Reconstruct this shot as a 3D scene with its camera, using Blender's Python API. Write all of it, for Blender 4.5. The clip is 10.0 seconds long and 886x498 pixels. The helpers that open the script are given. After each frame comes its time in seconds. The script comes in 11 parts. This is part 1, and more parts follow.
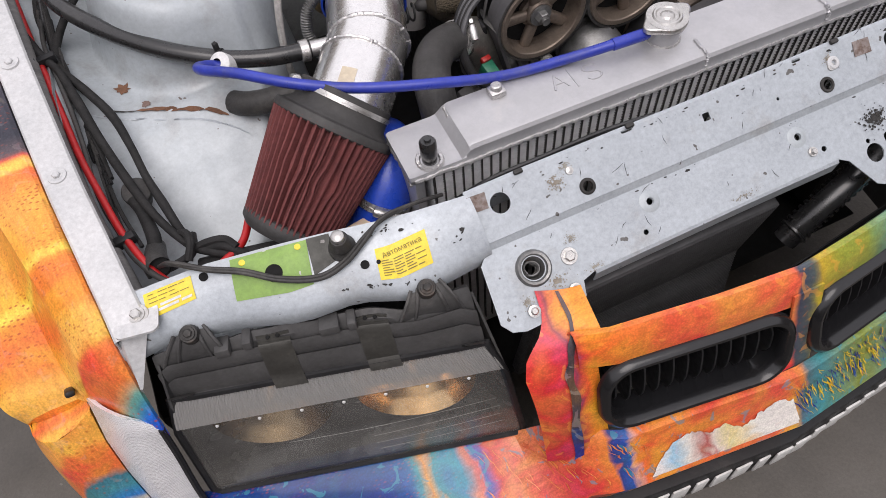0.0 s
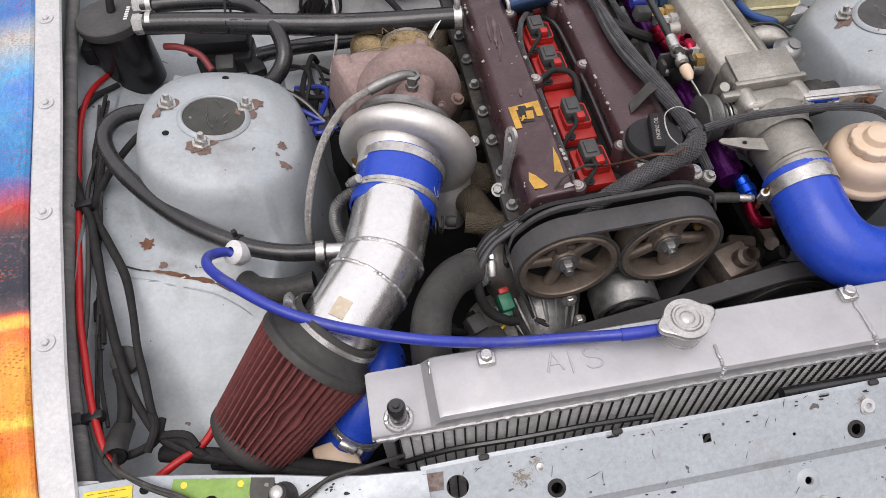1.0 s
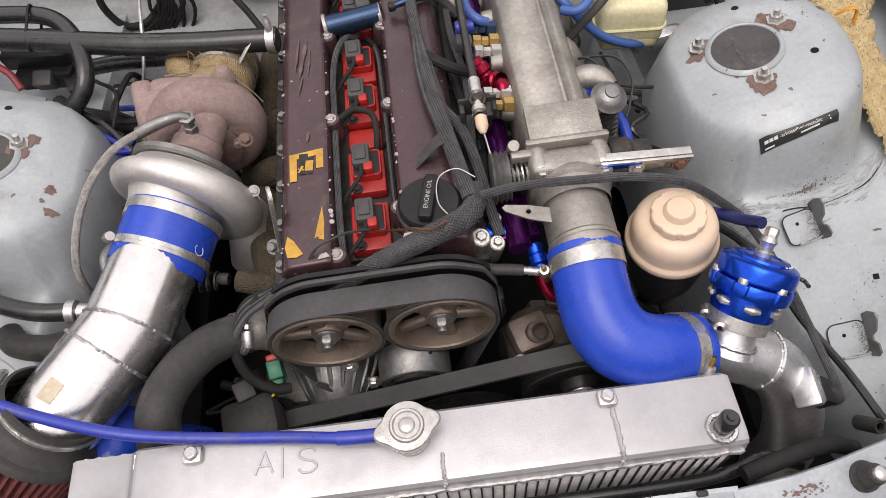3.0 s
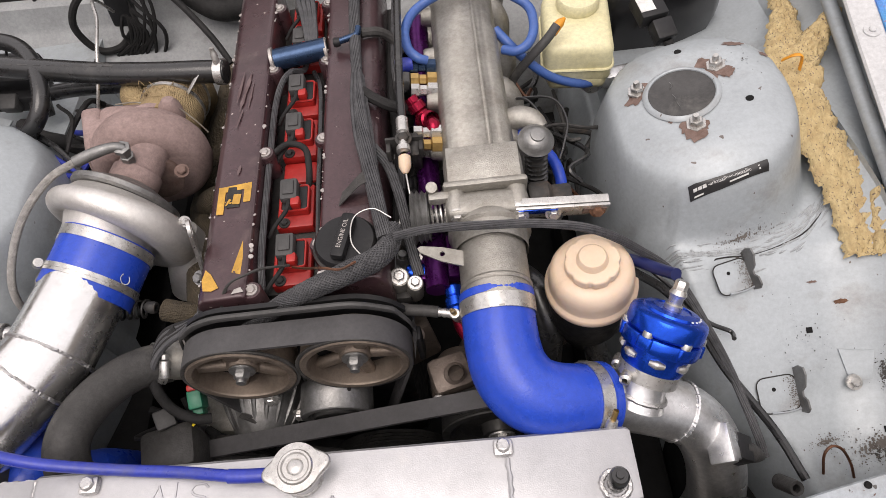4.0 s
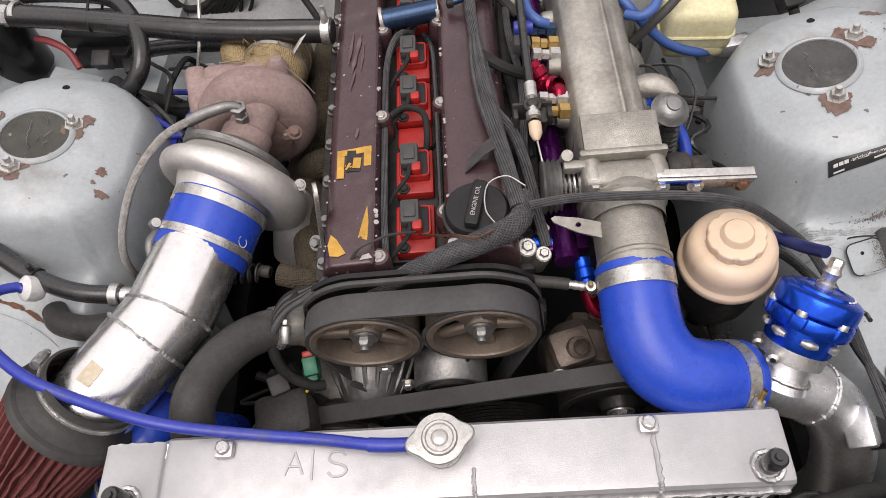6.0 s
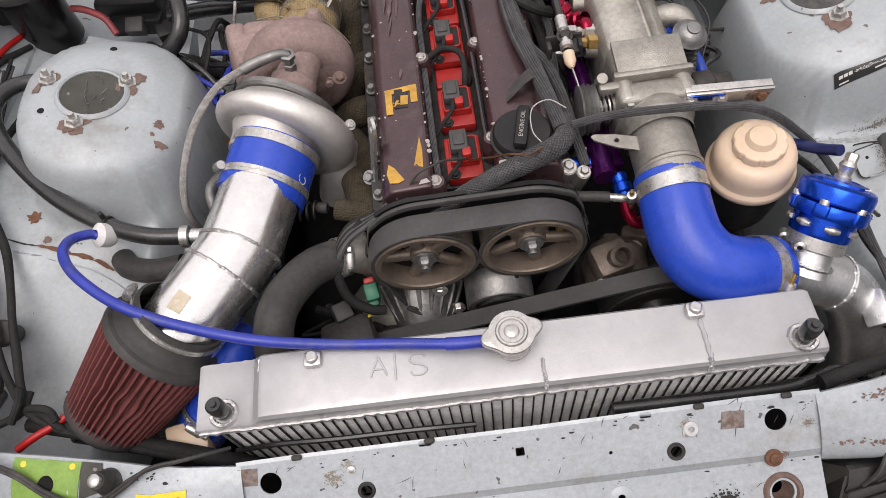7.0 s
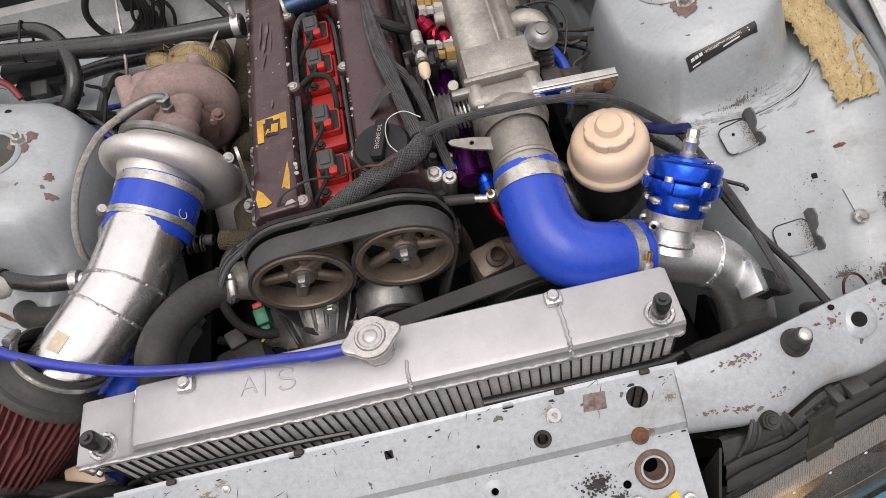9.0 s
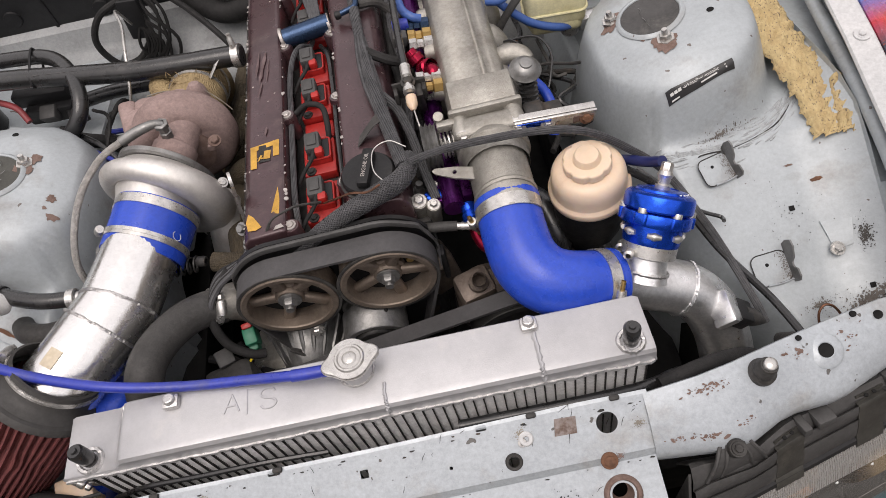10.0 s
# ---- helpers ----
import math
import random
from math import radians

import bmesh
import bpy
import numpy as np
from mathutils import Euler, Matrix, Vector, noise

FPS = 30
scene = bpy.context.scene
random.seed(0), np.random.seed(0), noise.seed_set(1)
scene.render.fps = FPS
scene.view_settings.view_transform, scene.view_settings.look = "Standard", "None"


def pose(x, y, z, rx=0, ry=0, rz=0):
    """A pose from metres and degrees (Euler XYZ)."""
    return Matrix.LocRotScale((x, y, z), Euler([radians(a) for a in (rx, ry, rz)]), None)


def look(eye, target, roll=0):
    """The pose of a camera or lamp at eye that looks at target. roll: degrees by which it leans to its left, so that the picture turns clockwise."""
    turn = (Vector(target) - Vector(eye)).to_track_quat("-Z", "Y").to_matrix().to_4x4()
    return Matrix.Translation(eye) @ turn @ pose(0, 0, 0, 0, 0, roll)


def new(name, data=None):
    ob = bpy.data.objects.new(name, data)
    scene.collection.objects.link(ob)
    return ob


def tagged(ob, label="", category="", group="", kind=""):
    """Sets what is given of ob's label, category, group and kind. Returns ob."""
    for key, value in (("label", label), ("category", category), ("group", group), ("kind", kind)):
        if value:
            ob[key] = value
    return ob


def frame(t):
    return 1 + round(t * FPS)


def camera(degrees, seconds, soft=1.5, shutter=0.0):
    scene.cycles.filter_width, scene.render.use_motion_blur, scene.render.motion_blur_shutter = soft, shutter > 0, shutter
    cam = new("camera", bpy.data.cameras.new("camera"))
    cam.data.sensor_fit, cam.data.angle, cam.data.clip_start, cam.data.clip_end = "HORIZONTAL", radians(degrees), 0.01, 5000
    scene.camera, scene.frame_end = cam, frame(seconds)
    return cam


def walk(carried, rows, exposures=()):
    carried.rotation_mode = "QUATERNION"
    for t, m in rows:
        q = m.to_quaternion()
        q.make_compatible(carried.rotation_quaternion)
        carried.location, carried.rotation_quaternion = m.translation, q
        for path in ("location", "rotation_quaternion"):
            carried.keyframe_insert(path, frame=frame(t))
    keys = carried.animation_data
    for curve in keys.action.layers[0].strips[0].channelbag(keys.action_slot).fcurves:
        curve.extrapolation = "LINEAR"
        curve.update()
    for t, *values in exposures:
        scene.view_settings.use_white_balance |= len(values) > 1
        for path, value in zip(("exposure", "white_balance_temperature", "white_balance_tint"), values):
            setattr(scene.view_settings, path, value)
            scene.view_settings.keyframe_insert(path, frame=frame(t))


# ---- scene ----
cam = camera(65.3, 10.0, 0.8)
PATH = [
    (0, (-0.471, -0.489, 1.331), (-0.135, 0.508, -0.37), -7.0),
    (0.5, (-0.38, -0.393, 1.386), (-0.092, 0.723, -0.248), -3.1),
    (1, (-0.296, -0.326, 1.424), (-0.152, 0.854, -0.185), -4.0),
    (1.5, (-0.244, -0.275, 1.441), (-0.239, 0.898, -0.179), -9.8),
    (2, (-0.209, -0.227, 1.436), (-0.167, 0.885, -0.226), -11.6),
    (2.5, (-0.123, -0.213, 1.432), (-0.059, 0.863, -0.253), -9.0),
    (3, (0.056, -0.21, 1.43), (0.062, 0.849, -0.266), -7.6),
    (3.2, (0.12, -0.206, 1.418), (0.102, 0.862, -0.272), -7.6),
    (4.3, (0.191, -0.197, 1.44), (0.107, 0.908, -0.225), -9.5),
    (4.5, (0.193, -0.201, 1.439), (0.105, 0.901, -0.227), -9.6),
    (5, (0.168, -0.203, 1.422), (0.081, 0.869, -0.264), -9.4),
    (5.5, (0.121, -0.182, 1.422), (0.025, 0.88, -0.27), -9.1),
    (5.7, (0.1, -0.182, 1.424), (-0.009, 0.874, -0.271), -9.2),
    (6.8, (-0.049, -0.214, 1.443), (-0.158, 0.781, -0.288), -10.4),
    (7, (-0.043, -0.277, 1.453), (-0.089, 0.726, -0.277), -9.9),
    (7.5, (-0.007, -0.368, 1.459), (0.054, 0.664, -0.253), -8.6),
    (8, (0.005, -0.367, 1.468), (0.073, 0.695, -0.225), -10.2),
    (8.5, (0.012, -0.363, 1.441), (0.019, 0.72, -0.24), -13.8),
    (9, (0.124, -0.34, 1.429), (0.052, 0.763, -0.237), -16.8),
    (9.5, (0.179, -0.281, 1.443), (0.022, 0.868, -0.187), -17.7),
    (10, (0.162, -0.357, 1.447), (0.071, 0.803, -0.179), -16.5),
]
walk(cam, [(t, look(eye, target, roll)) for t, eye, target, roll in PATH], [(0.0, 0.05, 6450, 16), (1.0, 0.05, 6500, 15), (2.5, 0.12, 6800, 16), (5.5, 0.14, 6800, 15), (7.0, 0.06, 6750, 15), (10.0, 0.05, 6800, 15)])

# ---- light ----
world = bpy.data.worlds.new("sky")
scene.world = world
world.use_nodes = True
wn = world.node_tree.nodes
sky = wn.new("ShaderNodeTexSky")
sky.sky_type = "NISHITA"
sky.sun_disc = False
sky.sun_elevation, sky.sun_rotation = radians(72), radians(205)
sky.air_density, sky.dust_density, sky.ozone_density = 1.0, 6.0, 0.6
# overcast: the sky's colour is greyed and evened out by cloud
cloud = wn.new("ShaderNodeMix")
cloud.data_type = "RGBA"
cloud.inputs[0].default_value = 0.80
cloud.inputs[7].default_value = (13.0, 12.9, 13.1, 1.0)
world.node_tree.links.new(sky.outputs[0], cloud.inputs[6])
world.node_tree.links.new(cloud.outputs[2], wn["Background"].inputs[0])
wn["Background"].inputs[1].default_value = 0.10
sun_data = bpy.data.lights.new("sun", "SUN")
sun_data.energy, sun_data.angle, sun_data.color = 1.5, radians(42), (1.0, 0.97, 0.93)
sun = new("sun", sun_data)
sun.matrix_world = look((-0.6, -1.06, 5.0), (0, 0.2, 0.7))
scene.view_settings.exposure = 0.0

# ---- building helpers ----
ORG = {}
rnd = random.Random(7)


def V(*a):
    return Vector(a[0] if len(a) == 1 else a)


def basis(axis):
    """Rotation that takes +z to axis."""
    return V(axis).normalized().to_track_quat("Z", "Y").to_matrix()


def spline(pts, sub=6):
    p = [V(q) for q in pts]
    if sub <= 1 or len(p) < 3:
        return p
    p = [2 * p[0] - p[1]] + p + [2 * p[-1] - p[-2]]
    out = []
    for i in range(1, len(p) - 2):
        a, b, c, d = p[i - 1 : i + 3]
        for k in range(sub):
            u = k / sub
            out.append(0.5 * (2 * b + (c - a) * u + (2 * a - 5 * b + 4 * c - d) * u * u + (3 * b - a - 3 * c + d) * u**3))
    out.append(p[-2])
    return out


def grid_faces(bm, rings, closed=True, wrap=False):
    n = len(rings[0])
    last = len(rings) if wrap else len(rings) - 1
    for i in range(last):
        a, b = rings[i], rings[(i + 1) % len(rings)]
        for j in range(n if closed else n - 1):
            k = (j + 1) % n
            bm.faces.new((a[j], a[k], b[k], b[j]))


def tube(pts, r, n=12, sub=6, caps=True, flat=1.0, wrap=False):
    """A round tube through the points; r one radius or one a point; flat squeezes its section."""
    p = spline(pts, sub)
    if isinstance(r, (int, float)):
        rad = [r] * len(p)
    else:
        rad = [float(np.interp(i / max(1, len(p) - 1), np.linspace(0, 1, len(r)), r)) for i in range(len(p))]
    bm = bmesh.new()
    rings, side = [], None
    for i, c in enumerate(p):
        if wrap:
            d = (p[(i + 1) % len(p)] - p[i - 1]).normalized()
        else:
            d = (p[min(i + 1, len(p) - 1)] - p[max(i - 1, 0)]).normalized()
        if side is None:
            side = d.cross(V(0, 0, 1) if abs(d.z) < 0.9 else V(1, 0, 0)).normalized()
        side = (side - d * side.dot(d)).normalized()
        up = side.cross(d)
        rings.append([bm.verts.new(c + rad[i] * (math.cos(a) * side + flat * math.sin(a) * up)) for a in (2 * math.pi * k / n for k in range(n))])
    grid_faces(bm, rings, True, wrap)
    if caps and not wrap:
        bm.faces.new(rings[0][::-1])
        bm.faces.new(rings[-1])
    bmesh.ops.recalc_face_normals(bm, faces=bm.faces)
    return bm


def bundle(pts, r, strands=9, twist=9.0, n=6, sub=6, fine=0.0):
    """A sleeve of braided strands: thin tubes wound side by side round the line of the points."""
    p = spline(pts, sub)
    m = len(p)
    if isinstance(r, (int, float)):
        rad = [r] * m
    else:
        rad = [float(np.interp(i / (m - 1), np.linspace(0, 1, len(r)), r)) for i in range(m)]
    sides, side = [], None
    dist = [0.0]
    for i in range(m):
        d = (p[min(i + 1, m - 1)] - p[max(i - 1, 0)]).normalized()
        if side is None:
            side = d.cross(V(0, 0, 1) if abs(d.z) < 0.9 else V(1, 0, 0)).normalized()
        side = (side - d * side.dot(d)).normalized()
        sides.append((side.copy(), side.cross(d)))
        if i:
            dist.append(dist[-1] + (p[i] - p[i - 1]).length)
    out = []
    if fine:
        for k in range(2 * strands):
            turn = fine if k % 2 else -fine
            line = []
            for i in range(m):
                a = 2 * math.pi * k / (2 * strands) + turn * dist[i]
                lift = 1.0 + 0.035 * (1 if (i + k // 2) % 2 else -1) * (1 if k % 2 else -1)
                line.append(p[i] + rad[i] * 0.955 * lift * (math.cos(a) * sides[i][0] + math.sin(a) * sides[i][1]))
            out.append(tube(line, 0.0009, 5, 1))
        out.append(tube(p, [0.93 * q for q in rad], 14, 1))
        return join(*out)
    for k in range(strands):
        line, rr = [], []
        for i in range(m):
            a = 2 * math.pi * k / strands + twist * dist[i]
            w = rad[i] * math.sin(math.pi / strands) / (1 + math.sin(math.pi / strands))
            line.append(p[i] + (rad[i] - w) * (math.cos(a) * sides[i][0] + math.sin(a) * sides[i][1]))
            rr.append(w * 1.08)
        out.append(tube(line, rr, n, 1))
    out.append(tube(p, [0.72 * q for q in rad], 8, 1))
    return join(*out)


def ring_path(o, axis, r, n=48):
    m = basis(axis)
    return [V(o) + m @ V(r * math.cos(2 * math.pi * i / n), r * math.sin(2 * math.pi * i / n), 0) for i in range(n)]


def bead(o, axis, r, w=0.0028, n=60):
    """A weld bead round a pipe, as a row of small ripples."""
    path = ring_path(o, axis, r, n)
    path = [q + V(rnd.uniform(-1, 1), rnd.uniform(-1, 1), rnd.uniform(-1, 1)) * 0.0004 for q in path]
    bm = tube(path, w, 6, 1, False, 1.0, True)
    for i, v in enumerate(bm.verts):
        q = path[i // 6]
        v.co = q + (v.co - q) * (1.14 if (i // 6) % 2 else 0.86)
    return bm


def line_bead(a, b, w=0.003, step=0.006):
    a, b = V(a), V(b)
    k = max(2, int((b - a).length / step))
    pts = [a.lerp(b, i / k) + V(rnd.uniform(-1, 1), rnd.uniform(-1, 1), rnd.uniform(-1, 1)) * 0.0008 for i in range(k + 1)]
    return tube(pts, [w * (1.2 if i % 2 else 0.8) for i in range(k + 1)], 6, 1)


def lathe(prof, o=(0, 0, 0), axis=(0, 0, 1), n=32):
    """Turned body: (radius, height) pairs along the axis from o."""
    bm = bmesh.new()
    m, o = basis(axis), V(o)
    rings = []
    for r, h in prof:
        if r < 1e-6:
            rings.append([bm.verts.new(o + m @ V(0, 0, h))])
        else:
            rings.append([bm.verts.new(o + m @ V(r * math.cos(a), r * math.sin(a), h)) for a in (2 * math.pi * k / n for k in range(n))])
    for a, b in zip(rings, rings[1:]):
        for j in range(n):
            k = (j + 1) % n
            if len(a) == 1 and len(b) == 1:
                continue
            if len(a) == 1:
                bm.faces.new((a[0], b[k], b[j]))
            elif len(b) == 1:
                bm.faces.new((a[j], a[k], b[0]))
            else:
                bm.faces.new((a[j], a[k], b[k], b[j]))
    bmesh.ops.recalc_face_normals(bm, faces=bm.faces)
    return bm


def box(c, s, rot=(0, 0, 0), bev=0.002, seg=2):
    bm = bmesh.new()
    bmesh.ops.create_cube(bm, size=1.0)
    bmesh.ops.scale(bm, vec=s, verts=bm.verts)
    if bev > 0:
        bmesh.ops.bevel(bm, geom=list(bm.edges), offset=min(bev, 0.45 * min(s)), segments=seg, affect="EDGES", profile=0.5)
    bmesh.ops.transform(bm, matrix=pose(*c, *rot), verts=bm.verts)
    return bm


def circle2(x, y, r, n=20):
    return [(x + r * math.cos(2 * math.pi * k / n), y + r * math.sin(2 * math.pi * k / n)) for k in range(n)]


def slot2(x, y, w, h, r=0.004, n=4):
    r = min(r, w / 2, h / 2)
    out = []
    for cx, cy, a0 in ((x + w / 2 - r, y + h / 2 - r, 0), (x - w / 2 + r, y + h / 2 - r, 90), (x - w / 2 + r, y - h / 2 + r, 180), (x + w / 2 - r, y - h / 2 + r, 270)):
        out += [(cx + r * math.cos(radians(a0 + 90 * k / n)), cy + r * math.sin(radians(a0 + 90 * k / n))) for k in range(n + 1)]
    return out


def sheet(outline, thick, holes=(), m=None, cuts=0):
    """A flat plate with holes, in its own plane, thickness downward, put in place by the matrix m."""
    bm = bmesh.new()
    for loop in (outline, *holes):
        vs = [bm.verts.new((x, y, 0)) for x, y in loop]
        for a, b in zip(vs, vs[1:] + vs[:1]):
            bm.edges.new((a, b))
    bmesh.ops.triangle_fill(bm, use_beauty=True, use_dissolve=False, edges=bm.edges)
    for f in bm.faces:
        if f.normal.z < 0:
            f.normal_flip()
    got = bmesh.ops.extrude_face_region(bm, geom=list(bm.faces))
    low = [v for v in got["geom"] if isinstance(v, bmesh.types.BMVert)]
    bmesh.ops.translate(bm, vec=(0, 0, thick), verts=low)
    bmesh.ops.translate(bm, vec=(0, 0, -thick), verts=bm.verts)
    bmesh.ops.recalc_face_normals(bm, faces=bm.faces)
    if m is not None:
        bmesh.ops.transform(bm, matrix=m, verts=bm.verts)
    return bm


def plane_matrix(o, xdir, ydir):
    x = V(xdir).normalized()
    z = x.cross(V(ydir)).normalized()
    y = z.cross(x)
    return Matrix((x, y, z)).transposed().to_4x4().copy() if o is None else Matrix.Translation(o) @ Matrix((x, y, z)).transposed().to_4x4()


def join(*parts):
    bm = parts[0]
    for b in parts[1:]:
        me = bpy.data.meshes.new("join")
        b.to_mesh(me)
        b.free()
        bm.from_mesh(me)
        bpy.data.meshes.remove(me)
    return bm


def strip_surface(rows, thick=0.0, closed=False):
    """A skin through rows of points, with thickness along its normals."""
    bm = bmesh.new()
    rings = [[bm.verts.new(V(p)) for p in row] for row in rows]
    grid_faces(bm, rings, closed)
    bmesh.ops.recalc_face_normals(bm, faces=bm.faces)
    if thick:
        bm.normal_update()
        bmesh.ops.solidify(bm, geom=list(bm.faces), thickness=thick)
    return bm


def hexbolt(o, axis, r=0.006, h=0.005, washer=True):
    prof = []
    b = lathe([(0, h), (r * 0.8, h), (r, h * 0.8), (r, 0), (0, 0)], o, axis, 6)
    if washer:
        b = join(b, lathe([(0, 0.0012), (r * 1.45, 0.0012), (r * 1.5, 0.0005), (r * 1.5, -0.001)], o, axis, 18))
    return b


def thing(name, loc, label, category, group="", kind=""):
    ob = new(name)
    ob.location = loc
    ob.empty_display_size = 0.02
    ORG[ob.name] = V(loc)
    return tagged(ob, label, category, group, kind)


def mesh_from(name, bm, mat, o=(0, 0, 0), angle=38):
    bmesh.ops.translate(bm, vec=-V(o), verts=bm.verts)
    me = bpy.data.meshes.new(name)
    bm.to_mesh(me)
    bm.free()
    me.shade_smooth()
    me.set_sharp_from_angle(angle=radians(angle))
    me.materials.append(mat)
    return me


def part(name, bm, mat, parent, label="", angle=38):
    me = mesh_from(name, bm, mat, ORG[parent.name], angle)
    ob = new(name, me)
    ob.parent = parent
    ORG[ob.name] = ORG[parent.name]
    return tagged(ob, label)


def solo(name, bm, mat, label, category, group="", kind="", angle=38):
    """A thing made of one mesh, its origin at the middle of its underside."""
    cs = [v.co.copy() for v in bm.verts]
    lo = V(*(min(c[i] for c in cs) for i in range(3)))
    hi = V(*(max(c[i] for c in cs) for i in range(3)))
    o = V((lo.x + hi.x) / 2, (lo.y + hi.y) / 2, lo.z)
    ob = new(name, mesh_from(name, bm, mat, o, angle))
    ob.location = o
    ORG[ob.name] = o
    return tagged(ob, label, category, group, kind)



# ---- materials ----
def rgb(c):
    return (*c, 1.0)


def material(name, c1, c2=None, scale=30.0, rough=0.5, rvar=0.12, metal=0.0, bump=0.15, bscale=300.0, spots=None, spot_scale=40.0, spot_at=0.68, dirt=None, dirt_scale=6.0, dirt_at=0.55, coat=0.0, sheen=0.0, stretch=(1, 1, 1), grain=0.16):
    """Two colours in cloudy patches, fine grain in gloss and relief, and optional spots and broad dirt."""
    c2 = c2 or tuple(v * 0.75 for v in c1)
    mat = bpy.data.materials.new(name)
    mat.use_nodes = True
    nt = mat.node_tree
    n, l = nt.nodes, nt.links
    b = n["Principled BSDF"]
    tc = n.new("ShaderNodeTexCoord")
    mp = n.new("ShaderNodeMapping")
    mp.inputs["Scale"].default_value = stretch
    l.new(tc.outputs["Object"], mp.inputs[0])

    def noise_tex(s, detail=4.0, rough_n=0.6):
        t = n.new("ShaderNodeTexNoise")
        t.inputs["Scale"].default_value, t.inputs["Detail"].default_value, t.inputs["Roughness"].default_value = s, detail, rough_n
        l.new(mp.outputs[0], t.inputs["Vector"])
        return t

    def mix(fac, a, c):
        m = n.new("ShaderNodeMix")
        m.data_type = "RGBA"
        l.new(fac, m.inputs[0])
        for sock, val in ((m.inputs[6], a), (m.inputs[7], c)):
            if isinstance(val, tuple):
                sock.default_value = rgb(val)
            else:
                l.new(val, sock)
        return m.outputs[2]

    def step(src, lo, hi):
        r = n.new("ShaderNodeMapRange")
        r.inputs[1].default_value, r.inputs[2].default_value = lo, hi
        l.new(src, r.inputs[0])
        return r.outputs[0]

    big = noise_tex(scale)
    col = mix(step(big.outputs[0], 0.3, 0.7), c1, c2)
    fine = noise_tex(bscale, 3.0)
    rsrc = noise_tex(scale * 3.1)
    if dirt:
        dn = noise_tex(dirt_scale, 8.0, 0.68)
        dm = step(dn.outputs[0], dirt_at, dirt_at + 0.22)
        col = mix(dm, col, dirt)
    if spots:
        sn = noise_tex(spot_scale, 2.0, 0.45)
        sm = step(sn.outputs[0], spot_at, spot_at + 0.015)
        col = mix(sm, col, spots)
    if grain:
        # fine grain and small marks, as brightness alone
        gn = noise_tex(170.0, 6.0, 0.75)
        gr = n.new("ShaderNodeMapRange")
        gr.inputs[1].default_value, gr.inputs[2].default_value, gr.inputs[3].default_value, gr.inputs[4].default_value = 0.3, 0.7, 1 - grain, 1 + grain
        l.new(gn.outputs[0], gr.inputs[0])
        hv = n.new("ShaderNodeHueSaturation")
        l.new(gr.outputs[0], hv.inputs["Value"])
        l.new(col, hv.inputs["Color"])
        col = hv.outputs[0]
    l.new(col, b.inputs["Base Color"])
    mr = n.new("ShaderNodeMapRange")
    mr.inputs[1].default_value, mr.inputs[2].default_value = 0.3, 0.7
    mr.inputs[3].default_value, mr.inputs[4].default_value = max(0.03, rough - rvar), min(1.0, rough + rvar)
    l.new(rsrc.outputs[0], mr.inputs[0])
    l.new(mr.outputs[0], b.inputs["Roughness"])
    b.inputs["Metallic"].default_value = metal
    b.inputs["Coat Weight"].default_value = coat
    b.inputs["Coat Roughness"].default_value = 0.15
    if sheen:
        b.inputs["Sheen Weight"].default_value = sheen
    if bump:
        bp = n.new("ShaderNodeBump")
        bp.inputs["Strength"].default_value, bp.inputs["Distance"].default_value = bump, 0.002
        l.new(fine.outputs[0], bp.inputs["Height"])
        l.new(bp.outputs[0], b.inputs["Normal"])
    return mat


def wave_bump(mat, scale, strength, kind="BANDS", axis="X", distort=0.0, dist=0.002):
    """Adds a regular ribbed relief to a material."""
    n, l = mat.node_tree.nodes, mat.node_tree.links
    tc = n.new("ShaderNodeTexCoord")
    w = n.new("ShaderNodeTexWave")
    w.wave_type = kind
    if kind == "BANDS":
        w.bands_direction = axis
    w.inputs["Scale"].default_value, w.inputs["Distortion"].default_value = scale, distort
    l.new(tc.outputs["Object"], w.inputs["Vector"])
    bp = n.new("ShaderNodeBump")
    bp.inputs["Strength"].default_value, bp.inputs["Distance"].default_value = strength, dist
    l.new(w.outputs[1], bp.inputs["Height"])
    old = n["Principled BSDF"].inputs["Normal"]
    if old.is_linked:
        l.new(old.links[0].from_socket, bp.inputs["Normal"])
    l.new(bp.outputs[0], old)
    return mat


def weave(mat, scale, strength, dark=None):
    """Adds a braided relief by fine cells."""
    n, l = mat.node_tree.nodes, mat.node_tree.links
    tc = n.new("ShaderNodeTexCoord")
    v = n.new("ShaderNodeTexVoronoi")
    v.inputs["Scale"].default_value = scale
    v.inputs["Randomness"].default_value = 0.35
    l.new(tc.outputs["Object"], v.inputs["Vector"])
    bp = n.new("ShaderNodeBump")
    bp.inputs["Strength"].default_value, bp.inputs["Distance"].default_value = strength, 0.002
    bp.invert = True
    l.new(v.outputs[0], bp.inputs["Height"])
    l.new(bp.outputs[0], n["Principled BSDF"].inputs["Normal"])
    return mat


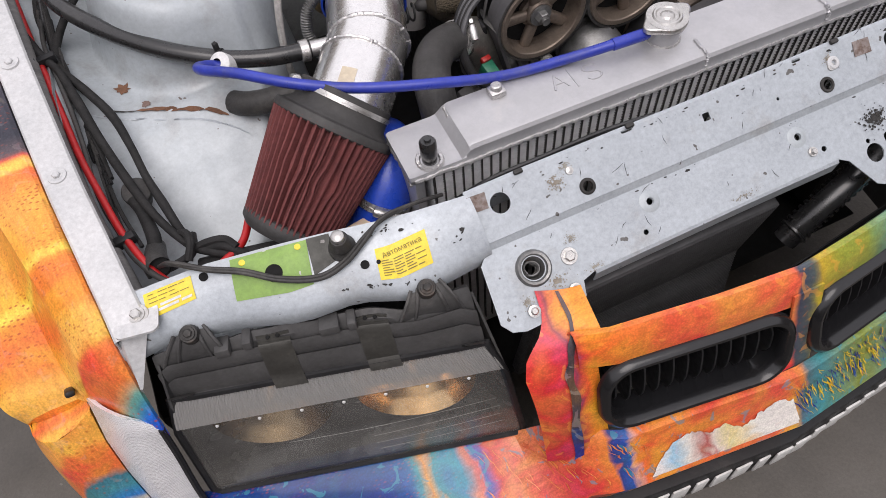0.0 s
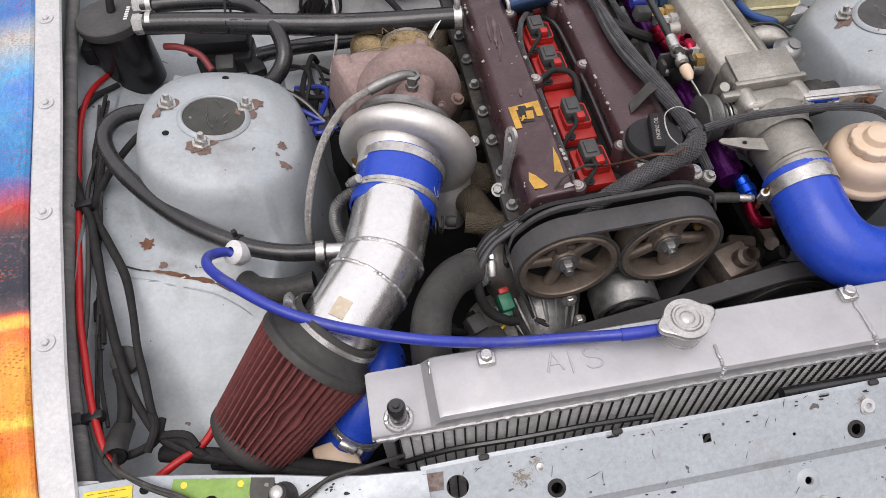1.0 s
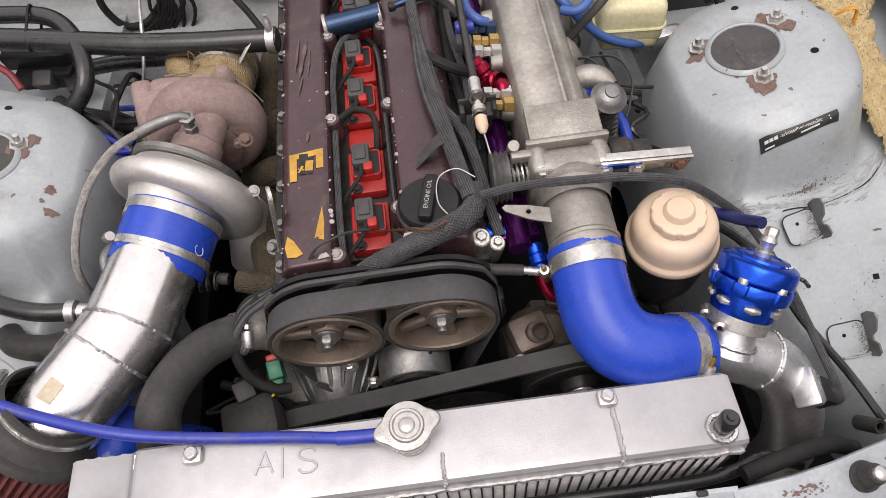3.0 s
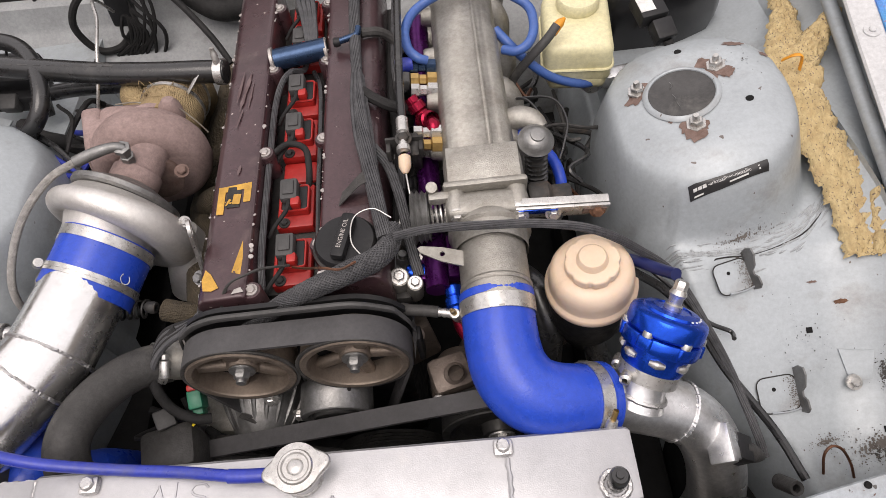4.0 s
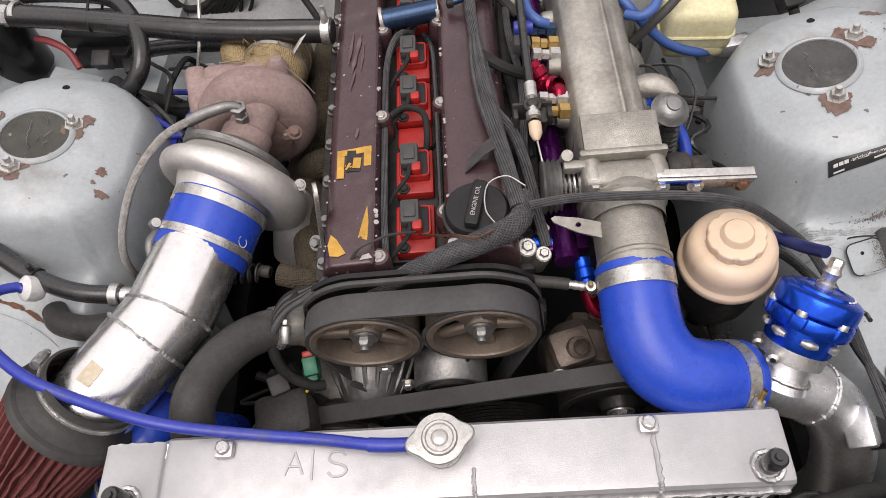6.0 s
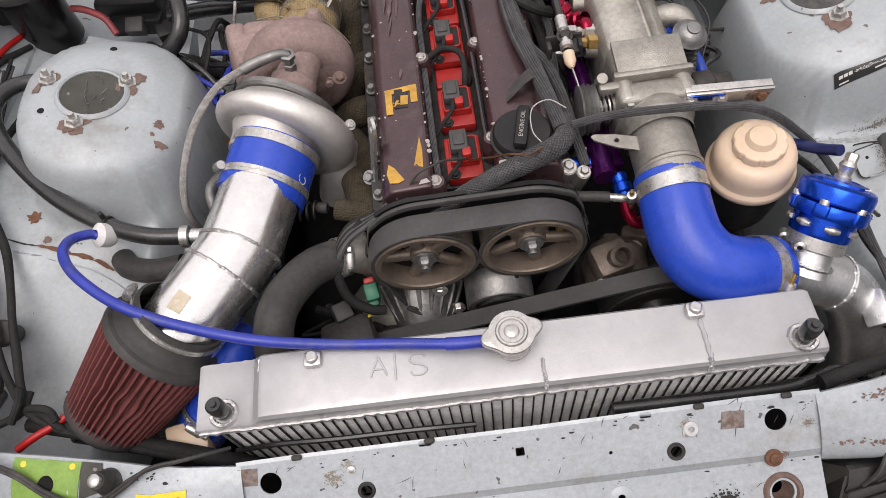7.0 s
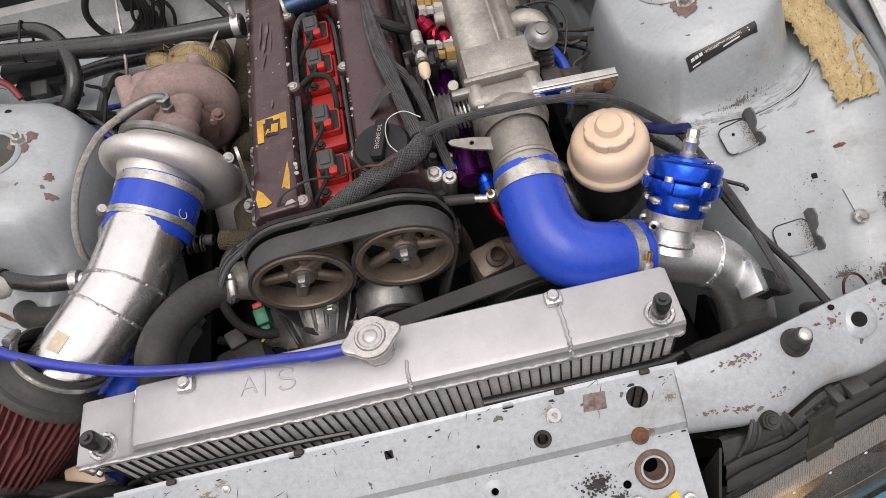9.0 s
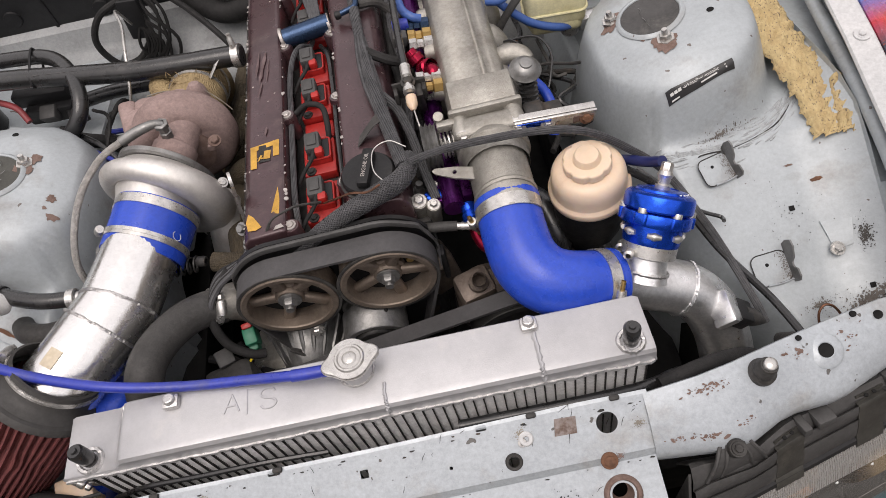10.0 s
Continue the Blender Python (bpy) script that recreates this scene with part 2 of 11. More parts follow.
def art(name, axis, stops, noise_amt=0.1, scale=9.0, rough=0.3, fleck=0.22, dabs=0.3, dab_colour=None, dab_scale=26.0, dab_at=0.615, specks=0.0):
    """A printed wrap: painted colour fields that run along an axis, torn by noise, with brush streaks."""
    mat = bpy.data.materials.new(name)
    mat.use_nodes = True
    n, l = mat.node_tree.nodes, mat.node_tree.links
    b = n["Principled BSDF"]
    tc = n.new("ShaderNodeTexCoord")
    sep = n.new("ShaderNodeSeparateXYZ")
    l.new(tc.outputs["Object"], sep.inputs[0])
    nz = n.new("ShaderNodeTexNoise")
    nz.inputs["Scale"].default_value, nz.inputs["Detail"].default_value, nz.inputs["Roughness"].default_value = scale, 3.0, 0.5
    nz.inputs["Distortion"].default_value = 1.2
    l.new(tc.outputs["Object"], nz.inputs["Vector"])
    sub = n.new("ShaderNodeMath")
    sub.operation = "MULTIPLY_ADD"
    sub.inputs[1].default_value = noise_amt * 2
    l.new(nz.outputs[0], sub.inputs[0])
    l.new(sep.outputs[axis], sub.inputs[2])
    lo, hi = stops[0][0], stops[-1][0]
    mr = n.new("ShaderNodeMapRange")
    mr.inputs[1].default_value, mr.inputs[2].default_value = lo + noise_amt, hi + noise_amt
    l.new(sub.outputs[0], mr.inputs[0])
    ramp = n.new("ShaderNodeValToRGB")
    ramp.color_ramp.interpolation = "LINEAR"
    e = ramp.color_ramp.elements
    while len(e) < len(stops):
        e.new(0.5)
    for el, (p, c) in zip(e, stops):
        el.position = (p - lo) / (hi - lo)
        el.color = rgb(c)
    l.new(mr.outputs[0], ramp.inputs[0])
    mp = n.new("ShaderNodeMapping")
    mp.inputs["Scale"].default_value = (28, 90, 28) if axis == 0 else (90, 28, 28)
    l.new(tc.outputs["Object"], mp.inputs[0])
    st = n.new("ShaderNodeTexNoise")
    st.inputs["Scale"].default_value, st.inputs["Detail"].default_value, st.inputs["Distortion"].default_value = 1.0, 5.0, 2.5
    l.new(mp.outputs[0], st.inputs["Vector"])
    hs = n.new("ShaderNodeHueSaturation")
    l.new(ramp.outputs[0], hs.inputs["Color"])
    m1 = n.new("ShaderNodeMapRange")
    m1.inputs[1].default_value, m1.inputs[2].default_value, m1.inputs[3].default_value, m1.inputs[4].default_value = 0.25, 0.75, 1 - fleck, 1 + fleck
    l.new(st.outputs[0], m1.inputs[0])
    l.new(m1.outputs[0], hs.inputs["Value"])
    m2 = n.new("ShaderNodeMapRange")
    m2.inputs[1].default_value, m2.inputs[2].default_value, m2.inputs[3].default_value, m2.inputs[4].default_value = 0.3, 0.7, 0.475, 0.525
    l.new(nz.outputs[0], m2.inputs[0])
    l.new(m2.outputs[0], hs.inputs["Hue"])
    # fine stippled print grain and sharp dabs of paint
    vo = n.new("ShaderNodeTexVoronoi")
    vo.inputs["Scale"].default_value = 420.0
    l.new(tc.outputs["Object"], vo.inputs["Vector"])
    vm = n.new("ShaderNodeMapRange")
    vm.inputs[1].default_value, vm.inputs[2].default_value, vm.inputs[3].default_value, vm.inputs[4].default_value = 0.0, 0.8, 1.08, 0.80
    l.new(vo.outputs[0], vm.inputs[0])
    h2 = n.new("ShaderNodeHueSaturation")
    l.new(hs.outputs[0], h2.inputs["Color"])
    l.new(vm.outputs[0], h2.inputs["Value"])
    if specks:
        # rows of small dark dashes in the print
        sm = n.new("ShaderNodeMapping")
        sm.inputs["Scale"].default_value = (120, 250, 120)
        sm.inputs["Rotation"].default_value = (0, 0, 0.5)
        l.new(tc.outputs["Object"], sm.inputs[0])
        sv_ = n.new("ShaderNodeTexVoronoi")
        sv_.inputs["Scale"].default_value, sv_.inputs["Randomness"].default_value = 1.0, 0.45
        l.new(sm.outputs[0], sv_.inputs["Vector"])
        sr = n.new("ShaderNodeMapRange")
        sr.inputs[1].default_value, sr.inputs[2].default_value, sr.inputs[3].default_value, sr.inputs[4].default_value = 0.16, 0.34, specks, 0.0
        l.new(sv_.outputs[0], sr.inputs[0])
        # dashes gather in clouds
        sn_m = n.new("ShaderNodeMapRange")
        sn_m.inputs[1].default_value, sn_m.inputs[2].default_value = 0.38, 0.62
        sn_t = n.new("ShaderNodeTexNoise")
        sn_t.inputs["Scale"].default_value, sn_t.inputs["Detail"].default_value = 16.0, 4.0
        l.new(tc.outputs["Object"], sn_t.inputs["Vector"])
        l.new(sn_t.outputs[0], sn_m.inputs[0])
        sx_ = n.new("ShaderNodeMath")
        sx_.operation = "MULTIPLY"
        l.new(sr.outputs[0], sx_.inputs[0])
        l.new(sn_m.outputs[0], sx_.inputs[1])
        h3 = n.new("ShaderNodeMix")
        h3.data_type = "RGBA"
        h3.inputs[7].default_value = (0.42, 0.07, 0.02, 1)
        l.new(sx_.outputs[0], h3.inputs[0])
        l.new(h2.outputs[0], h3.inputs[6])
        h2_out = h3.outputs[2]
    else:
        h2_out = h2.outputs[0]
    dn = n.new("ShaderNodeTexNoise")
    dn.inputs["Scale"].default_value, dn.inputs["Detail"].default_value, dn.inputs["Distortion"].default_value = dab_scale, 6.0, 2.0
    l.new(tc.outputs["Object"], dn.inputs["Vector"])
    dr = n.new("ShaderNodeMapRange")
    dr.inputs[1].default_value, dr.inputs[2].default_value, dr.inputs[4].default_value = dab_at, dab_at + 0.02, dabs
    l.new(dn.outputs[0], dr.inputs[0])
    dmix = n.new("ShaderNodeMix")
    dmix.data_type = "RGBA"
    l.new(dr.outputs[0], dmix.inputs[0])
    l.new(h2_out, dmix.inputs[6])
    if dab_colour:
        dmix.inputs[7].default_value = rgb(dab_colour)
    else:
        l.new(dn.outputs[1], dmix.inputs[7])
    l.new(dmix.outputs[2], b.inputs["Base Color"])
    b.inputs["Roughness"].default_value = rough
    b.inputs["Coat Weight"].default_value = 0.1
    b.inputs["Specular IOR Level"].default_value = 0.3
    return mat


SILVER = material("silver_paint", (0.395, 0.432, 0.452), (0.335, 0.365, 0.382), 11, 0.46, 0.1, 0.12, 0.06, 500, grain=0.10, spots=(0.13, 0.11, 0.10), spot_scale=85, spot_at=0.745, dirt=(0.24, 0.235, 0.225), dirt_scale=9, dirt_at=0.53, coat=0.14)
SILVER_WORN = material("worn_silver_paint", (0.39, 0.425, 0.452), (0.33, 0.36, 0.385), 12, 0.38, 0.1, 0.18, 0.05, 500, spots=(0.10, 0.095, 0.09), spot_scale=75, spot_at=0.715, dirt=(0.26, 0.25, 0.23), dirt_scale=11, dirt_at=0.57, coat=0.2)
FLANGE = material("pale_flange_paint", (0.55, 0.55, 0.55), (0.45, 0.46, 0.465), 11, 0.42, 0.1, 0.05, 0.05, 400, dirt=(0.3, 0.29, 0.27), dirt_scale=14, dirt_at=0.6)
SEALER = material("brushed_seam_sealer", (0.36, 0.385, 0.395), (0.27, 0.285, 0.29), 60, 0.75, 0.1, 0, 0.5, 160, stretch=(3, 1, 1))
GRIME = material("grimy_and_gap_grey", (0.062, 0.060, 0.058), (0.022, 0.021, 0.020), 25, 0.6, 0.2, 0.3, 0.3, 200, dirt=(0.12, 0.09, 0.07), dirt_scale=20)
RAIL = material("dusty_taped_rail", (0.20, 0.195, 0.19), (0.12, 0.117, 0.113), 18, 0.7, 0.1, 0.05, 0.35, 160, dirt=(0.28, 0.27, 0.255), dirt_scale=12, dirt_at=0.55, stretch=(1, 3, 1))
BRACKET = material("grimy_bracket_paint", (0.20, 0.205, 0.205), (0.12, 0.12, 0.118), 30, 0.6, 0.1, 0.1, 0.2, 300, dirt=(0.06, 0.055, 0.05), dirt_scale=40, dirt_at=0.52)
SCRAPED = material("scraped_brown_metal", (0.27, 0.24, 0.23), (0.13, 0.085, 0.065), 120, 0.7, 0.1, 0.2, 0.4, 300, dirt=(0.10, 0.06, 0.045), dirt_scale=60, dirt_at=0.5)
# near-black that paints shade into holes, gaps and the depths of the bay
DARK = material("shade_black", (0.010, 0.010, 0.010), (0.004, 0.004, 0.004), 12, 0.8, 0.1, 0, 0.3, 90)
ALU = material("brushed_aluminium", (0.47, 0.47, 0.48), (0.39, 0.39, 0.40), 16, 0.40, 0.12, 0.5, 0.12, 700, dirt=(0.52, 0.51, 0.50), dirt_scale=18, dirt_at=0.58, grain=0.05)
PIPE_ALU = material("polished_aluminium_pipe", (0.86, 0.85, 0.835), (0.74, 0.73, 0.71), 14, 0.24, 0.08, 0.95, 0.05, 600, dirt=(0.64, 0.61, 0.57), dirt_scale=15, dirt_at=0.58, grain=0.05, stretch=(1, 1, 1))
WELD = material("weld_bead_aluminium", (0.66, 0.65, 0.64), (0.50, 0.49, 0.48), 200, 0.35, 0.12, 0.9, 0.3, 500)
CAST = material("cast_aluminium", (0.42, 0.405, 0.37), (0.29, 0.275, 0.245), 26, 0.42, 0.1, 0.75, 0.45, 800, grain=0.2, dirt=(0.17, 0.15, 0.13), dirt_scale=14, dirt_at=0.57)
COMP = material("sandblasted_compressor_casting", (0.74, 0.72, 0.69), (0.60, 0.58, 0.555), 14, 0.42, 0.1, 0.7, 0.3, 900, spots=(0.45, 0.30, 0.25), spot_scale=60, spot_at=0.76, grain=0.1, dirt=(0.52, 0.45, 0.40), dirt_scale=10, dirt_at=0.58)
BULKHEAD = material("dull_bulkhead_paint", (0.345, 0.358, 0.364), (0.262, 0.272, 0.276), 10, 0.6, 0.1, 0.1, 0.08, 400, dirt=(0.12, 0.115, 0.11), dirt_scale=9, dirt_at=0.54)
RUSTY = material("heat_browned_iron", (0.335, 0.245, 0.228), (0.24, 0.172, 0.158), 22, 0.75, 0.1, 0.2, 0.5, 500, dirt=(0.17, 0.11, 0.095), dirt_scale=12, dirt_at=0.57, grain=0.22)
STEEL = material("zinc_steel", (0.60, 0.59, 0.57), (0.44, 0.43, 0.41), 60, 0.32, 0.1, 0.8, 0.1, 500)
BLACK_STEEL = material("black_oxide_steel", (0.06, 0.058, 0.055), (0.03, 0.03, 0.03), 40, 0.45, 0.1, 0.5, 0.15, 400)
RUST = material("orange_brown_rust", (0.19, 0.09, 0.05), (0.10, 0.05, 0.03), 90, 0.9, 0.08, 0, 0.7, 300)
RUST_PATCH = material("flat_brown_rust", (0.12, 0.075, 0.06), (0.2, 0.14, 0.12), 70, 0.9, 0.08, 0, 0.5, 300)
RUBBER = material("black_rubber", (0.020, 0.020, 0.021), (0.012, 0.012, 0.012), 25, 0.3, 0.08, 0, 0.08, 500, coat=0.35, dirt=(0.046, 0.045, 0.043), dirt_scale=16)
RUBBER_DULL = material("dull_grey_rubber", (0.055, 0.053, 0.051), (0.034, 0.033, 0.032), 18, 0.5, 0.1, 0, 0.3, 400, grain=0.3, dirt=(0.11, 0.105, 0.095), dirt_scale=14)
BELT = material("belt_rubber", (0.072, 0.070, 0.072), (0.052, 0.051, 0.052), 20, 0.55, 0.08, 0, 0.1, 800)
PLASTIC = material("black_plastic", (0.020, 0.020, 0.021), (0.012, 0.012, 0.013), 30, 0.45, 0.12, 0, 0.12, 500, dirt=(0.045, 0.043, 0.041), dirt_scale=15)
PLASTIC_GREY = material("dusty_grey_plastic", (0.080, 0.079, 0.078), (0.047, 0.046, 0.046), 18, 0.6, 0.1, 0, 0.15, 400, dirt=(0.15, 0.145, 0.135), dirt_scale=10)
LOOM = material("cloth_loom_tape", (0.026, 0.025, 0.025), (0.013, 0.013, 0.013), 50, 0.75, 0.1, 0, 0.5, 500, dirt=(0.045, 0.042, 0.038), dirt_scale=18, dirt_at=0.6)
BRAID = weave(material("braided_sleeve", (0.092, 0.092, 0.096), (0.05, 0.05, 0.053), 80, 0.42, 0.1, 0.1, 0), 520, 0.25)
STEEL_BRAID = weave(material("steel_braided_line", (0.62, 0.60, 0.57), (0.42, 0.40, 0.375), 120, 0.4, 0.1, 0.8, 0), 800, 0.9)
WRAP = weave(material("woven_exhaust_wrap", (0.36, 0.27, 0.14), (0.22, 0.155, 0.08), 40, 0.85, 0.05, 0, 0, dirt=(0.12, 0.085, 0.05), dirt_scale=18), 420, 1.0)
SILICONE = material("blue_silicone", (0.020, 0.072, 0.50), (0.014, 0.052, 0.40), 9, 0.3, 0.08, 0, 0.12, 500, dirt=(0.06, 0.08, 0.38), dirt_scale=14, dirt_at=0.58)
BLUE_TUBE = material("blue_silicone_tube", (0.03, 0.05, 0.38), (0.022, 0.036, 0.28), 20, 0.35, 0.1, 0, 0.05, 500, dirt=(0.08, 0.09, 0.25), dirt_scale=20)
BLUE_ANOD = material("blue_anodised", (0.01, 0.085, 0.62), (0.008, 0.06, 0.5), 20, 0.24, 0.07, 0.8, 0.03, 600)
BLUE_PIPE = material("blue_anodised_pipe", (0.035, 0.065, 0.13), (0.025, 0.05, 0.10), 20, 0.3, 0.07, 0.7, 0.03, 600)
RED_ANOD = material("red_anodised", (0.30, 0.008, 0.035), (0.20, 0.006, 0.024), 20, 0.25, 0.06, 0.8, 0.03, 600)
PURPLE = material("purple_anodised", (0.085, 0.007, 0.115), (0.05, 0.005, 0.07), 20, 0.28, 0.06, 0.7, 0.03, 600)
COVER = material("brown_plum_cover_paint", (0.070, 0.037, 0.041), (0.046, 0.024, 0.028), 15, 0.34, 0.12, 0.2, 0.12, 500, spots=(0.42, 0.36, 0.33), spot_scale=140, spot_at=0.735, dirt=(0.11, 0.075, 0.07), dirt_scale=14, dirt_at=0.56, coat=0.3, grain=0.25)
BARE = material("bare_chipped_metal", (0.5, 0.47, 0.45), (0.35, 0.32, 0.3), 90, 0.45, 0.1, 0.6, 0.3, 500)
RED_PLASTIC = material("red_coil_plastic", (0.40, 0.020, 0.016), (0.29, 0.014, 0.012), 20, 0.45, 0.1, 0, 0.06, 400, dirt=(0.2, 0.03, 0.025), dirt_scale=30, dirt_at=0.6)
YELLOW_MARK = material("ochre_paint_mark", (0.55, 0.31, 0.05), (0.40, 0.22, 0.035), 50, 0.6, 0.1, 0, 0.3, 400, spots=(0.07, 0.04, 0.042), spot_scale=110, spot_at=0.7)
GEAR = material("sintered_gear_metal", (0.25, 0.205, 0.165), (0.16, 0.125, 0.10), 40, 0.5, 0.12, 0.6, 0.25, 400, dirt=(0.10, 0.075, 0.055), dirt_scale=25, dirt_at=0.54)
CREAM = material("aged_cream_plastic", (0.70, 0.555, 0.42), (0.62, 0.47, 0.335), 14, 0.38, 0.08, 0, 0.05, 400, grain=0.04, dirt=(0.42, 0.27, 0.16), dirt_scale=16, dirt_at=0.57)
CREAM.node_tree.nodes["Principled BSDF"].inputs["Subsurface Weight"].default_value = 0.25
CREAM.node_tree.nodes["Principled BSDF"].inputs["Subsurface Radius"].default_value = (0.01, 0.006, 0.003)
YELLOW_PLASTIC = material("yellowed_reservoir_plastic", (0.66, 0.62, 0.40), (0.58, 0.53, 0.31), 14, 0.4, 0.08, 0, 0.05, 400, dirt=(0.42, 0.36, 0.16), dirt_scale=14)
FOAM = material("torn_yellow_foam", (0.52, 0.41, 0.22), (0.40, 0.295, 0.145), 60, 0.95, 0.03, 0, 1.0, 220, spots=(0.15, 0.115, 0.085), spot_scale=330, spot_at=0.64, dirt=(0.40, 0.29, 0.15), dirt_scale=30, stretch=(1.6, 0.8, 1))
FILTER_RED = material("oiled_red_cotton", (0.17, 0.045, 0.042), (0.115, 0.03, 0.03), 60, 0.8, 0.08, 0, 0.5, 700, dirt=(0.07, 0.03, 0.028), dirt_scale=14)
FILTER_RUBBER = material("grey_filter_rubber", (0.062, 0.06, 0.058), (0.04, 0.039, 0.038), 25, 0.6, 0.1, 0, 0.15, 400)
RED_DULL = material("dusty_red_cable", (0.24, 0.035, 0.04), (0.16, 0.03, 0.032), 30, 0.55, 0.1, 0, 0.05, 400)
RED_CABLE = material("red_cable", (0.48, 0.012, 0.014), (0.36, 0.01, 0.01), 30, 0.42, 0.1, 0, 0.05, 400)
WHITE_PLASTIC = material("white_plastic", (0.66, 0.66, 0.65), (0.56, 0.56, 0.55), 30, 0.4, 0.1, 0, 0.06, 400)
GREEN_PLASTIC = material("green_connector", (0.015, 0.16, 0.09), (0.01, 0.11, 0.06), 30, 0.45, 0.1, 0, 0.06, 400)
BRASS = material("brass_fitting", (0.52, 0.35, 0.13), (0.4, 0.26, 0.1), 40, 0.35, 0.1, 0.9, 0.1, 400)
STICKER_YELLOW = material("yellow_sticker", (0.78, 0.60, 0.03), (0.70, 0.53, 0.025), 30, 0.45, 0.08, 0, 0.03, 300, spots=(0.4, 0.33, 0.12), spot_scale=90, spot_at=0.75)
STICKER_GREEN = material("green_sticker", (0.22, 0.36, 0.07), (0.17, 0.29, 0.06), 30, 0.5, 0.08, 0, 0.03, 300, spots=(0.45, 0.47, 0.42), spot_scale=70, spot_at=0.72)
INK = material("sticker_ink", (0.24, 0.18, 0.03), None, 60, 0.6, 0.05, 0, 0)
INK_WHITE = material("white_print", (0.7, 0.7, 0.68), None, 60, 0.6, 0.05, 0, 0)
STICKER_BLACK = material("black_sticker", (0.02, 0.02, 0.021), (0.03, 0.03, 0.03), 40, 0.4, 0.08, 0, 0.03, 300)
ORANGE_TAPE = material("orange_tape", (0.72, 0.30, 0.02), (0.6, 0.24, 0.02), 40, 0.5, 0.08, 0, 0.1, 300)
LENS_GREY = material("dusty_dark_lens", (0.06, 0.06, 0.06), (0.035, 0.035, 0.035), 6, 0.25, 0.1, 0, 0.04, 300, dirt=(0.12, 0.115, 0.105), dirt_scale=7, dirt_at=0.5)
# lit copy of the reflector chrome, its amber glow put into the colour
CHROME_LIT = material("lit_amber_reflector_chrome", (0.92, 0.66, 0.38), (0.80, 0.50, 0.24), 12, 0.20, 0.06, 1.0, 0.03, 300)
CLIP_STEEL = material("dusty_spring_steel", (0.085, 0.083, 0.075), (0.055, 0.053, 0.048), 30, 0.5, 0.1, 0.5, 0.1, 500, dirt=(0.15, 0.14, 0.12), dirt_scale=20, dirt_at=0.58)
# dim copy of the same chrome, shade put into the colour
CHROME_DIM = material("dim_reflector_chrome", (0.34, 0.25, 0.15), (0.22, 0.15, 0.08), 12, 0.24, 0.08, 1.0, 0.03, 300)
ASPHALT = material("damp_dark_ground", (0.115, 0.104, 0.091), (0.068, 0.062, 0.055), 3, 0.75, 0.12, 0, 0.6, 120, spots=(0.15, 0.14, 0.125), spot_scale=60, spot_at=0.74, dirt=(0.12, 0.105, 0.085), dirt_scale=2.5)
MESH_ALU = material("radiator_fin_aluminium", (0.68, 0.68, 0.685), (0.54, 0.54, 0.545), 40, 0.4, 0.1, 0.2, 0.3, 900, dirt=(0.25, 0.24, 0.23), dirt_scale=12, dirt_at=0.6)
CONDENSER = wave_bump(material("dark_condenser_fins", (0.085, 0.085, 0.087), (0.055, 0.055, 0.057), 20, 0.55, 0.1, 0.4, 0.1, 500), 70, 0.8, "BANDS", "Z")

_or, _rd, _bl, _te, _yl, _bk = (0.84, 0.30, 0.03), (0.70, 0.085, 0.03), (0.015, 0.10, 0.48), (0.06, 0.27, 0.30), (0.78, 0.48, 0.03), (0.035, 0.035, 0.05)
_co = (0.80, 0.17, 0.05)
ART_FENDER = art("printed_wrap_fender", 1, [(-0.16, _bl), (-0.130, (0.015, 0.14, 0.60)), (-0.117, (0.02, 0.24, 0.66)), (-0.113, _te), (-0.106, (0.16, 0.36, 0.30)), (-0.100, (0.62, 0.30, 0.14)), (-0.095, _co), (-0.066, (0.82, 0.15, 0.05)), (-0.061, (0.86, 0.40, 0.07)), (-0.052, (0.89, 0.50, 0.10)), (-0.030, (0.88, 0.44, 0.08)), (-0.015, (0.84, 0.27, 0.04)), (0.026, (0.83, 0.23, 0.04)), (0.034, (0.84, 0.26, 0.04)), (0.037, (0.90, 0.58, 0.09)), (0.046, (0.89, 0.55, 0.08)), (0.049, (0.86, 0.36, 0.05)), (0.11, (0.86, 0.38, 0.07)), (0.14, (0.82, 0.24, 0.05)), (0.152, (0.82, 0.26, 0.05)), (0.155, (0.89, 0.58, 0.10)), (0.166, (0.88, 0.55, 0.09)), (0.170, (0.80, 0.14, 0.06)), (0.176, (0.12, 0.09, 0.10)), (0.20, _bk), (0.28, (0.06, 0.055, 0.075)), (0.32, (0.5, 0.06, 0.04)), (0.37, (0.04, 0.16, 0.5)), (0.55, (0.10, 0.33, 0.68)), (0.62, (0.5, 0.5, 0.45)), (0.68, (0.05, 0.2, 0.5)), (0.9, (0.1, 0.3, 0.6))], 0.005, 9.0, dabs=0.08, dab_scale=34.0, specks=0.8)
ART_BUMPER = art("printed_wrap_bumper_end", 1, [(-0.20, _bl), (-0.150, (0.02, 0.24, 0.66)), (-0.140, (0.55, 0.5, 0.4)), (-0.136, (0.03, 0.22, 0.5)), (-0.126, _te), (-0.118, (0.05, 0.2, 0.24)), (-0.113, _co), (-0.098, (0.82, 0.20, 0.05)), (-0.092, (0.86, 0.40, 0.07)), (-0.072, (0.88, 0.42, 0.07)), (-0.060, (0.80, 0.20, 0.05)), (-0.050, (0.86, 0.30, 0.04)), (0.1, (0.86, 0.30, 0.04))], 0.007, 12.0, dabs=0.1, dab_scale=30.0, specks=0.6)
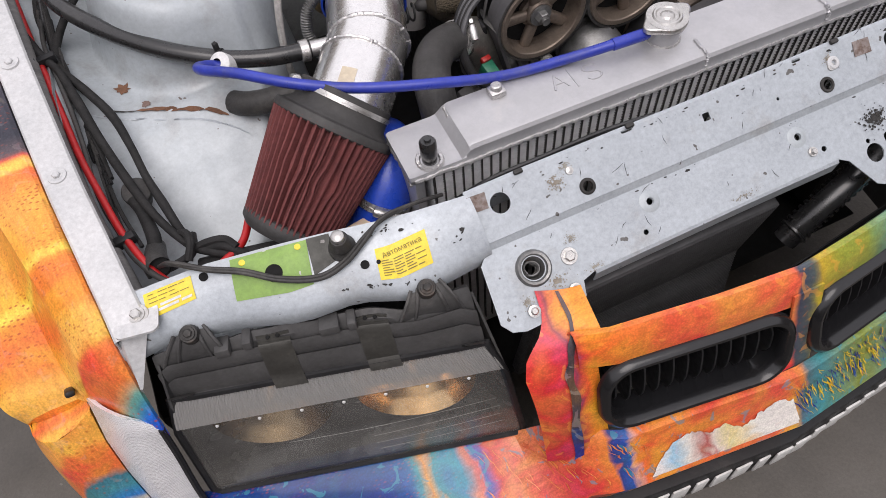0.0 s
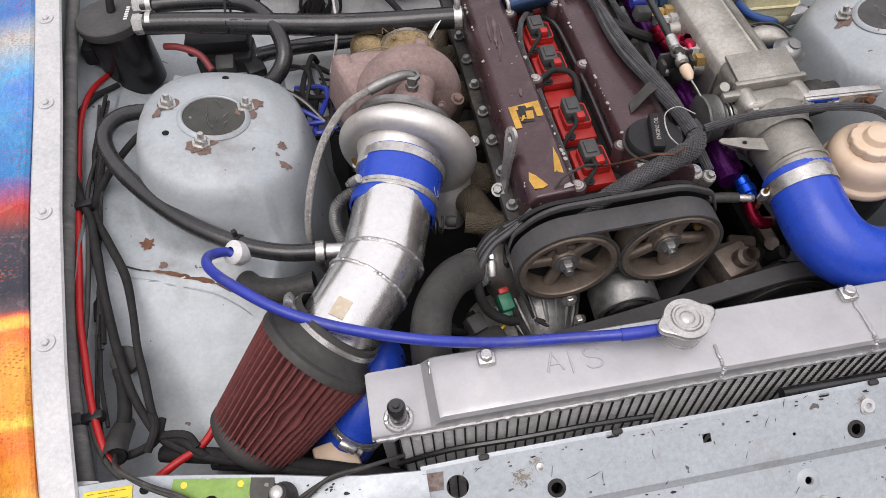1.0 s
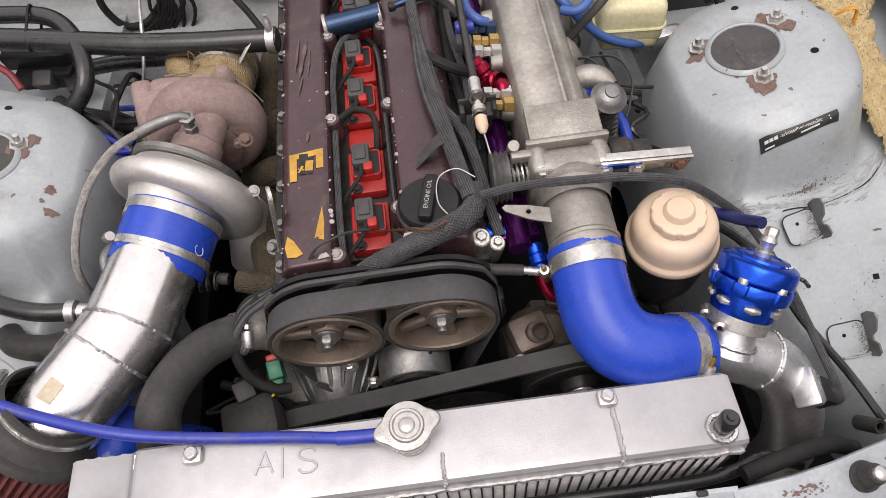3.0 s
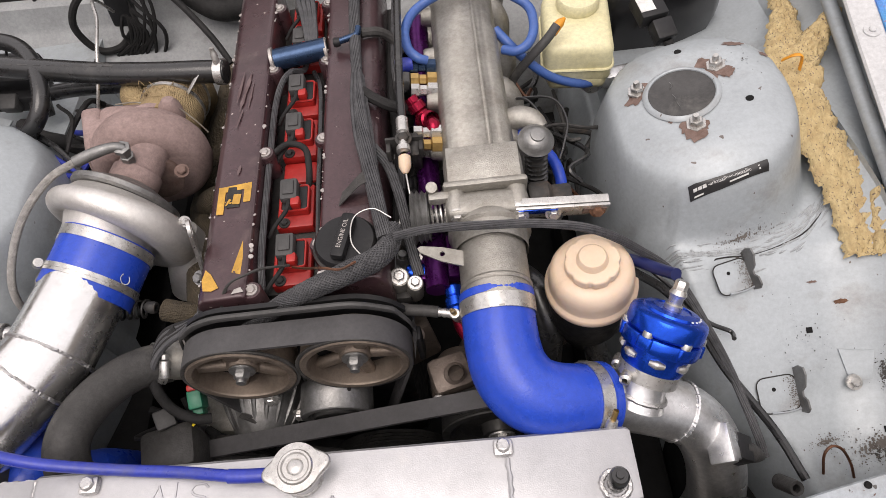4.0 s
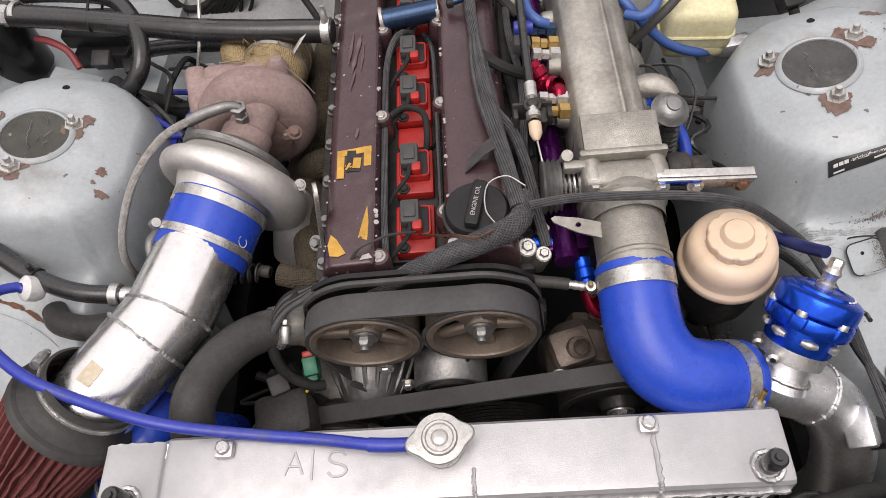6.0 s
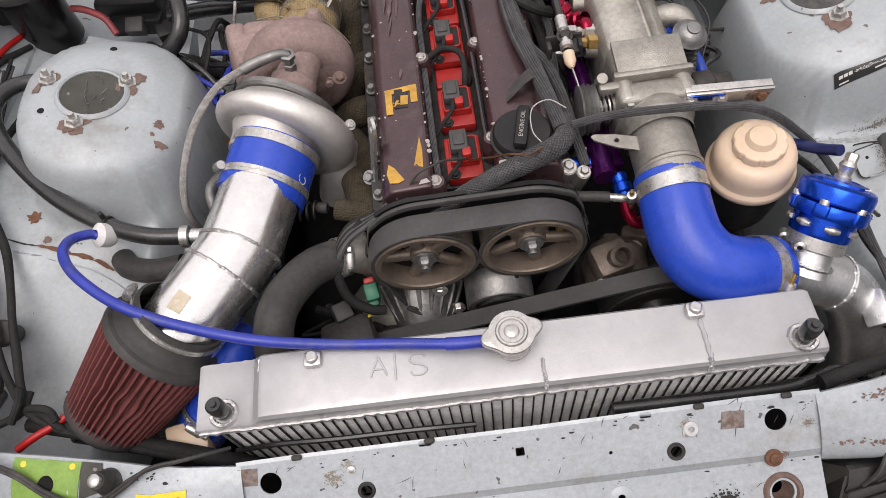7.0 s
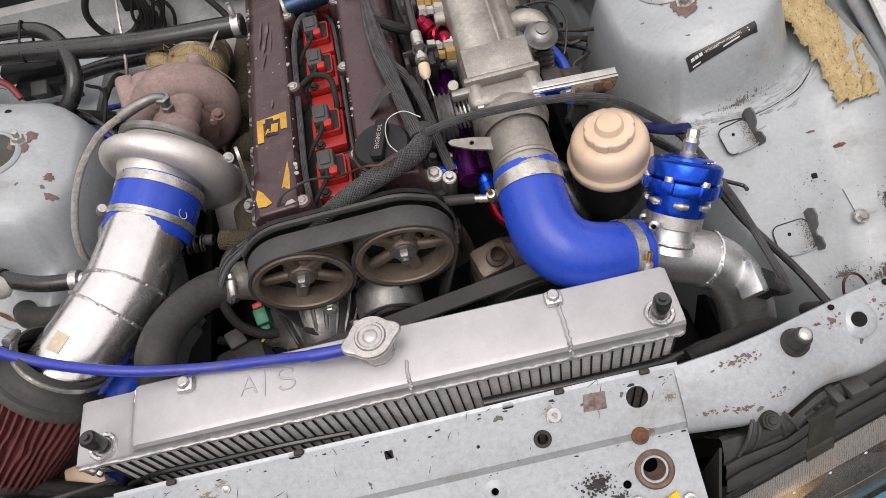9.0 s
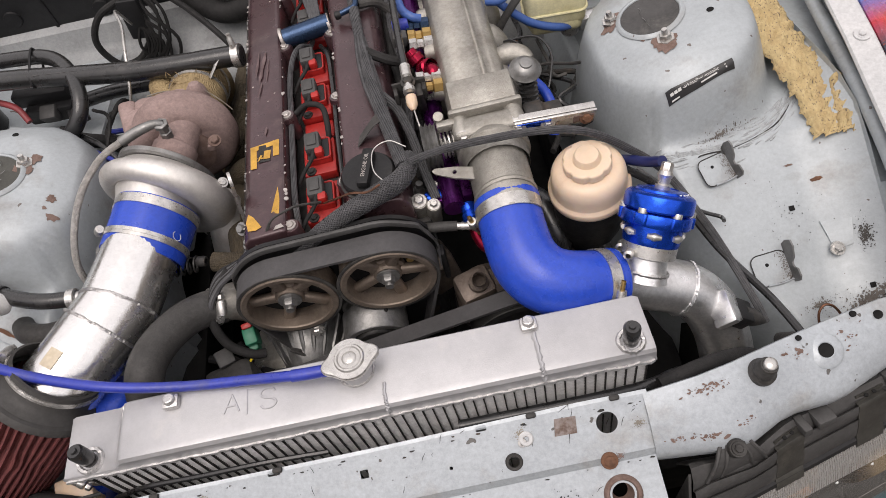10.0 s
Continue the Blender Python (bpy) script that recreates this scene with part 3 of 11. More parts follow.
ART_NOSE = art("printed_wrap_nose", 0, [(-0.75, _bl), (-0.6, (0.01, 0.04, 0.3)), (-0.52, _te), (-0.47, (0.5, 0.1, 0.05)), (-0.40, _or), (-0.33, _rd), (-0.272, (0.64, 0.06, 0.05)), (-0.2675, (0.08, 0.05, 0.09)), (-0.263, (0.78, 0.16, 0.04)), (-0.25, _or), (-0.16, (0.75, 0.16, 0.05)), (-0.012, (0.76, 0.16, 0.06)), (-0.008, (0.05, 0.06, 0.10)), (0.010, (0.09, 0.11, 0.10)), (0.016, (0.55, 0.42, 0.04)), (0.05, (0.35, 0.36, 0.05)), (0.09, (0.25, 0.3, 0.05)), (0.16, _te), (0.26, (0.5, 0.42, 0.06)), (0.36, _te), (0.5, (0.08, 0.2, 0.3)), (0.75, _te)], 0.018, 14.0, dabs=0.35, dab_colour=(0.86, 0.36, 0.06), dab_at=0.60, specks=0.35)
ART_APRON = art("printed_wrap_apron", 0, [(-0.75, (0.01, 0.06, 0.28)), (-0.6, (0.008, 0.03, 0.18)), (-0.52, (0.008, 0.035, 0.2)), (-0.475, (0.015, 0.09, 0.28)), (-0.462, _te), (-0.450, (0.70, 0.28, 0.05)), (-0.440, _te), (-0.415, (0.05, 0.22, 0.36)), (-0.400, (0.74, 0.22, 0.05)), (-0.392, (0.02, 0.10, 0.42)), (-0.372, (0.62, 0.07, 0.05)), (-0.33, (0.76, 0.24, 0.12)), (-0.29, (0.62, 0.06, 0.05)), (-0.255, (0.75, 0.2, 0.05)), (-0.243, (0.75, 0.2, 0.05)), (-0.2405, (0.04, 0.06, 0.22)), (-0.228, (0.03, 0.10, 0.38)), (-0.2255, (0.45, 0.5, 0.55)), (-0.221, (0.80, 0.24, 0.04)), (-0.10, (0.76, 0.18, 0.05)), (-0.03, (0.74, 0.14, 0.06)), (-0.004, (0.78, 0.34, 0.05)), (0.004, (0.1, 0.16, 0.2)), (0.03, _te), (0.10, (0.25, 0.3, 0.05)), (0.18, _te), (0.26, (0.5, 0.42, 0.06)), (0.36, _te), (0.5, (0.08, 0.2, 0.3)), (0.75, _te)], 0.022, 16.0, dabs=0.55, dab_colour=(0.04, 0.26, 0.34), dab_scale=34.0, dab_at=0.60, specks=0.4)
ART_WHITE = art("printed_wrap_white", 0, [(-0.24, (0.75, 0.68, 0.62)), (-0.19, (0.78, 0.74, 0.72)), (-0.165, (0.35, 0.60, 0.72)), (-0.145, (0.78, 0.72, 0.66)), (-0.125, (0.45, 0.10, 0.10)), (-0.112, (0.74, 0.62, 0.55)), (-0.09, (0.76, 0.60, 0.30)), (-0.06, (0.80, 0.76, 0.70)), (0.0, (0.80, 0.76, 0.70))], 0.04, 22, 0.3, 0.15, dabs=0.2)
ART_RIBBON = art("printed_wrap_ribbon", 2, [(0.42, (0.03, 0.10, 0.45)), (0.50, (0.02, 0.04, 0.22)), (0.54, (0.06, 0.05, 0.06)), (0.60, (0.14, 0.08, 0.05)), (0.64, (0.05, 0.04, 0.05)), (0.67, (0.10, 0.05, 0.05))], 0.06, 30, 0.3, 0.3, dabs=0.2)
RED_STROKE = material("red_wrap_print", (0.55, 0.05, 0.05), (0.80, 0.36, 0.06), 40, 0.3, 0.05, 0, 0.05)
ART_YELLOW = art("printed_wrap_yellow", 0, [(0.1, _yl), (0.24, (0.82, 0.56, 0.03)), (0.3, (0.80, 0.48, 0.03)), (0.4, (0.75, 0.45, 0.04))], 0.03, 20, 0.3, 0.2, dabs=0.0)


def clear_material(name, tint, rough=0.05, sky_haze=0.0):
    """Thin clear plastic: mostly see-through, glossy at its surface, hazed grey for sky reflection."""
    mat = bpy.data.materials.new(name)
    mat.use_nodes = True
    n, l = mat.node_tree.nodes, mat.node_tree.links
    out = n["Material Output"]
    tr = n.new("ShaderNodeBsdfTransparent")
    tr.inputs[0].default_value = rgb(tint)
    gl = n.new("ShaderNodeBsdfGlossy")
    gl.inputs["Roughness"].default_value = rough
    fr = n.new("ShaderNodeFresnel")
    fr.inputs[0].default_value = 1.45
    mx = n.new("ShaderNodeMixShader")
    l.new(fr.outputs[0], mx.inputs[0])
    # diffuse grey stands in for the sky's reflection on the lens
    df = n.new("ShaderNodeBsdfDiffuse")
    df.inputs[0].default_value = (0.62, 0.60, 0.57, 1)
    hz = n.new("ShaderNodeMixShader")
    hn = n.new("ShaderNodeTexNoise")
    hn.inputs["Scale"].default_value, hn.inputs["Detail"].default_value = 14.0, 5.0
    ht = n.new("ShaderNodeTexCoord")
    l.new(ht.outputs["Object"], hn.inputs["Vector"])
    hr = n.new("ShaderNodeMapRange")
    hr.inputs[1].default_value, hr.inputs[2].default_value, hr.inputs[3].default_value, hr.inputs[4].default_value = 0.3, 0.7, sky_haze * 0.6, sky_haze * 1.5
    l.new(hn.outputs[0], hr.inputs[0])
    l.new(hr.outputs[0], hz.inputs[0])
    l.new(tr.outputs[0], hz.inputs[1])
    l.new(df.outputs[0], hz.inputs[2])
    l.new(hz.outputs[0], mx.inputs[1])
    l.new(gl.outputs[0], mx.inputs[2])
    l.new(mx.outputs[0], out.inputs[0])
    return mat


CLEAR = clear_material("headlight_glass", (0.78, 0.78, 0.76), 0.08, 0.085)
LENS_WHITE = weave(material("faceted_clear_plastic", (0.80, 0.80, 0.81), (0.70, 0.70, 0.72), 40, 0.22, 0.05, 0.2, 0, grain=0.0), 420, 0.5)
COVER_PALE = material("rubbed_plum_paint", (0.15, 0.105, 0.105), (0.085, 0.05, 0.052), 60, 0.5, 0.1, 0.2, 0.1, 400, stretch=(3, 0.7, 1))
STEEL_GREY = material("oily_grey_casting", (0.30, 0.30, 0.295), (0.17, 0.168, 0.163), 35, 0.42, 0.12, 0.75, 0.25, 400, dirt=(0.07, 0.062, 0.055), dirt_scale=20, dirt_at=0.55)
CAST_BROWN = material("oily_brown_casting", (0.20, 0.165, 0.14), (0.11, 0.085, 0.07), 35, 0.5, 0.12, 0.5, 0.3, 400, dirt=(0.05, 0.04, 0.034), dirt_scale=20, dirt_at=0.52)
PIPE_DULL = material("dull_aluminium_pipe", (0.80, 0.80, 0.80), (0.68, 0.68, 0.68), 14, 0.33, 0.08, 0.9, 0.12, 700, dirt=(0.4, 0.39, 0.38), dirt_scale=16, dirt_at=0.57)


def frosted(name):
    """Hazy, ribbed lens plastic: half scattering, half see-through."""
    mat = bpy.data.materials.new(name)
    mat.use_nodes = True
    n, l = mat.node_tree.nodes, mat.node_tree.links
    b = n["Principled BSDF"]
    b.inputs["Base Color"].default_value = (0.62, 0.61, 0.59, 1)
    b.inputs["Roughness"].default_value = 0.25
    tr = n.new("ShaderNodeBsdfTransparent")
    tr.inputs[0].default_value = (0.8, 0.78, 0.74, 1)
    mx = n.new("ShaderNodeMixShader")
    mx.inputs[0].default_value = 0.34
    l.new(tr.outputs[0], mx.inputs[1])
    l.new(b.outputs[0], mx.inputs[2])
    l.new(mx.outputs[0], n["Material Output"].inputs[0])
    return mat


FROST = frosted("hazy_ribbed_lens")
TAPE = material("yellowed_tape", (0.58, 0.51, 0.39), (0.48, 0.41, 0.30), 60, 0.6, 0.1, 0, 0.2, 400)
DISC = material("brushed_dark_disc", (0.075, 0.075, 0.066), (0.05, 0.05, 0.044), 30, 0.55, 0.1, 0.3, 0.2, 300, spots=(0.22, 0.21, 0.2), spot_scale=90, spot_at=0.7)
CHAFED = material("chafed_grey_cloth", (0.075, 0.072, 0.07), (0.05, 0.048, 0.046), 60, 0.85, 0.05, 0, 0.6, 500)
WING_DUST = material("settled_road_dirt", (0.17, 0.155, 0.14), (0.11, 0.095, 0.085), 60, 0.85, 0.05, 0, 0.3, 500)
WING_SOOT = material("settled_black_dirt", (0.085, 0.08, 0.075), (0.05, 0.046, 0.043), 60, 0.85, 0.05, 0, 0.3, 500)
COPPER = material("copper_pipe", (0.24, 0.11, 0.065), (0.12, 0.07, 0.05), 60, 0.45, 0.1, 0.8, 0.1, 400)
PLASTIC_GLOSS = material("gloss_black_enamel", (0.012, 0.012, 0.013), (0.009, 0.009, 0.01), 20, 0.20, 0.06, 0, 0.03, 400, dirt=(0.022, 0.021, 0.02), dirt_scale=9)
BLUE_TUBE_PALE = material("faded_blue_tube", (0.05, 0.12, 0.36), (0.04, 0.085, 0.27), 20, 0.4, 0.1, 0, 0.05, 500)
STAINED = material("stained_pale_metal", (0.33, 0.32, 0.28), (0.2, 0.17, 0.13), 30, 0.6, 0.1, 0.1, 0.2, 400, dirt=(0.1, 0.075, 0.05), dirt_scale=22, dirt_at=0.5)

UNSEEN_WALL = material("unseen_wall_render", (0.24, 0.215, 0.19), (0.17, 0.15, 0.13), 2.5, 0.9, 0.05, 0, 0.5, 60, dirt=(0.12, 0.105, 0.09), dirt_scale=1.2)
NAVY_TUBE = material("navy_rubber_hose", (0.015, 0.022, 0.11), (0.01, 0.015, 0.07), 20, 0.35, 0.1, 0, 0.05, 500)
WRAP_DARK = weave(material("dark_woven_wrap", (0.075, 0.058, 0.034), (0.04, 0.031, 0.02), 40, 0.85, 0.05, 0, 0), 420, 1.0)
for m_ in (DARK, LOOM, RUBBER_DULL, PLASTIC, PLASTIC_GREY, BRAID, GRIME, BLACK_STEEL, BELT, CHAFED, FILTER_RUBBER):
    m_.node_tree.nodes["Principled BSDF"].inputs["Specular IOR Level"].default_value = 0.28

# ---- ground and car shell ----
def lerp_rows(table, u):
    xs = [r[0] for r in table]
    return [float(np.interp(u, xs, [r[i] for r in table])) for i in range(1, len(table[0]))]


gb = bmesh.new()
bmesh.ops.create_grid(gb, x_segments=60, y_segments=60, size=60)
ground = solo("ground", gb, ASPHALT, "dark damp trodden ground under the car", "ground", kind="structure")

# unseen plain walls, added round the car to darken the low sky
for k, (x, y, w_, d_) in enumerate(((0, -5.5, 12, 0.3), (0, 6.0, 12, 0.3), (-6, 0.25, 0.3, 11.2), (6, 0.25, 0.3, 11.2))):
    solo("wall_" + ("south", "north", "west", "east")[k], box((x, y, 1.7), (w_, d_, 3.4), (0, 0, 0), 0.02), UNSEEN_WALL, "added grey-brown wall out of view, darkening the low sky", "wall", kind="structure")

car = thing("car_body", (0, 0, 0), "silver car shell with printed wrap and open engine bay", "car body")

# front panel: an upper strip and a lower strip with a shallow step between
PA = plane_matrix((0, -0.136, 0.701), (1, 0, 0), (0, 0.056, 0.036))
PB = plane_matrix((0, -0.141, 0.694), (1, 0, 0), (0, 0.064, 0.036))
sa = lambda y: (y + 0.136) * 1.189
sb = lambda y: (y + 0.141) * 1.147
upper = [(-0.305, 0), (0.305, 0), (0.305, 0.0575), (0.23, 0.0585), (0.0, 0.0570), (-0.23, 0.0585), (-0.305, 0.0575)]
holes_a = [circle2(-0.271, sa(-0.106), 0.0115), circle2(0.257, sa(-0.106), 0.0115), slot2(-0.008, sa(-0.106), 0.009, 0.009, 0.001), circle2(-0.172, sa(-0.123), 0.0062, 14), circle2(0.152, sa(-0.123), 0.0062, 14), slot2(-0.105, sa(-0.088), 0.014, 0.006, 0.002), slot2(0.125, sa(-0.088), 0.012, 0.006, 0.002), circle2(0.085, sa(-0.117), 0.002, 8)]
lower = [(-0.305, 0), (-0.317, -0.012), (-0.322, -0.078), (-0.313, -0.09), (-0.298, -0.095), (-0.228, -0.093), (-0.221, -0.086), (-0.217, -0.07), (-0.20, -0.065), (0.13, -0.063), (0.142, -0.07), (0.165, -0.108), (0.178, -0.114), (0.225, -0.113), (0.292, -0.095), (0.303, -0.085), (0.300, -0.004), (0.305, 0)]
holes_b = [circle2(-0.11, sb(-0.158), 0.004, 12), circle2(0.091, sb(-0.158), 0.004, 12), circle2(-0.264, sb(-0.172), 0.0130, 24), circle2(0.257, sb(-0.170), 0.0118, 24), circle2(-0.128, sb(-0.184), 0.0032, 10), circle2(0.118, sb(-0.180), 0.0035, 10), circle2(0.179, sb(-0.205), 0.0115, 18), slot2(0.207, sb(-0.207), 0.018, 0.040, 0.006), circle2(0.226, sb(-0.178), 0.0045, 12), circle2(0.176, sb(-0.191), 0.003, 10)]
fp = join(sheet(upper, 0.0016, holes_a, PA), sheet(lower, 0.0016, holes_b, PB))
fp = join(fp, strip_surface([[(x, -0.136, 0.7005), (x, -0.141, 0.6935)] for x in (-0.305, 0, 0.305)], 0.0015))
rear = [(-0.305, -0.0876, 0.7321), (-0.23, -0.0868, 0.7326), (0.0, -0.0881, 0.7318), (0.23, -0.0868, 0.7326), (0.305, -0.0876, 0.7321)]
fp = join(fp, strip_surface([[p, (p[0], p[1] + 0.004, p[2] + 0.001), (p[0], p[1] + 0.006, p[2] - 0.05)] for p in rear], 0.0015))
fp = join(fp, strip_surface([[(x, sy, sz), (x, sy - 0.003, sz - 0.003), (x, sy - 0.001, sz - 0.022)] for x, sy, sz in ((-0.2, -0.1975, 0.662), (0.0, -0.196, 0.663), (0.13, -0.196, 0.663))], 0.0015))
front_panel = part("front_panel", fp, SILVER_WORN, car, "worn silver steel front panel with holes and scratches")

# raised collars and cups in the panel
na = (PA.to_3x3() @ V(0, 0, 1)).normalized()
nb = (PB.to_3x3() @ V(0, 0, 1)).normalized()
for x in (-0.264, 0.257):
    c = PB @ V(x, sb(-0.172 if x < 0 else -0.170), 0)
    part("latch_cup", lathe([(0.0085, -0.022), (0.0105, -0.02), (0.0125, -0.004), (0.0155, 0.0035), (0.0182, 0.004), (0.0205, 0.0015), (0.0208, -0.001)], c, nb, 28), RUST_PATCH if x > 0 else STEEL_GREY, front_panel, "worn round hood latch cup", 50)
    if x < 0:
        part("latch_spring", tube([c + nb * (-0.03 + 0.001 * i) + 0.0090 * V(math.cos(i * 0.9), math.sin(i * 0.9), 0) for i in range(26)], 0.0011, 6, 3), STEEL_GREY, front_panel, "coil spring in the latch cup")
for x in (-0.172, 0.152):
    part("grommet", lathe([(0.0055, 0.0), (0.0060, 0.0018), (0.0085, 0.0018), (0.0095, 0.0008), (0.0095, 0.0)], PA @ V(x, sa(-0.123), 0), na, 20), GRIME, front_panel)
for x, y in ((-0.11, -0.158), (0.091, -0.158)):
    part("dimple", lathe([(0.0045, 0.0018), (0.008, 0.0016), (0.0125, 0.0001)], PB @ V(x, sb(y), 0), nb, 20), SILVER, front_panel)
for x, y, r in ((0.102, -0.178, 0.0040), (-0.222, -0.175, 0.0065)):
    part("bolt", hexbolt(PB @ V(x, sb(y), 0.001), nb, r), STEEL, front_panel)
for x, y in ((-0.231, -0.206), (-0.283, -0.209), (0.232, -0.195), (0.284, -0.202), (0.19, -0.232)):
    part("screw", join(lathe([(0, 0.003), (0.003, 0.003), (0.0045, 0.0015), (0.0070, 0.0012), (0.0070, 0)], PB @ V(x, sb(y), 0.004), nb, 16)), STEEL, front_panel)
part("plug", lathe([(0.0028, 0.0004), (0.0034, 0.0022), (0.0066, 0.0024), (0.0080, 0.0012), (0.0082, 0.0)], PA @ V(0.1696, sa(-0.1052), 0.0002), na, 24), FLANGE, front_panel, "pale plastic screw plug")
part("rivet", lathe([(0, 0.0062), (0.004, 0.006), (0.0056, 0.005), (0.0050, 0.0035), (0.0045, 0.0026), (0.0088, 0.0018), (0.0094, 0.0)], PA @ V(0.2506, sa(-0.1393), 0.0002), na, 18), RUST, front_panel, "rusted rivet head")
for x, y, w in ((-0.295, -0.098, 0.024), (0.213, -0.101, 0.026)):
    bm = sheet([(-w / 2, -0.009), (w / 2 - 0.002, -0.01), (w / 2, 0.008), (-w / 2 + 0.003, 0.009)], 0.0006, m=PA @ Matrix.Translation((x, sa(y), 0.0009)))
    part("bare_patch", bm, SCRAPED, front_panel, "scraped bare patch with brown primer")
def smudge(P, x, s, r, mat, label, n, seed, stretch=1.0):
    """A worn or sooty spot in the plane P of the panel, as many tiny flakes thinning outwards."""
    rr = random.Random(seed)
    flakes = bmesh.new()
    for k in range(n):
        q = abs(rr.gauss(0, 0.55))
        a = rr.uniform(0, 2 * math.pi)
        cx, cy = x + stretch * r * q * math.cos(a), s + r * q * math.sin(a)
        w = r * rr.uniform(0.03, 0.17) * max(0.3, 1 - 0.5 * q)
        flakes.faces.new([flakes.verts.new(P @ V(cx + w * rr.uniform(0.6, 1.3) * math.cos(b), cy + w * rr.uniform(0.6, 1.3) * math.sin(b), 0.0003 + 0.000006 * k)) for b in (2 * math.pi * j / 8 for j in range(8))])
    return tagged(part("worn_patch", flakes, mat, front_panel, label), kind="stuff")


for k, (x, y, r, st) in enumerate(((-0.205, -0.108, 0.011, 1.3), (-0.188, -0.098, 0.007, 1.2), (0.262, -0.137, 0.005, 1.5), (0.165, -0.100, 0.008, 1.2), (0.29, -0.112, 0.006, 1.8))):
    smudge(PA, x, sa(y), r, STAINED if k != 2 else RUST_PATCH, "brown stain in the paint", 130, 300 + k, st)
for k, (x, y, r, st) in enumerate(((-0.245, -0.192, 0.010, 1.6), (-0.212, -0.160, 0.007, 1.5), (0.196, -0.172, 0.016, 1.3), (0.215, -0.190, 0.012, 1.0), (0.245, -0.200, 0.008, 1.0), (-0.20, -0.194, 0.006, 3.0), (0.0, -0.19, 0.006, 5.0), (-0.285, -0.20, 0.009, 1.0))):
    smudge(PB, x, sb(y), r, GRIME if k in (2, 3) else STAINED, "paint worn through to dark metal", 260 if k in (2, 3) else 110, 330 + k, st)
for x, y in ((-0.185, -0.103), (0.165, -0.108)):
    part("rubber_stop", lathe([(0, 0.002), (0.002, 0.002), (0.003, 0.0015), (0.0045, 0.0015), (0.005, 0.0005), (0.005, 0)], PA @ V(x, sa(y), 0), na, 20), STEEL, front_panel)
# paint chipped off along the edges
rc_ = random.Random(8)
chip = []
for k in range(50):
    x = rc_.uniform(-0.30, 0.30)
    P, s = ((PA, 0.0555 - abs(rc_.gauss(0, 0.0035))) if k % 3 else (PB, -0.001 - abs(rc_.gauss(0, 0.002))))
    if P is PA:
        s -= 0.004 * (abs(x) / 0.3) ** 2
    r = abs(rc_.gauss(0, 0.0007)) + 0.0003
    chip.append(sheet([(x + r * rc_.uniform(0.8, 2.6) * math.cos(a), s + r * rc_.uniform(0.4, 1.0) * math.sin(a)) for a in (2 * math.pi * j / 7 for j in range(7))], 0.0003, m=P @ Matrix.Translation((0, 0, 0.0004))))
tagged(part("paint_chip", join(*chip), GRIME, front_panel, "dark paint chips along the edges"), kind="stuff")
# scratches, as thin gouged lines through the paint
rs = random.Random(3)
sc = []
for i in range(34):
    x, s = rs.uniform(-0.29, 0.29), rs.uniform(0.006, 0.058)
    ln, a = rs.uniform(0.003, 0.017), rs.gauss(1.15, 0.45)
    m = (PA if i % 3 else PB) @ Matrix.Translation((x, s if i % 3 else -s, 0.0003)) @ Matrix.Rotation(a, 4, "Z")
    b = bmesh.new()
    k = 4
    lo = [b.verts.new(m @ V(ln * j / k, 0.0004 * math.sin(j * 1.3 + i), 0)) for j in range(k + 1)]
    hi = [b.verts.new(m @ V(ln * j / k, 0.0004 * math.sin(j * 1.3 + i) + 0.0006 * (1 - abs(2 * j / k - 1)) + 0.0002, 0)) for j in range(k + 1)]
    for j in range(k):
        b.faces.new((lo[j], lo[j + 1], hi[j + 1], hi[j]))
    sc.append(b)
tagged(part("scratch_mark", join(*sc), GRIME, front_panel, "dark scratches through the paint"), kind="stuff")

# side beams that carry the headlights
BEAM = [(0.300, -0.0878, 0.7320, -0.1415, 0.699), (0.36, -0.082, 0.733, -0.147, 0.699), (0.40, -0.075, 0.732, -0.147, 0.698), (0.45, -0.063, 0.73, -0.124, 0.697), (0.51, -0.05, 0.727, -0.119, 0.694), (0.58, -0.036, 0.722, -0.091, 0.690), (0.65, -0.03, 0.716, -0.076, 0.688), (0.70, -0.03, 0.712, -0.078, 0.684)]


def beam_at(X, v):
    """A point on the beam's top: v 0 at its rear edge, 1 at its front edge."""
    ry, rz, fy, fz = lerp_rows(BEAM, X)
    return V(X, ry + (fy - ry) * v, rz + (fz - rz) * v * v * 0.55 + (fz - rz) * v * 0.45)


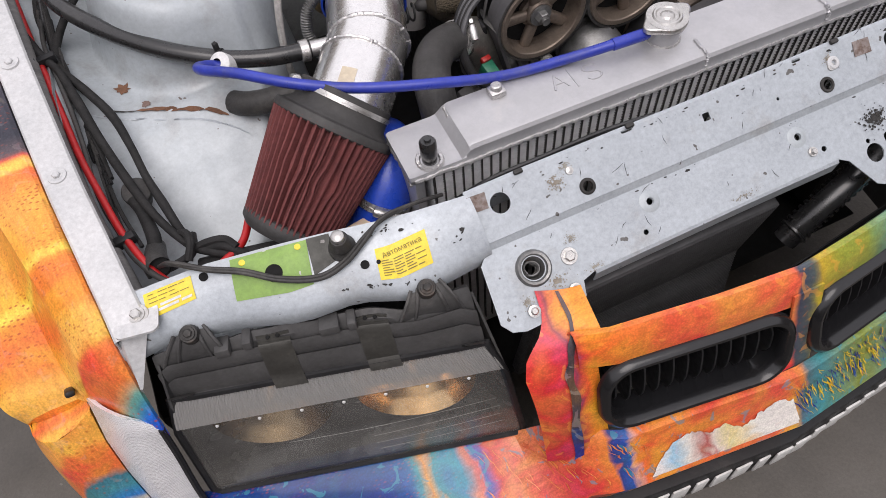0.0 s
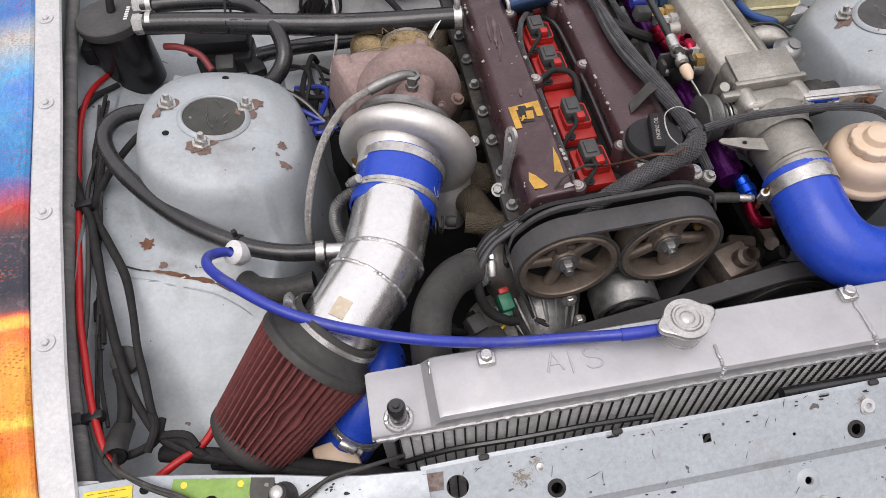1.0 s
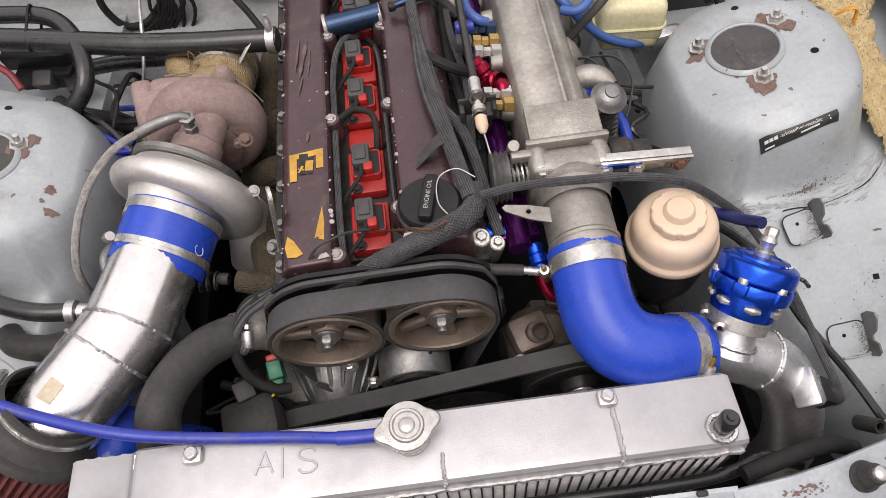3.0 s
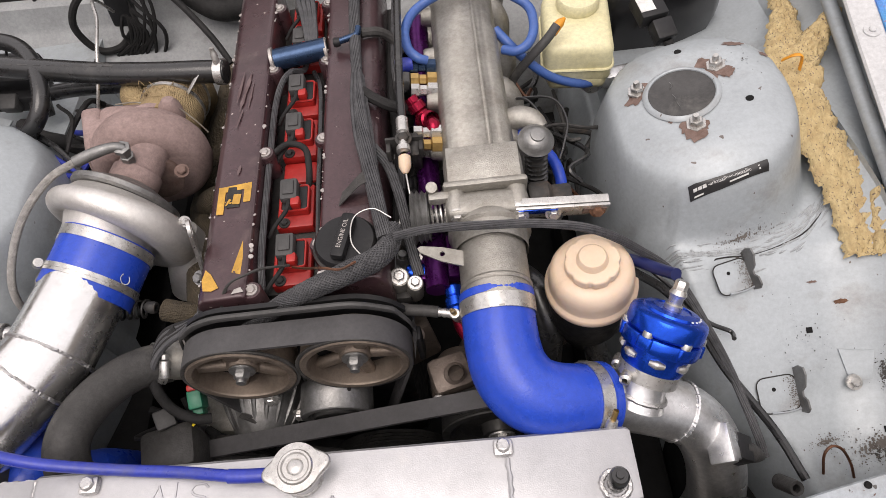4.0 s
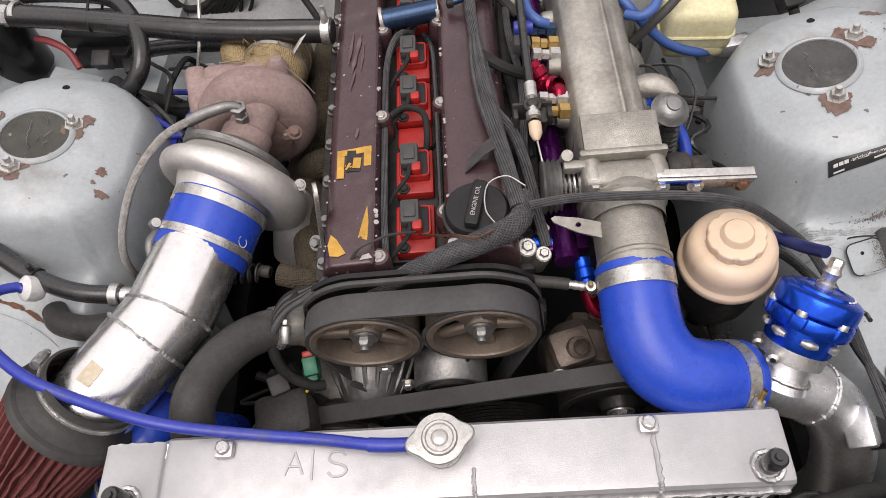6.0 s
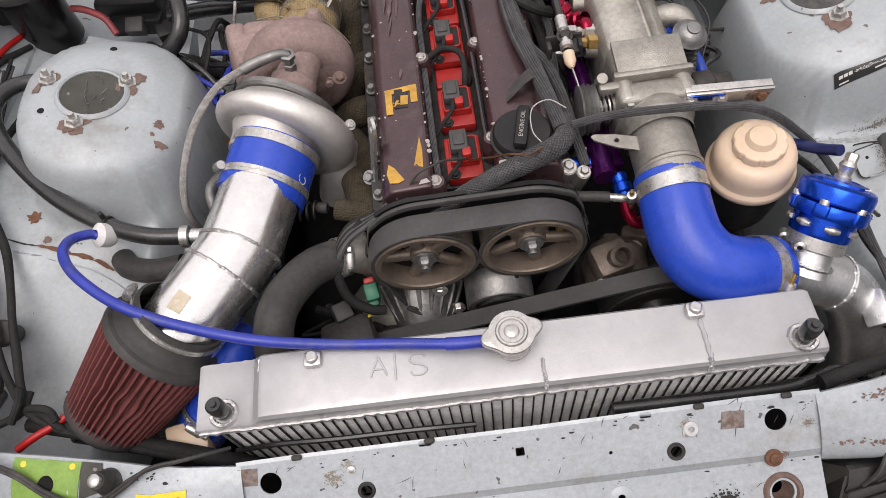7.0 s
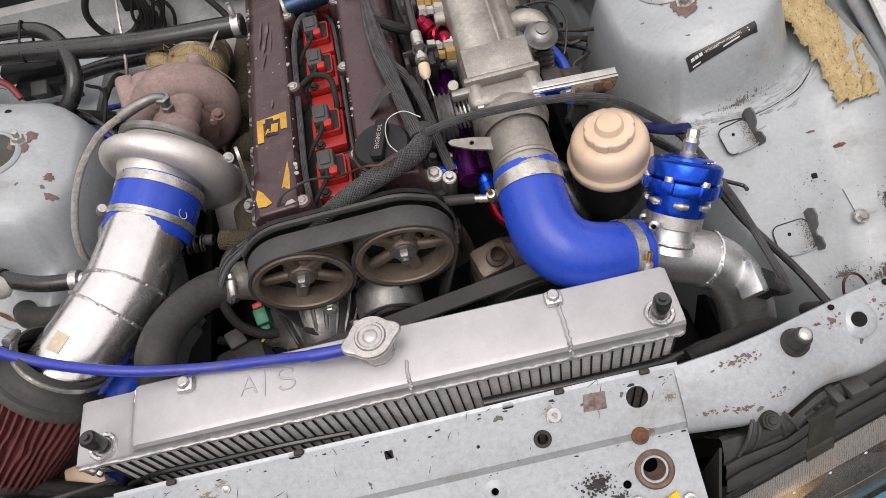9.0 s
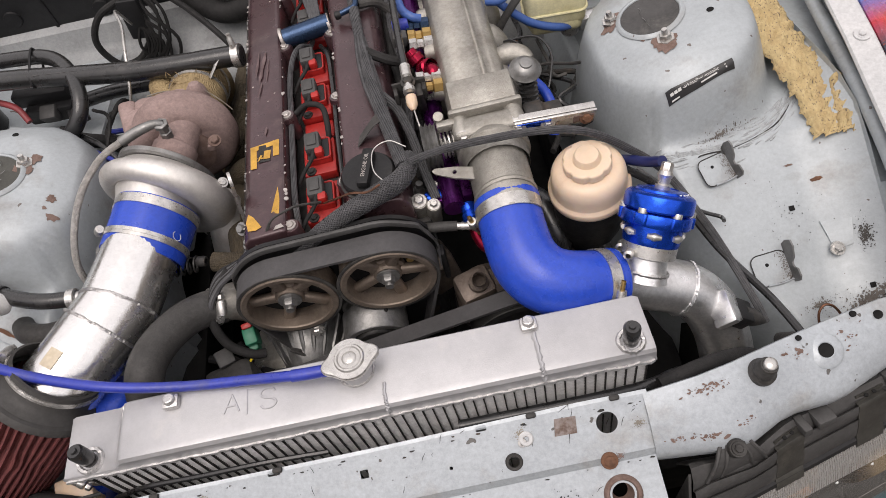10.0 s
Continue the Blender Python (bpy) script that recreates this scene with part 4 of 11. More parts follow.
for side in (-1, 1):
    rows = []
    for X in np.linspace(0.300, 0.70, 21):
        ry, rz, fy, fz = lerp_rows(BEAM, X)
        rows.append([(side * X, ry + 0.004, rz - 0.05), (side * X, ry + 0.002, rz - 0.003), (side * X, ry, rz)] + [tuple(side * c if i == 0 else c for i, c in enumerate(beam_at(X, v))) for v in (0.2, 0.4, 0.6, 0.8, 0.93)] + [(side * X, fy, fz - 0.001), (side * X, fy - 0.003, fz - 0.006), (side * X, fy - 0.001, fz - 0.022)])
    part("front_beam", strip_surface(rows, 0.0016), SILVER_WORN, car, "worn silver beam above the headlight")
    # corner plate with its bolt, joining beam and fender
    cz = 0.709
    pl = sheet(slot2(0, 0, 0.044, 0.060, 0.008), 0.003, (), pose(side * 0.664, -0.05, cz, -8, side * -3, side * 8))
    cp = part("corner_plate", pl, FLANGE, car, "scuffed corner plate")
    part("bolt", join(hexbolt((side * 0.664, -0.055, cz + 0.002), (0, -0.1, 1), 0.006, 0.005), lathe([(0, 0.0005), (0.012, 0.0005), (0.0125, -0.002)], (side * 0.664, -0.055, cz + 0.0015), (0, -0.1, 1), 20)), STEEL, cp)
    # small round holes in the beam, drawn as black discs for their shade
    for X, v, r in ((0.502, 0.40, 0.0072), (0.478, 0.08, 0.0026), (0.545, 0.06, 0.003), (0.572, 0.24, 0.0042)) if side > 0 else ((0.519, 0.42, 0.0080), (0.588, 0.22, 0.004), (0.43, 0.62, 0.004), (0.416, 0.60, 0.002)):
        c = beam_at(X, v)
        c.x *= side
        if side > 0 and r > 0.007:
            part("pressed_ring", lathe([(r * 1.02, -0.001), (r * 1.08, 0.0018), (r * 1.25, 0.0026), (r * 1.6, 0.0016), (r * 2.3, 0.0008), (r * 2.7, -0.0008)], c + V(0, 0, 0.0002), (0, -0.35, 1), 28), SILVER_WORN, car, "pressed ring round the beam hole")
        part("hole", lathe([(0, 0.0026), (r, 0.0026), (r * 1.08, 0.0028), (r * 1.2, 0.0)], c + V(0, 0, 0.0002), (0, -0.55, 1), 20), DARK, car, "black disc painting the shade of a beam hole")
# dragged rust and scrapes on the beams
rb_ = random.Random(52)
for side, X0, v0, ln, wd, k_ in ((1, 0.372, 0.22, 0.030, 0.10, 60), (1, 0.33, 0.85, 0.02, 0.06, 30), (1, 0.36, 0.88, 0.02, 0.05, 30), (1, 0.40, 0.80, 0.012, 0.05, 14), (1, 0.47, 0.30, 0.02, 0.2, 16), (1, 0.53, 0.35, 0.03, 0.3, 22), (-1, 0.455, 0.2, 0.012, 0.15, 26), (-1, 0.40, 0.18, 0.04, 0.08, 14), (-1, 0.42, 0.93, 0.06, 0.03, 18), (-1, 0.33, 0.5, 0.02, 0.3, 8)):
    fl_ = bmesh.new()
    for k in range(k_):
        X, v = X0 + ln * rb_.gauss(0, 0.4), min(0.97, max(0.02, v0 + wd * rb_.gauss(0, 0.4)))
        w_, a = abs(rb_.gauss(0, 0.0006)) + 0.0002, rb_.uniform(-0.6, 0.9)
        ring = []
        for q in range(7):
            g_ = 2 * math.pi * q / 7
            du, dv = 2.2 * w_ * rb_.uniform(0.5, 1.3) * math.cos(g_), w_ * rb_.uniform(0.5, 1.3) * math.sin(g_)
            c = beam_at(X + du * math.cos(a) - dv * math.sin(a), v + (du * math.sin(a) + dv * math.cos(a)) / 0.06)
            ring.append(fl_.verts.new((side * c.x, c.y, c.z + 0.0006 + 0.000008 * k)))
        fl_.faces.new(ring)
    tagged(part("scrape", fl_, GRIME if side < 0 else RUST_PATCH, car, "scraped and rusting paint on the beam"), kind="stuff")

# inner wings with the strut towers pressed into them
def smax(a, b, k):
    h = max(0.0, min(1.0, 0.5 + 0.5 * (a - b) / k))
    return b + (a - b) * h + k * h * (1 - h)


def wing_z(X, y):
    base = float(np.interp(y, [-0.06, 0.09, 0.235, 0.30, 0.60, 0.95], [0.545, 0.602, 0.688, 0.692, 0.655, 0.63]))
    base += 0.05 * max(0.0, (X - 0.60) / 0.1) ** 2 - 0.004 * (1 if 0.226 < y < 0.24 else 0)
    dx, dy = X - 0.493, y - 0.425
    rx = 0.128 if dx > 0 else 0.118
    e = ((abs(dx) / rx) ** 2.4 + (abs(dy) / (0.150 if dy < 0 else 0.14)) ** 2.4) ** (1 / 2.4)
    top = 0.792 + 0.22 * dx - 0.04 * dy
    fall = 0.0 if e < 0.5 else 0.10 * (e - 0.5) ** 1.5
    if e > 0.86:
        fall += (0.75 if dx < -0.05 else 0.42) * (e - 0.86) ** 1.25
    tower = top - fall
    z = smax(base, tower, 0.03) if dx > -0.05 or y < 0.3 else max(tower, base - 0.1)
    inner = float(np.interp(y, [-0.06, 0.03, 0.07, 0.14, 0.27, 0.33, 0.55, 0.62, 0.95], [0.56, 0.53, 0.49, 0.455, 0.42, 0.375, 0.375, 0.40, 0.40]))
    if X < inner + 0.02:
        z -= 2.2 * (inner + 0.02 - X) ** 1.0 * (1.0 if X > inner else 1.0)
        if X < inner:
            z -= 7.0 * (inner - X)
    return max(z, 0.30)


for side in (-1, 1):
    xs = np.concatenate([np.linspace(0.366, 0.43, 16), np.linspace(0.435, 0.69, 46)])
    ys = np.linspace(-0.055, 0.90, 104)
    rows = [[(side * X, y, wing_z(X, y)) for X in xs] for y in ys]
    part("inner_wing", strip_surface(rows, 0.0), SILVER, car, "dusty silver inner wing with domed strut tower", 60)

# bulkhead, scuttle and floor close the bay, with black parts added for shade
bk = [(-0.80, 0.80, 0.25), (-0.80, 0.80, 0.585), (-0.80, 0.808, 0.60), (-0.80, 0.885, 0.655), (-0.80, 0.893, 0.665), (-0.80, 0.905, 0.70), (-0.80, 0.93, 0.712)]
part("bulkhead", strip_surface([[(x, y, z - 0.03 * (x + 0.8)) for _, y, z in bk] for x in np.linspace(-0.8, 0.8, 17)], 0.002), BULKHEAD, car, "dusty silver bulkhead behind the engine")
part("heater_cover", join(box((0, 1.005, 0.742), (1.5, 0.17, 0.13), (0, 1.5, 0), 0.012, 3), *[lathe([(0, -0.004), (0.016, -0.003), (0.018, 0.002), (0.022, 0.004)], (-0.62 + 0.17 * i, 0.919, 0.735 - 0.02 * (i % 2)), (0, 1, 0), 20) for i in range(7)], *[box((-0.55 + 0.19 * i, 0.922, 0.73), (0.008, 0.01, 0.09), (0, 0, 0), 0.003) for i in range(6)]), PLASTIC, car, "black plastic heater cover behind the bulkhead")
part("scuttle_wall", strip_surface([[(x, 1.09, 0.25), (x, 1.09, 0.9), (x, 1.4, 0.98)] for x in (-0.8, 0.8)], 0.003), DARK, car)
# floor sheet and side blocks are added, black so the bay's depths stay dark
part("shade_floor", strip_surface([[(x, -0.12, 0.24), (x, 0.2, 0.22), (x, 0.9, 0.25)] for x in (-0.45, 0.0, 0.45)], 0.003), DARK, car, "black sheet added to keep the bay dark")
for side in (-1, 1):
    part("side_shade_block", box((side * 0.40, 0.42, 0.33), (0.09, 1.0, 0.12), (0, 0, 0), 0.01), DARK, car)
    part("wing_shade_block", box((side * 0.60, 0.42, 0.36), (0.30, 0.95, 0.20), (0, 0, 0), 0.02), DARK, car)

# fenders: flange along the top edge, then the outer skin
FL = [(-0.20, 0.668, 0.668), (-0.06, 0.676, 0.711), (0.0, 0.682, 0.729), (0.05, 0.688, 0.740), (0.10, 0.695, 0.747), (0.15, 0.701, 0.753), (0.20, 0.706, 0.761), (0.306, 0.716, 0.778), (0.489, 0.731, 0.800), (0.75, 0.757, 0.831), (1.1, 0.79, 0.867)]
FENDER = [((0.700, -0.134, 0.593), (0.767, -0.066, 0.606), (0.785, -0.050, 0.592), (0.850, -0.046, 0.577)),
          ((0.697, -0.098, 0.664), (0.746, -0.066, 0.668), (0.785, -0.032, 0.608), (0.860, -0.034, 0.603)),
          ((0.696, -0.050, 0.714), (0.7425, -0.045, 0.690), (0.785, -0.005, 0.635), (0.868, -0.005, 0.618)),
          ((0.701, 0.000, 0.729), (0.748, 0.000, 0.715), (0.785, 0.022, 0.657), (0.872, 0.022, 0.626)),
          ((0.709, 0.060, 0.742), (0.760, 0.060, 0.734), (0.787, 0.070, 0.686), (0.874, 0.070, 0.638)),
          ((0.720, 0.150, 0.753), (0.782, 0.150, 0.746), (0.800, 0.155, 0.716), (0.876, 0.155, 0.660)),
          ((0.735, 0.306, 0.778), (0.806, 0.306, 0.768), (0.822, 0.306, 0.745), (0.880, 0.306, 0.685)),
          ((0.759, 0.600, 0.814), (0.832, 0.600, 0.806), (0.850, 0.600, 0.786), (0.890, 0.600, 0.715)),
          ((0.809, 1.100, 0.867), (0.870, 1.100, 0.860), (0.890, 1.100, 0.845), (0.930, 1.100, 0.760))]
BUMPER_IN = [(0.775, -0.069, 0.591), (0.779, -0.094, 0.554), (0.781, -0.119, 0.502), (0.777, -0.149, 0.445), (0.770, -0.164, 0.40)]
BUMPER_OUT = [(0.850, -0.058, 0.570), (0.858, -0.064, 0.540), (0.862, -0.080, 0.495), (0.862, -0.100, 0.445), (0.852, -0.125, 0.37)]
for side in (-1, 1):
    flange = []
    for y in np.linspace(-0.0746, 1.1, 47):
        X, z = lerp_rows(FL, y)
        flange.append([(side * (X - 0.019), y, z - 0.008), (side * (X - 0.0205), y, z - 0.004), (side * (X - 0.0185), y, z - 0.001), (side * (X - 0.015), y, z), (side * (X + 0.015), y, z + 0.001), (side * (X + 0.0175), y, z - 0.001), (side * (X + 0.018), y, z - 0.014)])
    # stations along the fender: flange edge, crease, shoulder ridge, outer side
    rails = [spline([V(p_) for p_ in line], 7) for line in zip(*FENDER)]
    skin = []
    for e_, c_, r_, o_ in zip(*rails):
        mid = e_.lerp(c_, 0.5) + V(0.002, -0.002, 0.006)
        skin.append([(side * q.x, q.y, q.z) for q in (e_ + V(-0.001, 0, -0.012), e_, e_.lerp(c_, 0.06) + V(0, 0, 0.004), e_.lerp(mid, 0.5) + V(0, 0, 0.002), mid, mid.lerp(c_, 0.55) + V(0, 0, 0.001), c_.lerp(mid, 0.12), c_, c_.lerp(r_, 0.25) + V(0, 0, -0.006), c_.lerp(r_, 0.6) + V(0, 0, -0.006), c_.lerp(r_, 0.88) + V(0, 0, -0.001), r_, r_.lerp(o_, 0.12) + V(0, 0, 0.001), r_.lerp(o_, 0.4) + V(0.006, -0.001, 0.006), r_.lerp(o_, 0.72) + V(0.006, -0.001, 0.006), o_, o_ + V(0.005, 0.006, -0.03), o_ + V(0.007, 0.012, -0.09), o_ + V(-0.01, 0.02, -0.22))])
    fender = part("fender", strip_surface(skin, 0.0015), ART_FENDER, car, "fender in orange and blue printed wrap" if side < 0 else "fender in blue printed wrap")
    part("flange_tip", strip_surface([[(side * q.x, q.y, q.z) for q in (V(0.658, -0.068, 0.703).lerp(V(0.693, -0.106, 0.652), k), V(0.686, -0.070, 0.706).lerp(V(0.6955, -0.106, 0.653), k), V(0.693, -0.070, 0.695).lerp(V(0.698, -0.104, 0.64), k))] for k in np.linspace(0, 1, 6)], 0.0015), FLANGE, fender, "pale flange running down to the headlight")
    # bumper end below the fender, outside the turn signal, with a hollow ledge on top
    bend = []
    for k in np.linspace(0, 1, 12):
        I_, O_ = (V(tuple(np.interp(k, np.linspace(0, 1, 5), [p_[c] for p_ in tab]) for c in range(3))) for tab in (BUMPER_IN, BUMPER_OUT))
        bend.append([(side * q.x, q.y, q.z) for q in [I_ + V(-0.002, 0.02, -0.004)] + [I_.lerp(O_, w_) + V(0.006, -0.020, 0) * math.sin(math.pi * w_) ** 0.8 for w_ in np.linspace(0, 1, 10)] + [O_ + V(0.006, 0.03, -0.004), O_ + V(0.004, 0.12, -0.01)]])
    end_ = part("bumper_end", strip_surface(bend, 0.0015), ART_BUMPER, car, "bumper end in orange and blue printed wrap")
    lip_, top_ = [V(q) for q in skin[0][11:16]], [V(bend[0][j]) for j in (1, 3, 6, 8, 10)]
    part("ledge", strip_surface([[a_, a_.lerp(b_, 0.35) + V(0, 0.008, -0.006), a_.lerp(b_, 0.75) + V(0, 0.008, -0.004), b_] for a_, b_ in zip(lip_, top_)], 0.0), ART_BUMPER, end_, "hollow ledge above the bumper end")
    fl = part("fender_flange", strip_surface(flange, 0.0015), FLANGE, fender, "pale bolted fender flange")
    for y in (0.13, 0.306, 0.489, 0.66):
        X, z = lerp_rows(FL, y)
        part("bolt", join(hexbolt((side * X, y, z + 0.001), (0, -0.1, 1), 0.0048, 0.004), lathe([(0, 0.001), (0.0105, 0.001), (0.011, -0.001)], (side * X, y, z + 0.001), (0, -0.1, 1), 18)), FLANGE, fl)
    # gutter tube inside the flange
    part("wing_rail", tube([(side * 0.668, -0.02, 0.672), (side * 0.675, 0.03, 0.688), (side * 0.687, 0.10, 0.706), (side * 0.700, 0.233, 0.730), (side * 0.713, 0.415, 0.750), (side * 0.736, 0.706, 0.778), (side * 0.748, 0.9, 0.792)], 0.0095, 12, 6), RAIL if side < 0 else SILVER, car, "inner rail along the fender")
    channel = []
    for y in np.linspace(-0.05, 1.05, 24):
        X, z = lerp_rows(FL, y)
        channel.append([(side * (X - 0.017), y, z - 0.004), (side * (X - 0.004), y, z - 0.014), (side * (X + 0.004), y, z - 0.045), (side * (X + 0.002), y, z - 0.075), (side * 0.690, y, wing_z(0.690, min(y, 0.9)) + 0.004), (side * 0.688, y, wing_z(0.690, min(y, 0.9)) - 0.03)])
    part("wing_side", strip_surface(channel, 0.0015), SILVER, car, "dusty inner side of the wing", 50)
part("side_marker", box((-0.786, -0.046, 0.6065), (0.011, 0.020, 0.008), (-42, 14, 8), 0.003), PLASTIC, car, "small black side marker")

# nose panel
NOSE_LIP = [(-0.30, -0.236), (-0.225, -0.262), (-0.10, -0.280), (0.0, -0.290), (0.10, -0.280), (0.225, -0.262), (0.30, -0.236)]
lip = []
for x in np.linspace(-0.262, 0.262, 27):
    (y,) = lerp_rows(NOSE_LIP, x)
    lip.append([(x, y + 0.004, 0.648), (x, y + 0.001, 0.659), (x, y - 0.006, 0.661), (x, y - 0.016, 0.652), (x, y - 0.024, 0.634), (x, y - 0.028, 0.62)])
part("nose_panel", strip_surface(lip, 0.002), ART_NOSE, car, "nose panel in orange, red and teal printed wrap")
for side in (-1, 1):
    neck = []
    for u in np.linspace(0, 1, 25):
        yl = -0.193 - 0.124 * u ** 0.7
        z = float(np.interp(yl, [-0.317, -0.308, -0.298, -0.285, -0.270, -0.255, -0.240, -0.193], [0.464, 0.505, 0.545, 0.583, 0.610, 0.628, 0.6415, 0.6695]))
        a = float(np.interp(u, [0, 0.10, 0.20, 0.32, 0.45, 1], [0.274, 0.277, 0.288, 0.312, 0.320, 0.312]))
        b = float(np.interp(z, [0.62, 0.645], [0.238, 0.226]))
        ye = float(np.interp(z, [0.464, 0.622, 0.645, 0.67], [-0.349, -0.272, -0.262, -0.207]))
        neck.append([(side * (a + (b - a) * k), yl + (ye - yl) * k ** 1.6 - 0.006 * math.sin(k * math.pi), z - 0.004 * abs(k - 0.5)) for k in np.linspace(0, 1, 7)])
    part("nose_neck", strip_surface(neck, 0.002), ART_NOSE if side < 0 else ART_YELLOW, car, "wrapped upright between headlight and grille")
    if side < 0:
        rb = []
        for i, row_ in enumerate(neck):
            mid, half = 0.42 + 0.10 * math.sin(i * 0.16) + 0.10 * i / 24 + 0.02 * math.sin(i * 0.9), 0.035 + 0.045 * i / 24 + 0.012 * math.sin(i * 1.3)
            rb.append([V(tuple(np.interp(k, np.linspace(0, 1, 7), [p_[c] for p_ in row_]) for c in range(3))) + V(0, -0.0026, 0.0018) for k in (mid - half, mid, mid + half)])
        part("painted_ribbon", strip_surface([[V(r_[j].x, r_[j].y, r_[j].z) for j in range(3)] for r_ in rb], 0.0), ART_RIBBON, car, "dark blue and black painted ribbon in the wrap")
low = []
for x in np.linspace(-0.76, 0.76, 61):
    a = abs(x)
    yt = float(np.interp(a, [0, 0.02, 0.236, 0.32, 0.70, 0.76], [-0.358, -0.357, -0.333, -0.262, -0.165, -0.14]))
    zt = float(np.interp(a, [0, 0.24, 0.31, 0.33, 0.76], [0.522, 0.522, 0.47, 0.436, 0.436]))
    yb = float(np.interp(a, [0, 0.24, 0.45, 0.76], [-0.408, -0.383, -0.312, -0.185]))
    zb = 0.452 if a < 0.3 else 0.41
    low.append([(x, yt, zt), (x, yt - 0.012, zt + 0.0), (x, yt * 0.6 + yb * 0.4 - 0.006, zt * 0.55 + zb * 0.45), (x, yb, zb), (x, yb - 0.004, zb - 0.006), (x, yb + 0.002, zb - 0.05)])
part("nose_apron", strip_surface(low, 0.002), ART_APRON, car, "lower nose skin with painted white and blue patches")
def apron_pt(x, v, lift=0.0013):
    """A point of the lower nose skin between its upper fold (0) and its lower edge (1)."""
    j = min(59, max(0, int((x + 0.76) / 1.52 * 60)))
    f_ = (x + 0.76) / 1.52 * 60 - j
    row_ = [V(low[j][c]).lerp(V(low[j + 1][c]), f_) for c in (1, 2, 3)]
    q = row_[0].lerp(row_[1], v * 2) if v < 0.5 else row_[1].lerp(row_[2], v * 2 - 1)
    return q + V(0, -lift, lift)


rw = random.Random(61)
patch = []
for i in range(56):
    x = -0.205 + 0.200 * i / 55
    top = float(np.interp(i, [0, 5, 12, 16, 22, 27, 34, 40, 47, 53, 55], [0.97, 0.66, 0.44, 0.40, 0.56, 0.50, 0.66, 0.56, 0.42, 0.52, 0.90])) + rw.uniform(-0.035, 0.035)
    patch.append([apron_pt(x + rw.uniform(-0.001, 0.001), top + (0.985 - top) * k) for k in (0, 0.33, 0.66, 1)])
part("painted_patch", strip_surface(patch, 0.0), ART_WHITE, car, "white painted clouds in the wrap")
for nm, mat_, n_, x0, x1, len_ in (("yellow brush strokes in the wrap", ART_YELLOW, 200, 0.0, 0.30, 0.030), ("dark brush strokes in the wrap", ART_RIBBON, 170, -0.01, 0.30, 0.030), ("red brush strokes in the wrap", RED_STROKE, 70, -0.40, -0.20, 0.03)):
    st_ = bmesh.new()
    for k in range(n_):
        x, v, a = rw.uniform(x0, x1), rw.uniform(0.05, 0.93), rw.uniform(0.9, 1.5)
        l_, w_ = len_ * rw.uniform(0.3, 1.0), rw.uniform(0.0003, 0.0012)
        pts_ = []
        for q in range(6):
            s_ = q / 5 - 0.5
            pts_.append((x + l_ * s_ * math.cos(a) + 0.0007 * math.sin(q * 1.3 + k), v + l_ * s_ * math.sin(a) / 0.09, w_ * (1 - (2 * s_) ** 2 * 0.8) * rw.uniform(0.6, 1.2)))
        if min(p_[1] for p_ in pts_) < 0.02 or max(p_[1] for p_ in pts_) > 0.98:
            continue
        ra = [st_.verts.new(apron_pt(px - pw, pv, 0.0016 + 0.00001 * k)) for px, pv, pw in pts_]
        rb_ = [st_.verts.new(apron_pt(px + pw, pv, 0.0016 + 0.00001 * k)) for px, pv, pw in pts_]
        for q in range(5):
            st_.faces.new((ra[q], ra[q + 1], rb_[q + 1], rb_[q]))
    tagged(part("brush_stroke", st_, mat_, car, nm), kind="stuff")
part("nose_bridge", strip_surface([[(x, -0.31 - 0.004, 0.64), (x, -0.335, 0.58), (x, -0.356, 0.52)] for x in (-0.018, 0.0, 0.022)], 0.003), ART_NOSE, car)

bumper = thing("bumper", (0, -0.35, 0.15), "black front bumper with pale lettering band", "bumper")
bmp = []
for x in np.linspace(-0.78, 0.78, 41):
    yb = float(np.interp(abs(x), [0, 0.24, 0.45, 0.78], [-0.415, -0.390, -0.322, -0.18]))
    bmp.append([(x, yb + 0.03, 0.40), (x, yb - 0.004, 0.398), (x, yb - 0.010, 0.385), (x, yb - 0.008, 0.30), (x, yb + 0.02, 0.18)])
part("bumper_skin", strip_surface(bmp, 0.003), PLASTIC, bumper)
for i in range(24):
    x = -0.34 + i * 0.03
    yb = float(np.interp(abs(x), [0, 0.24, 0.45, 0.78], [-0.415, -0.390, -0.322, -0.18]))
    part("bar", box((x, yb - 0.0115, 0.368), (0.025 - 0.007 * (i % 3 == 1), 0.003, 0.042), (-4, 0, (x / 0.4) * 9), 0.001), INK_WHITE, bumper, "pale printed bar")

# condenser and dark mouth behind the grille
cond = thing("condenser", (0, -0.10, 0.30), "black finned condenser behind the front panel", "condenser")
part("condenser_core", box((-0.09, -0.160, 0.45), (0.34, 0.02, 0.30), (8, 0, 0), 0.003), CONDENSER, cond)
cfin = bmesh.new()
for k in range(58):
    z_ = 0.596 - 0.0042 * k
    yy_ = -0.1710 - math.tan(radians(8)) * (0.45 - z_)
    qs = [cfin.verts.new((x_, yy_ + dy_, z_ + dz_)) for x_ in (-0.255, 0.075) for dy_, dz_ in ((0.0, -0.0005), (-0.0035, -0.0002), (-0.0035, 0.0012), (0.0, 0.0009))]
    for a_, b_ in ((0, 1), (1, 2), (2, 3)):
        cfin.faces.new((qs[a_], qs[b_], qs[4 + b_], qs[4 + a_]))
tagged(part("condenser_fin", cfin, CONDENSER, cond, "thin black cooling fins"), kind="stuff")
part("condenser_pipe", tube([(0.09, -0.215, 0.54), (0.12, -0.212, 0.575), (0.165, -0.205, 0.605), (0.22, -0.19, 0.62)], 0.016, 12, 6), RUBBER, cond, "ribbed black hose")
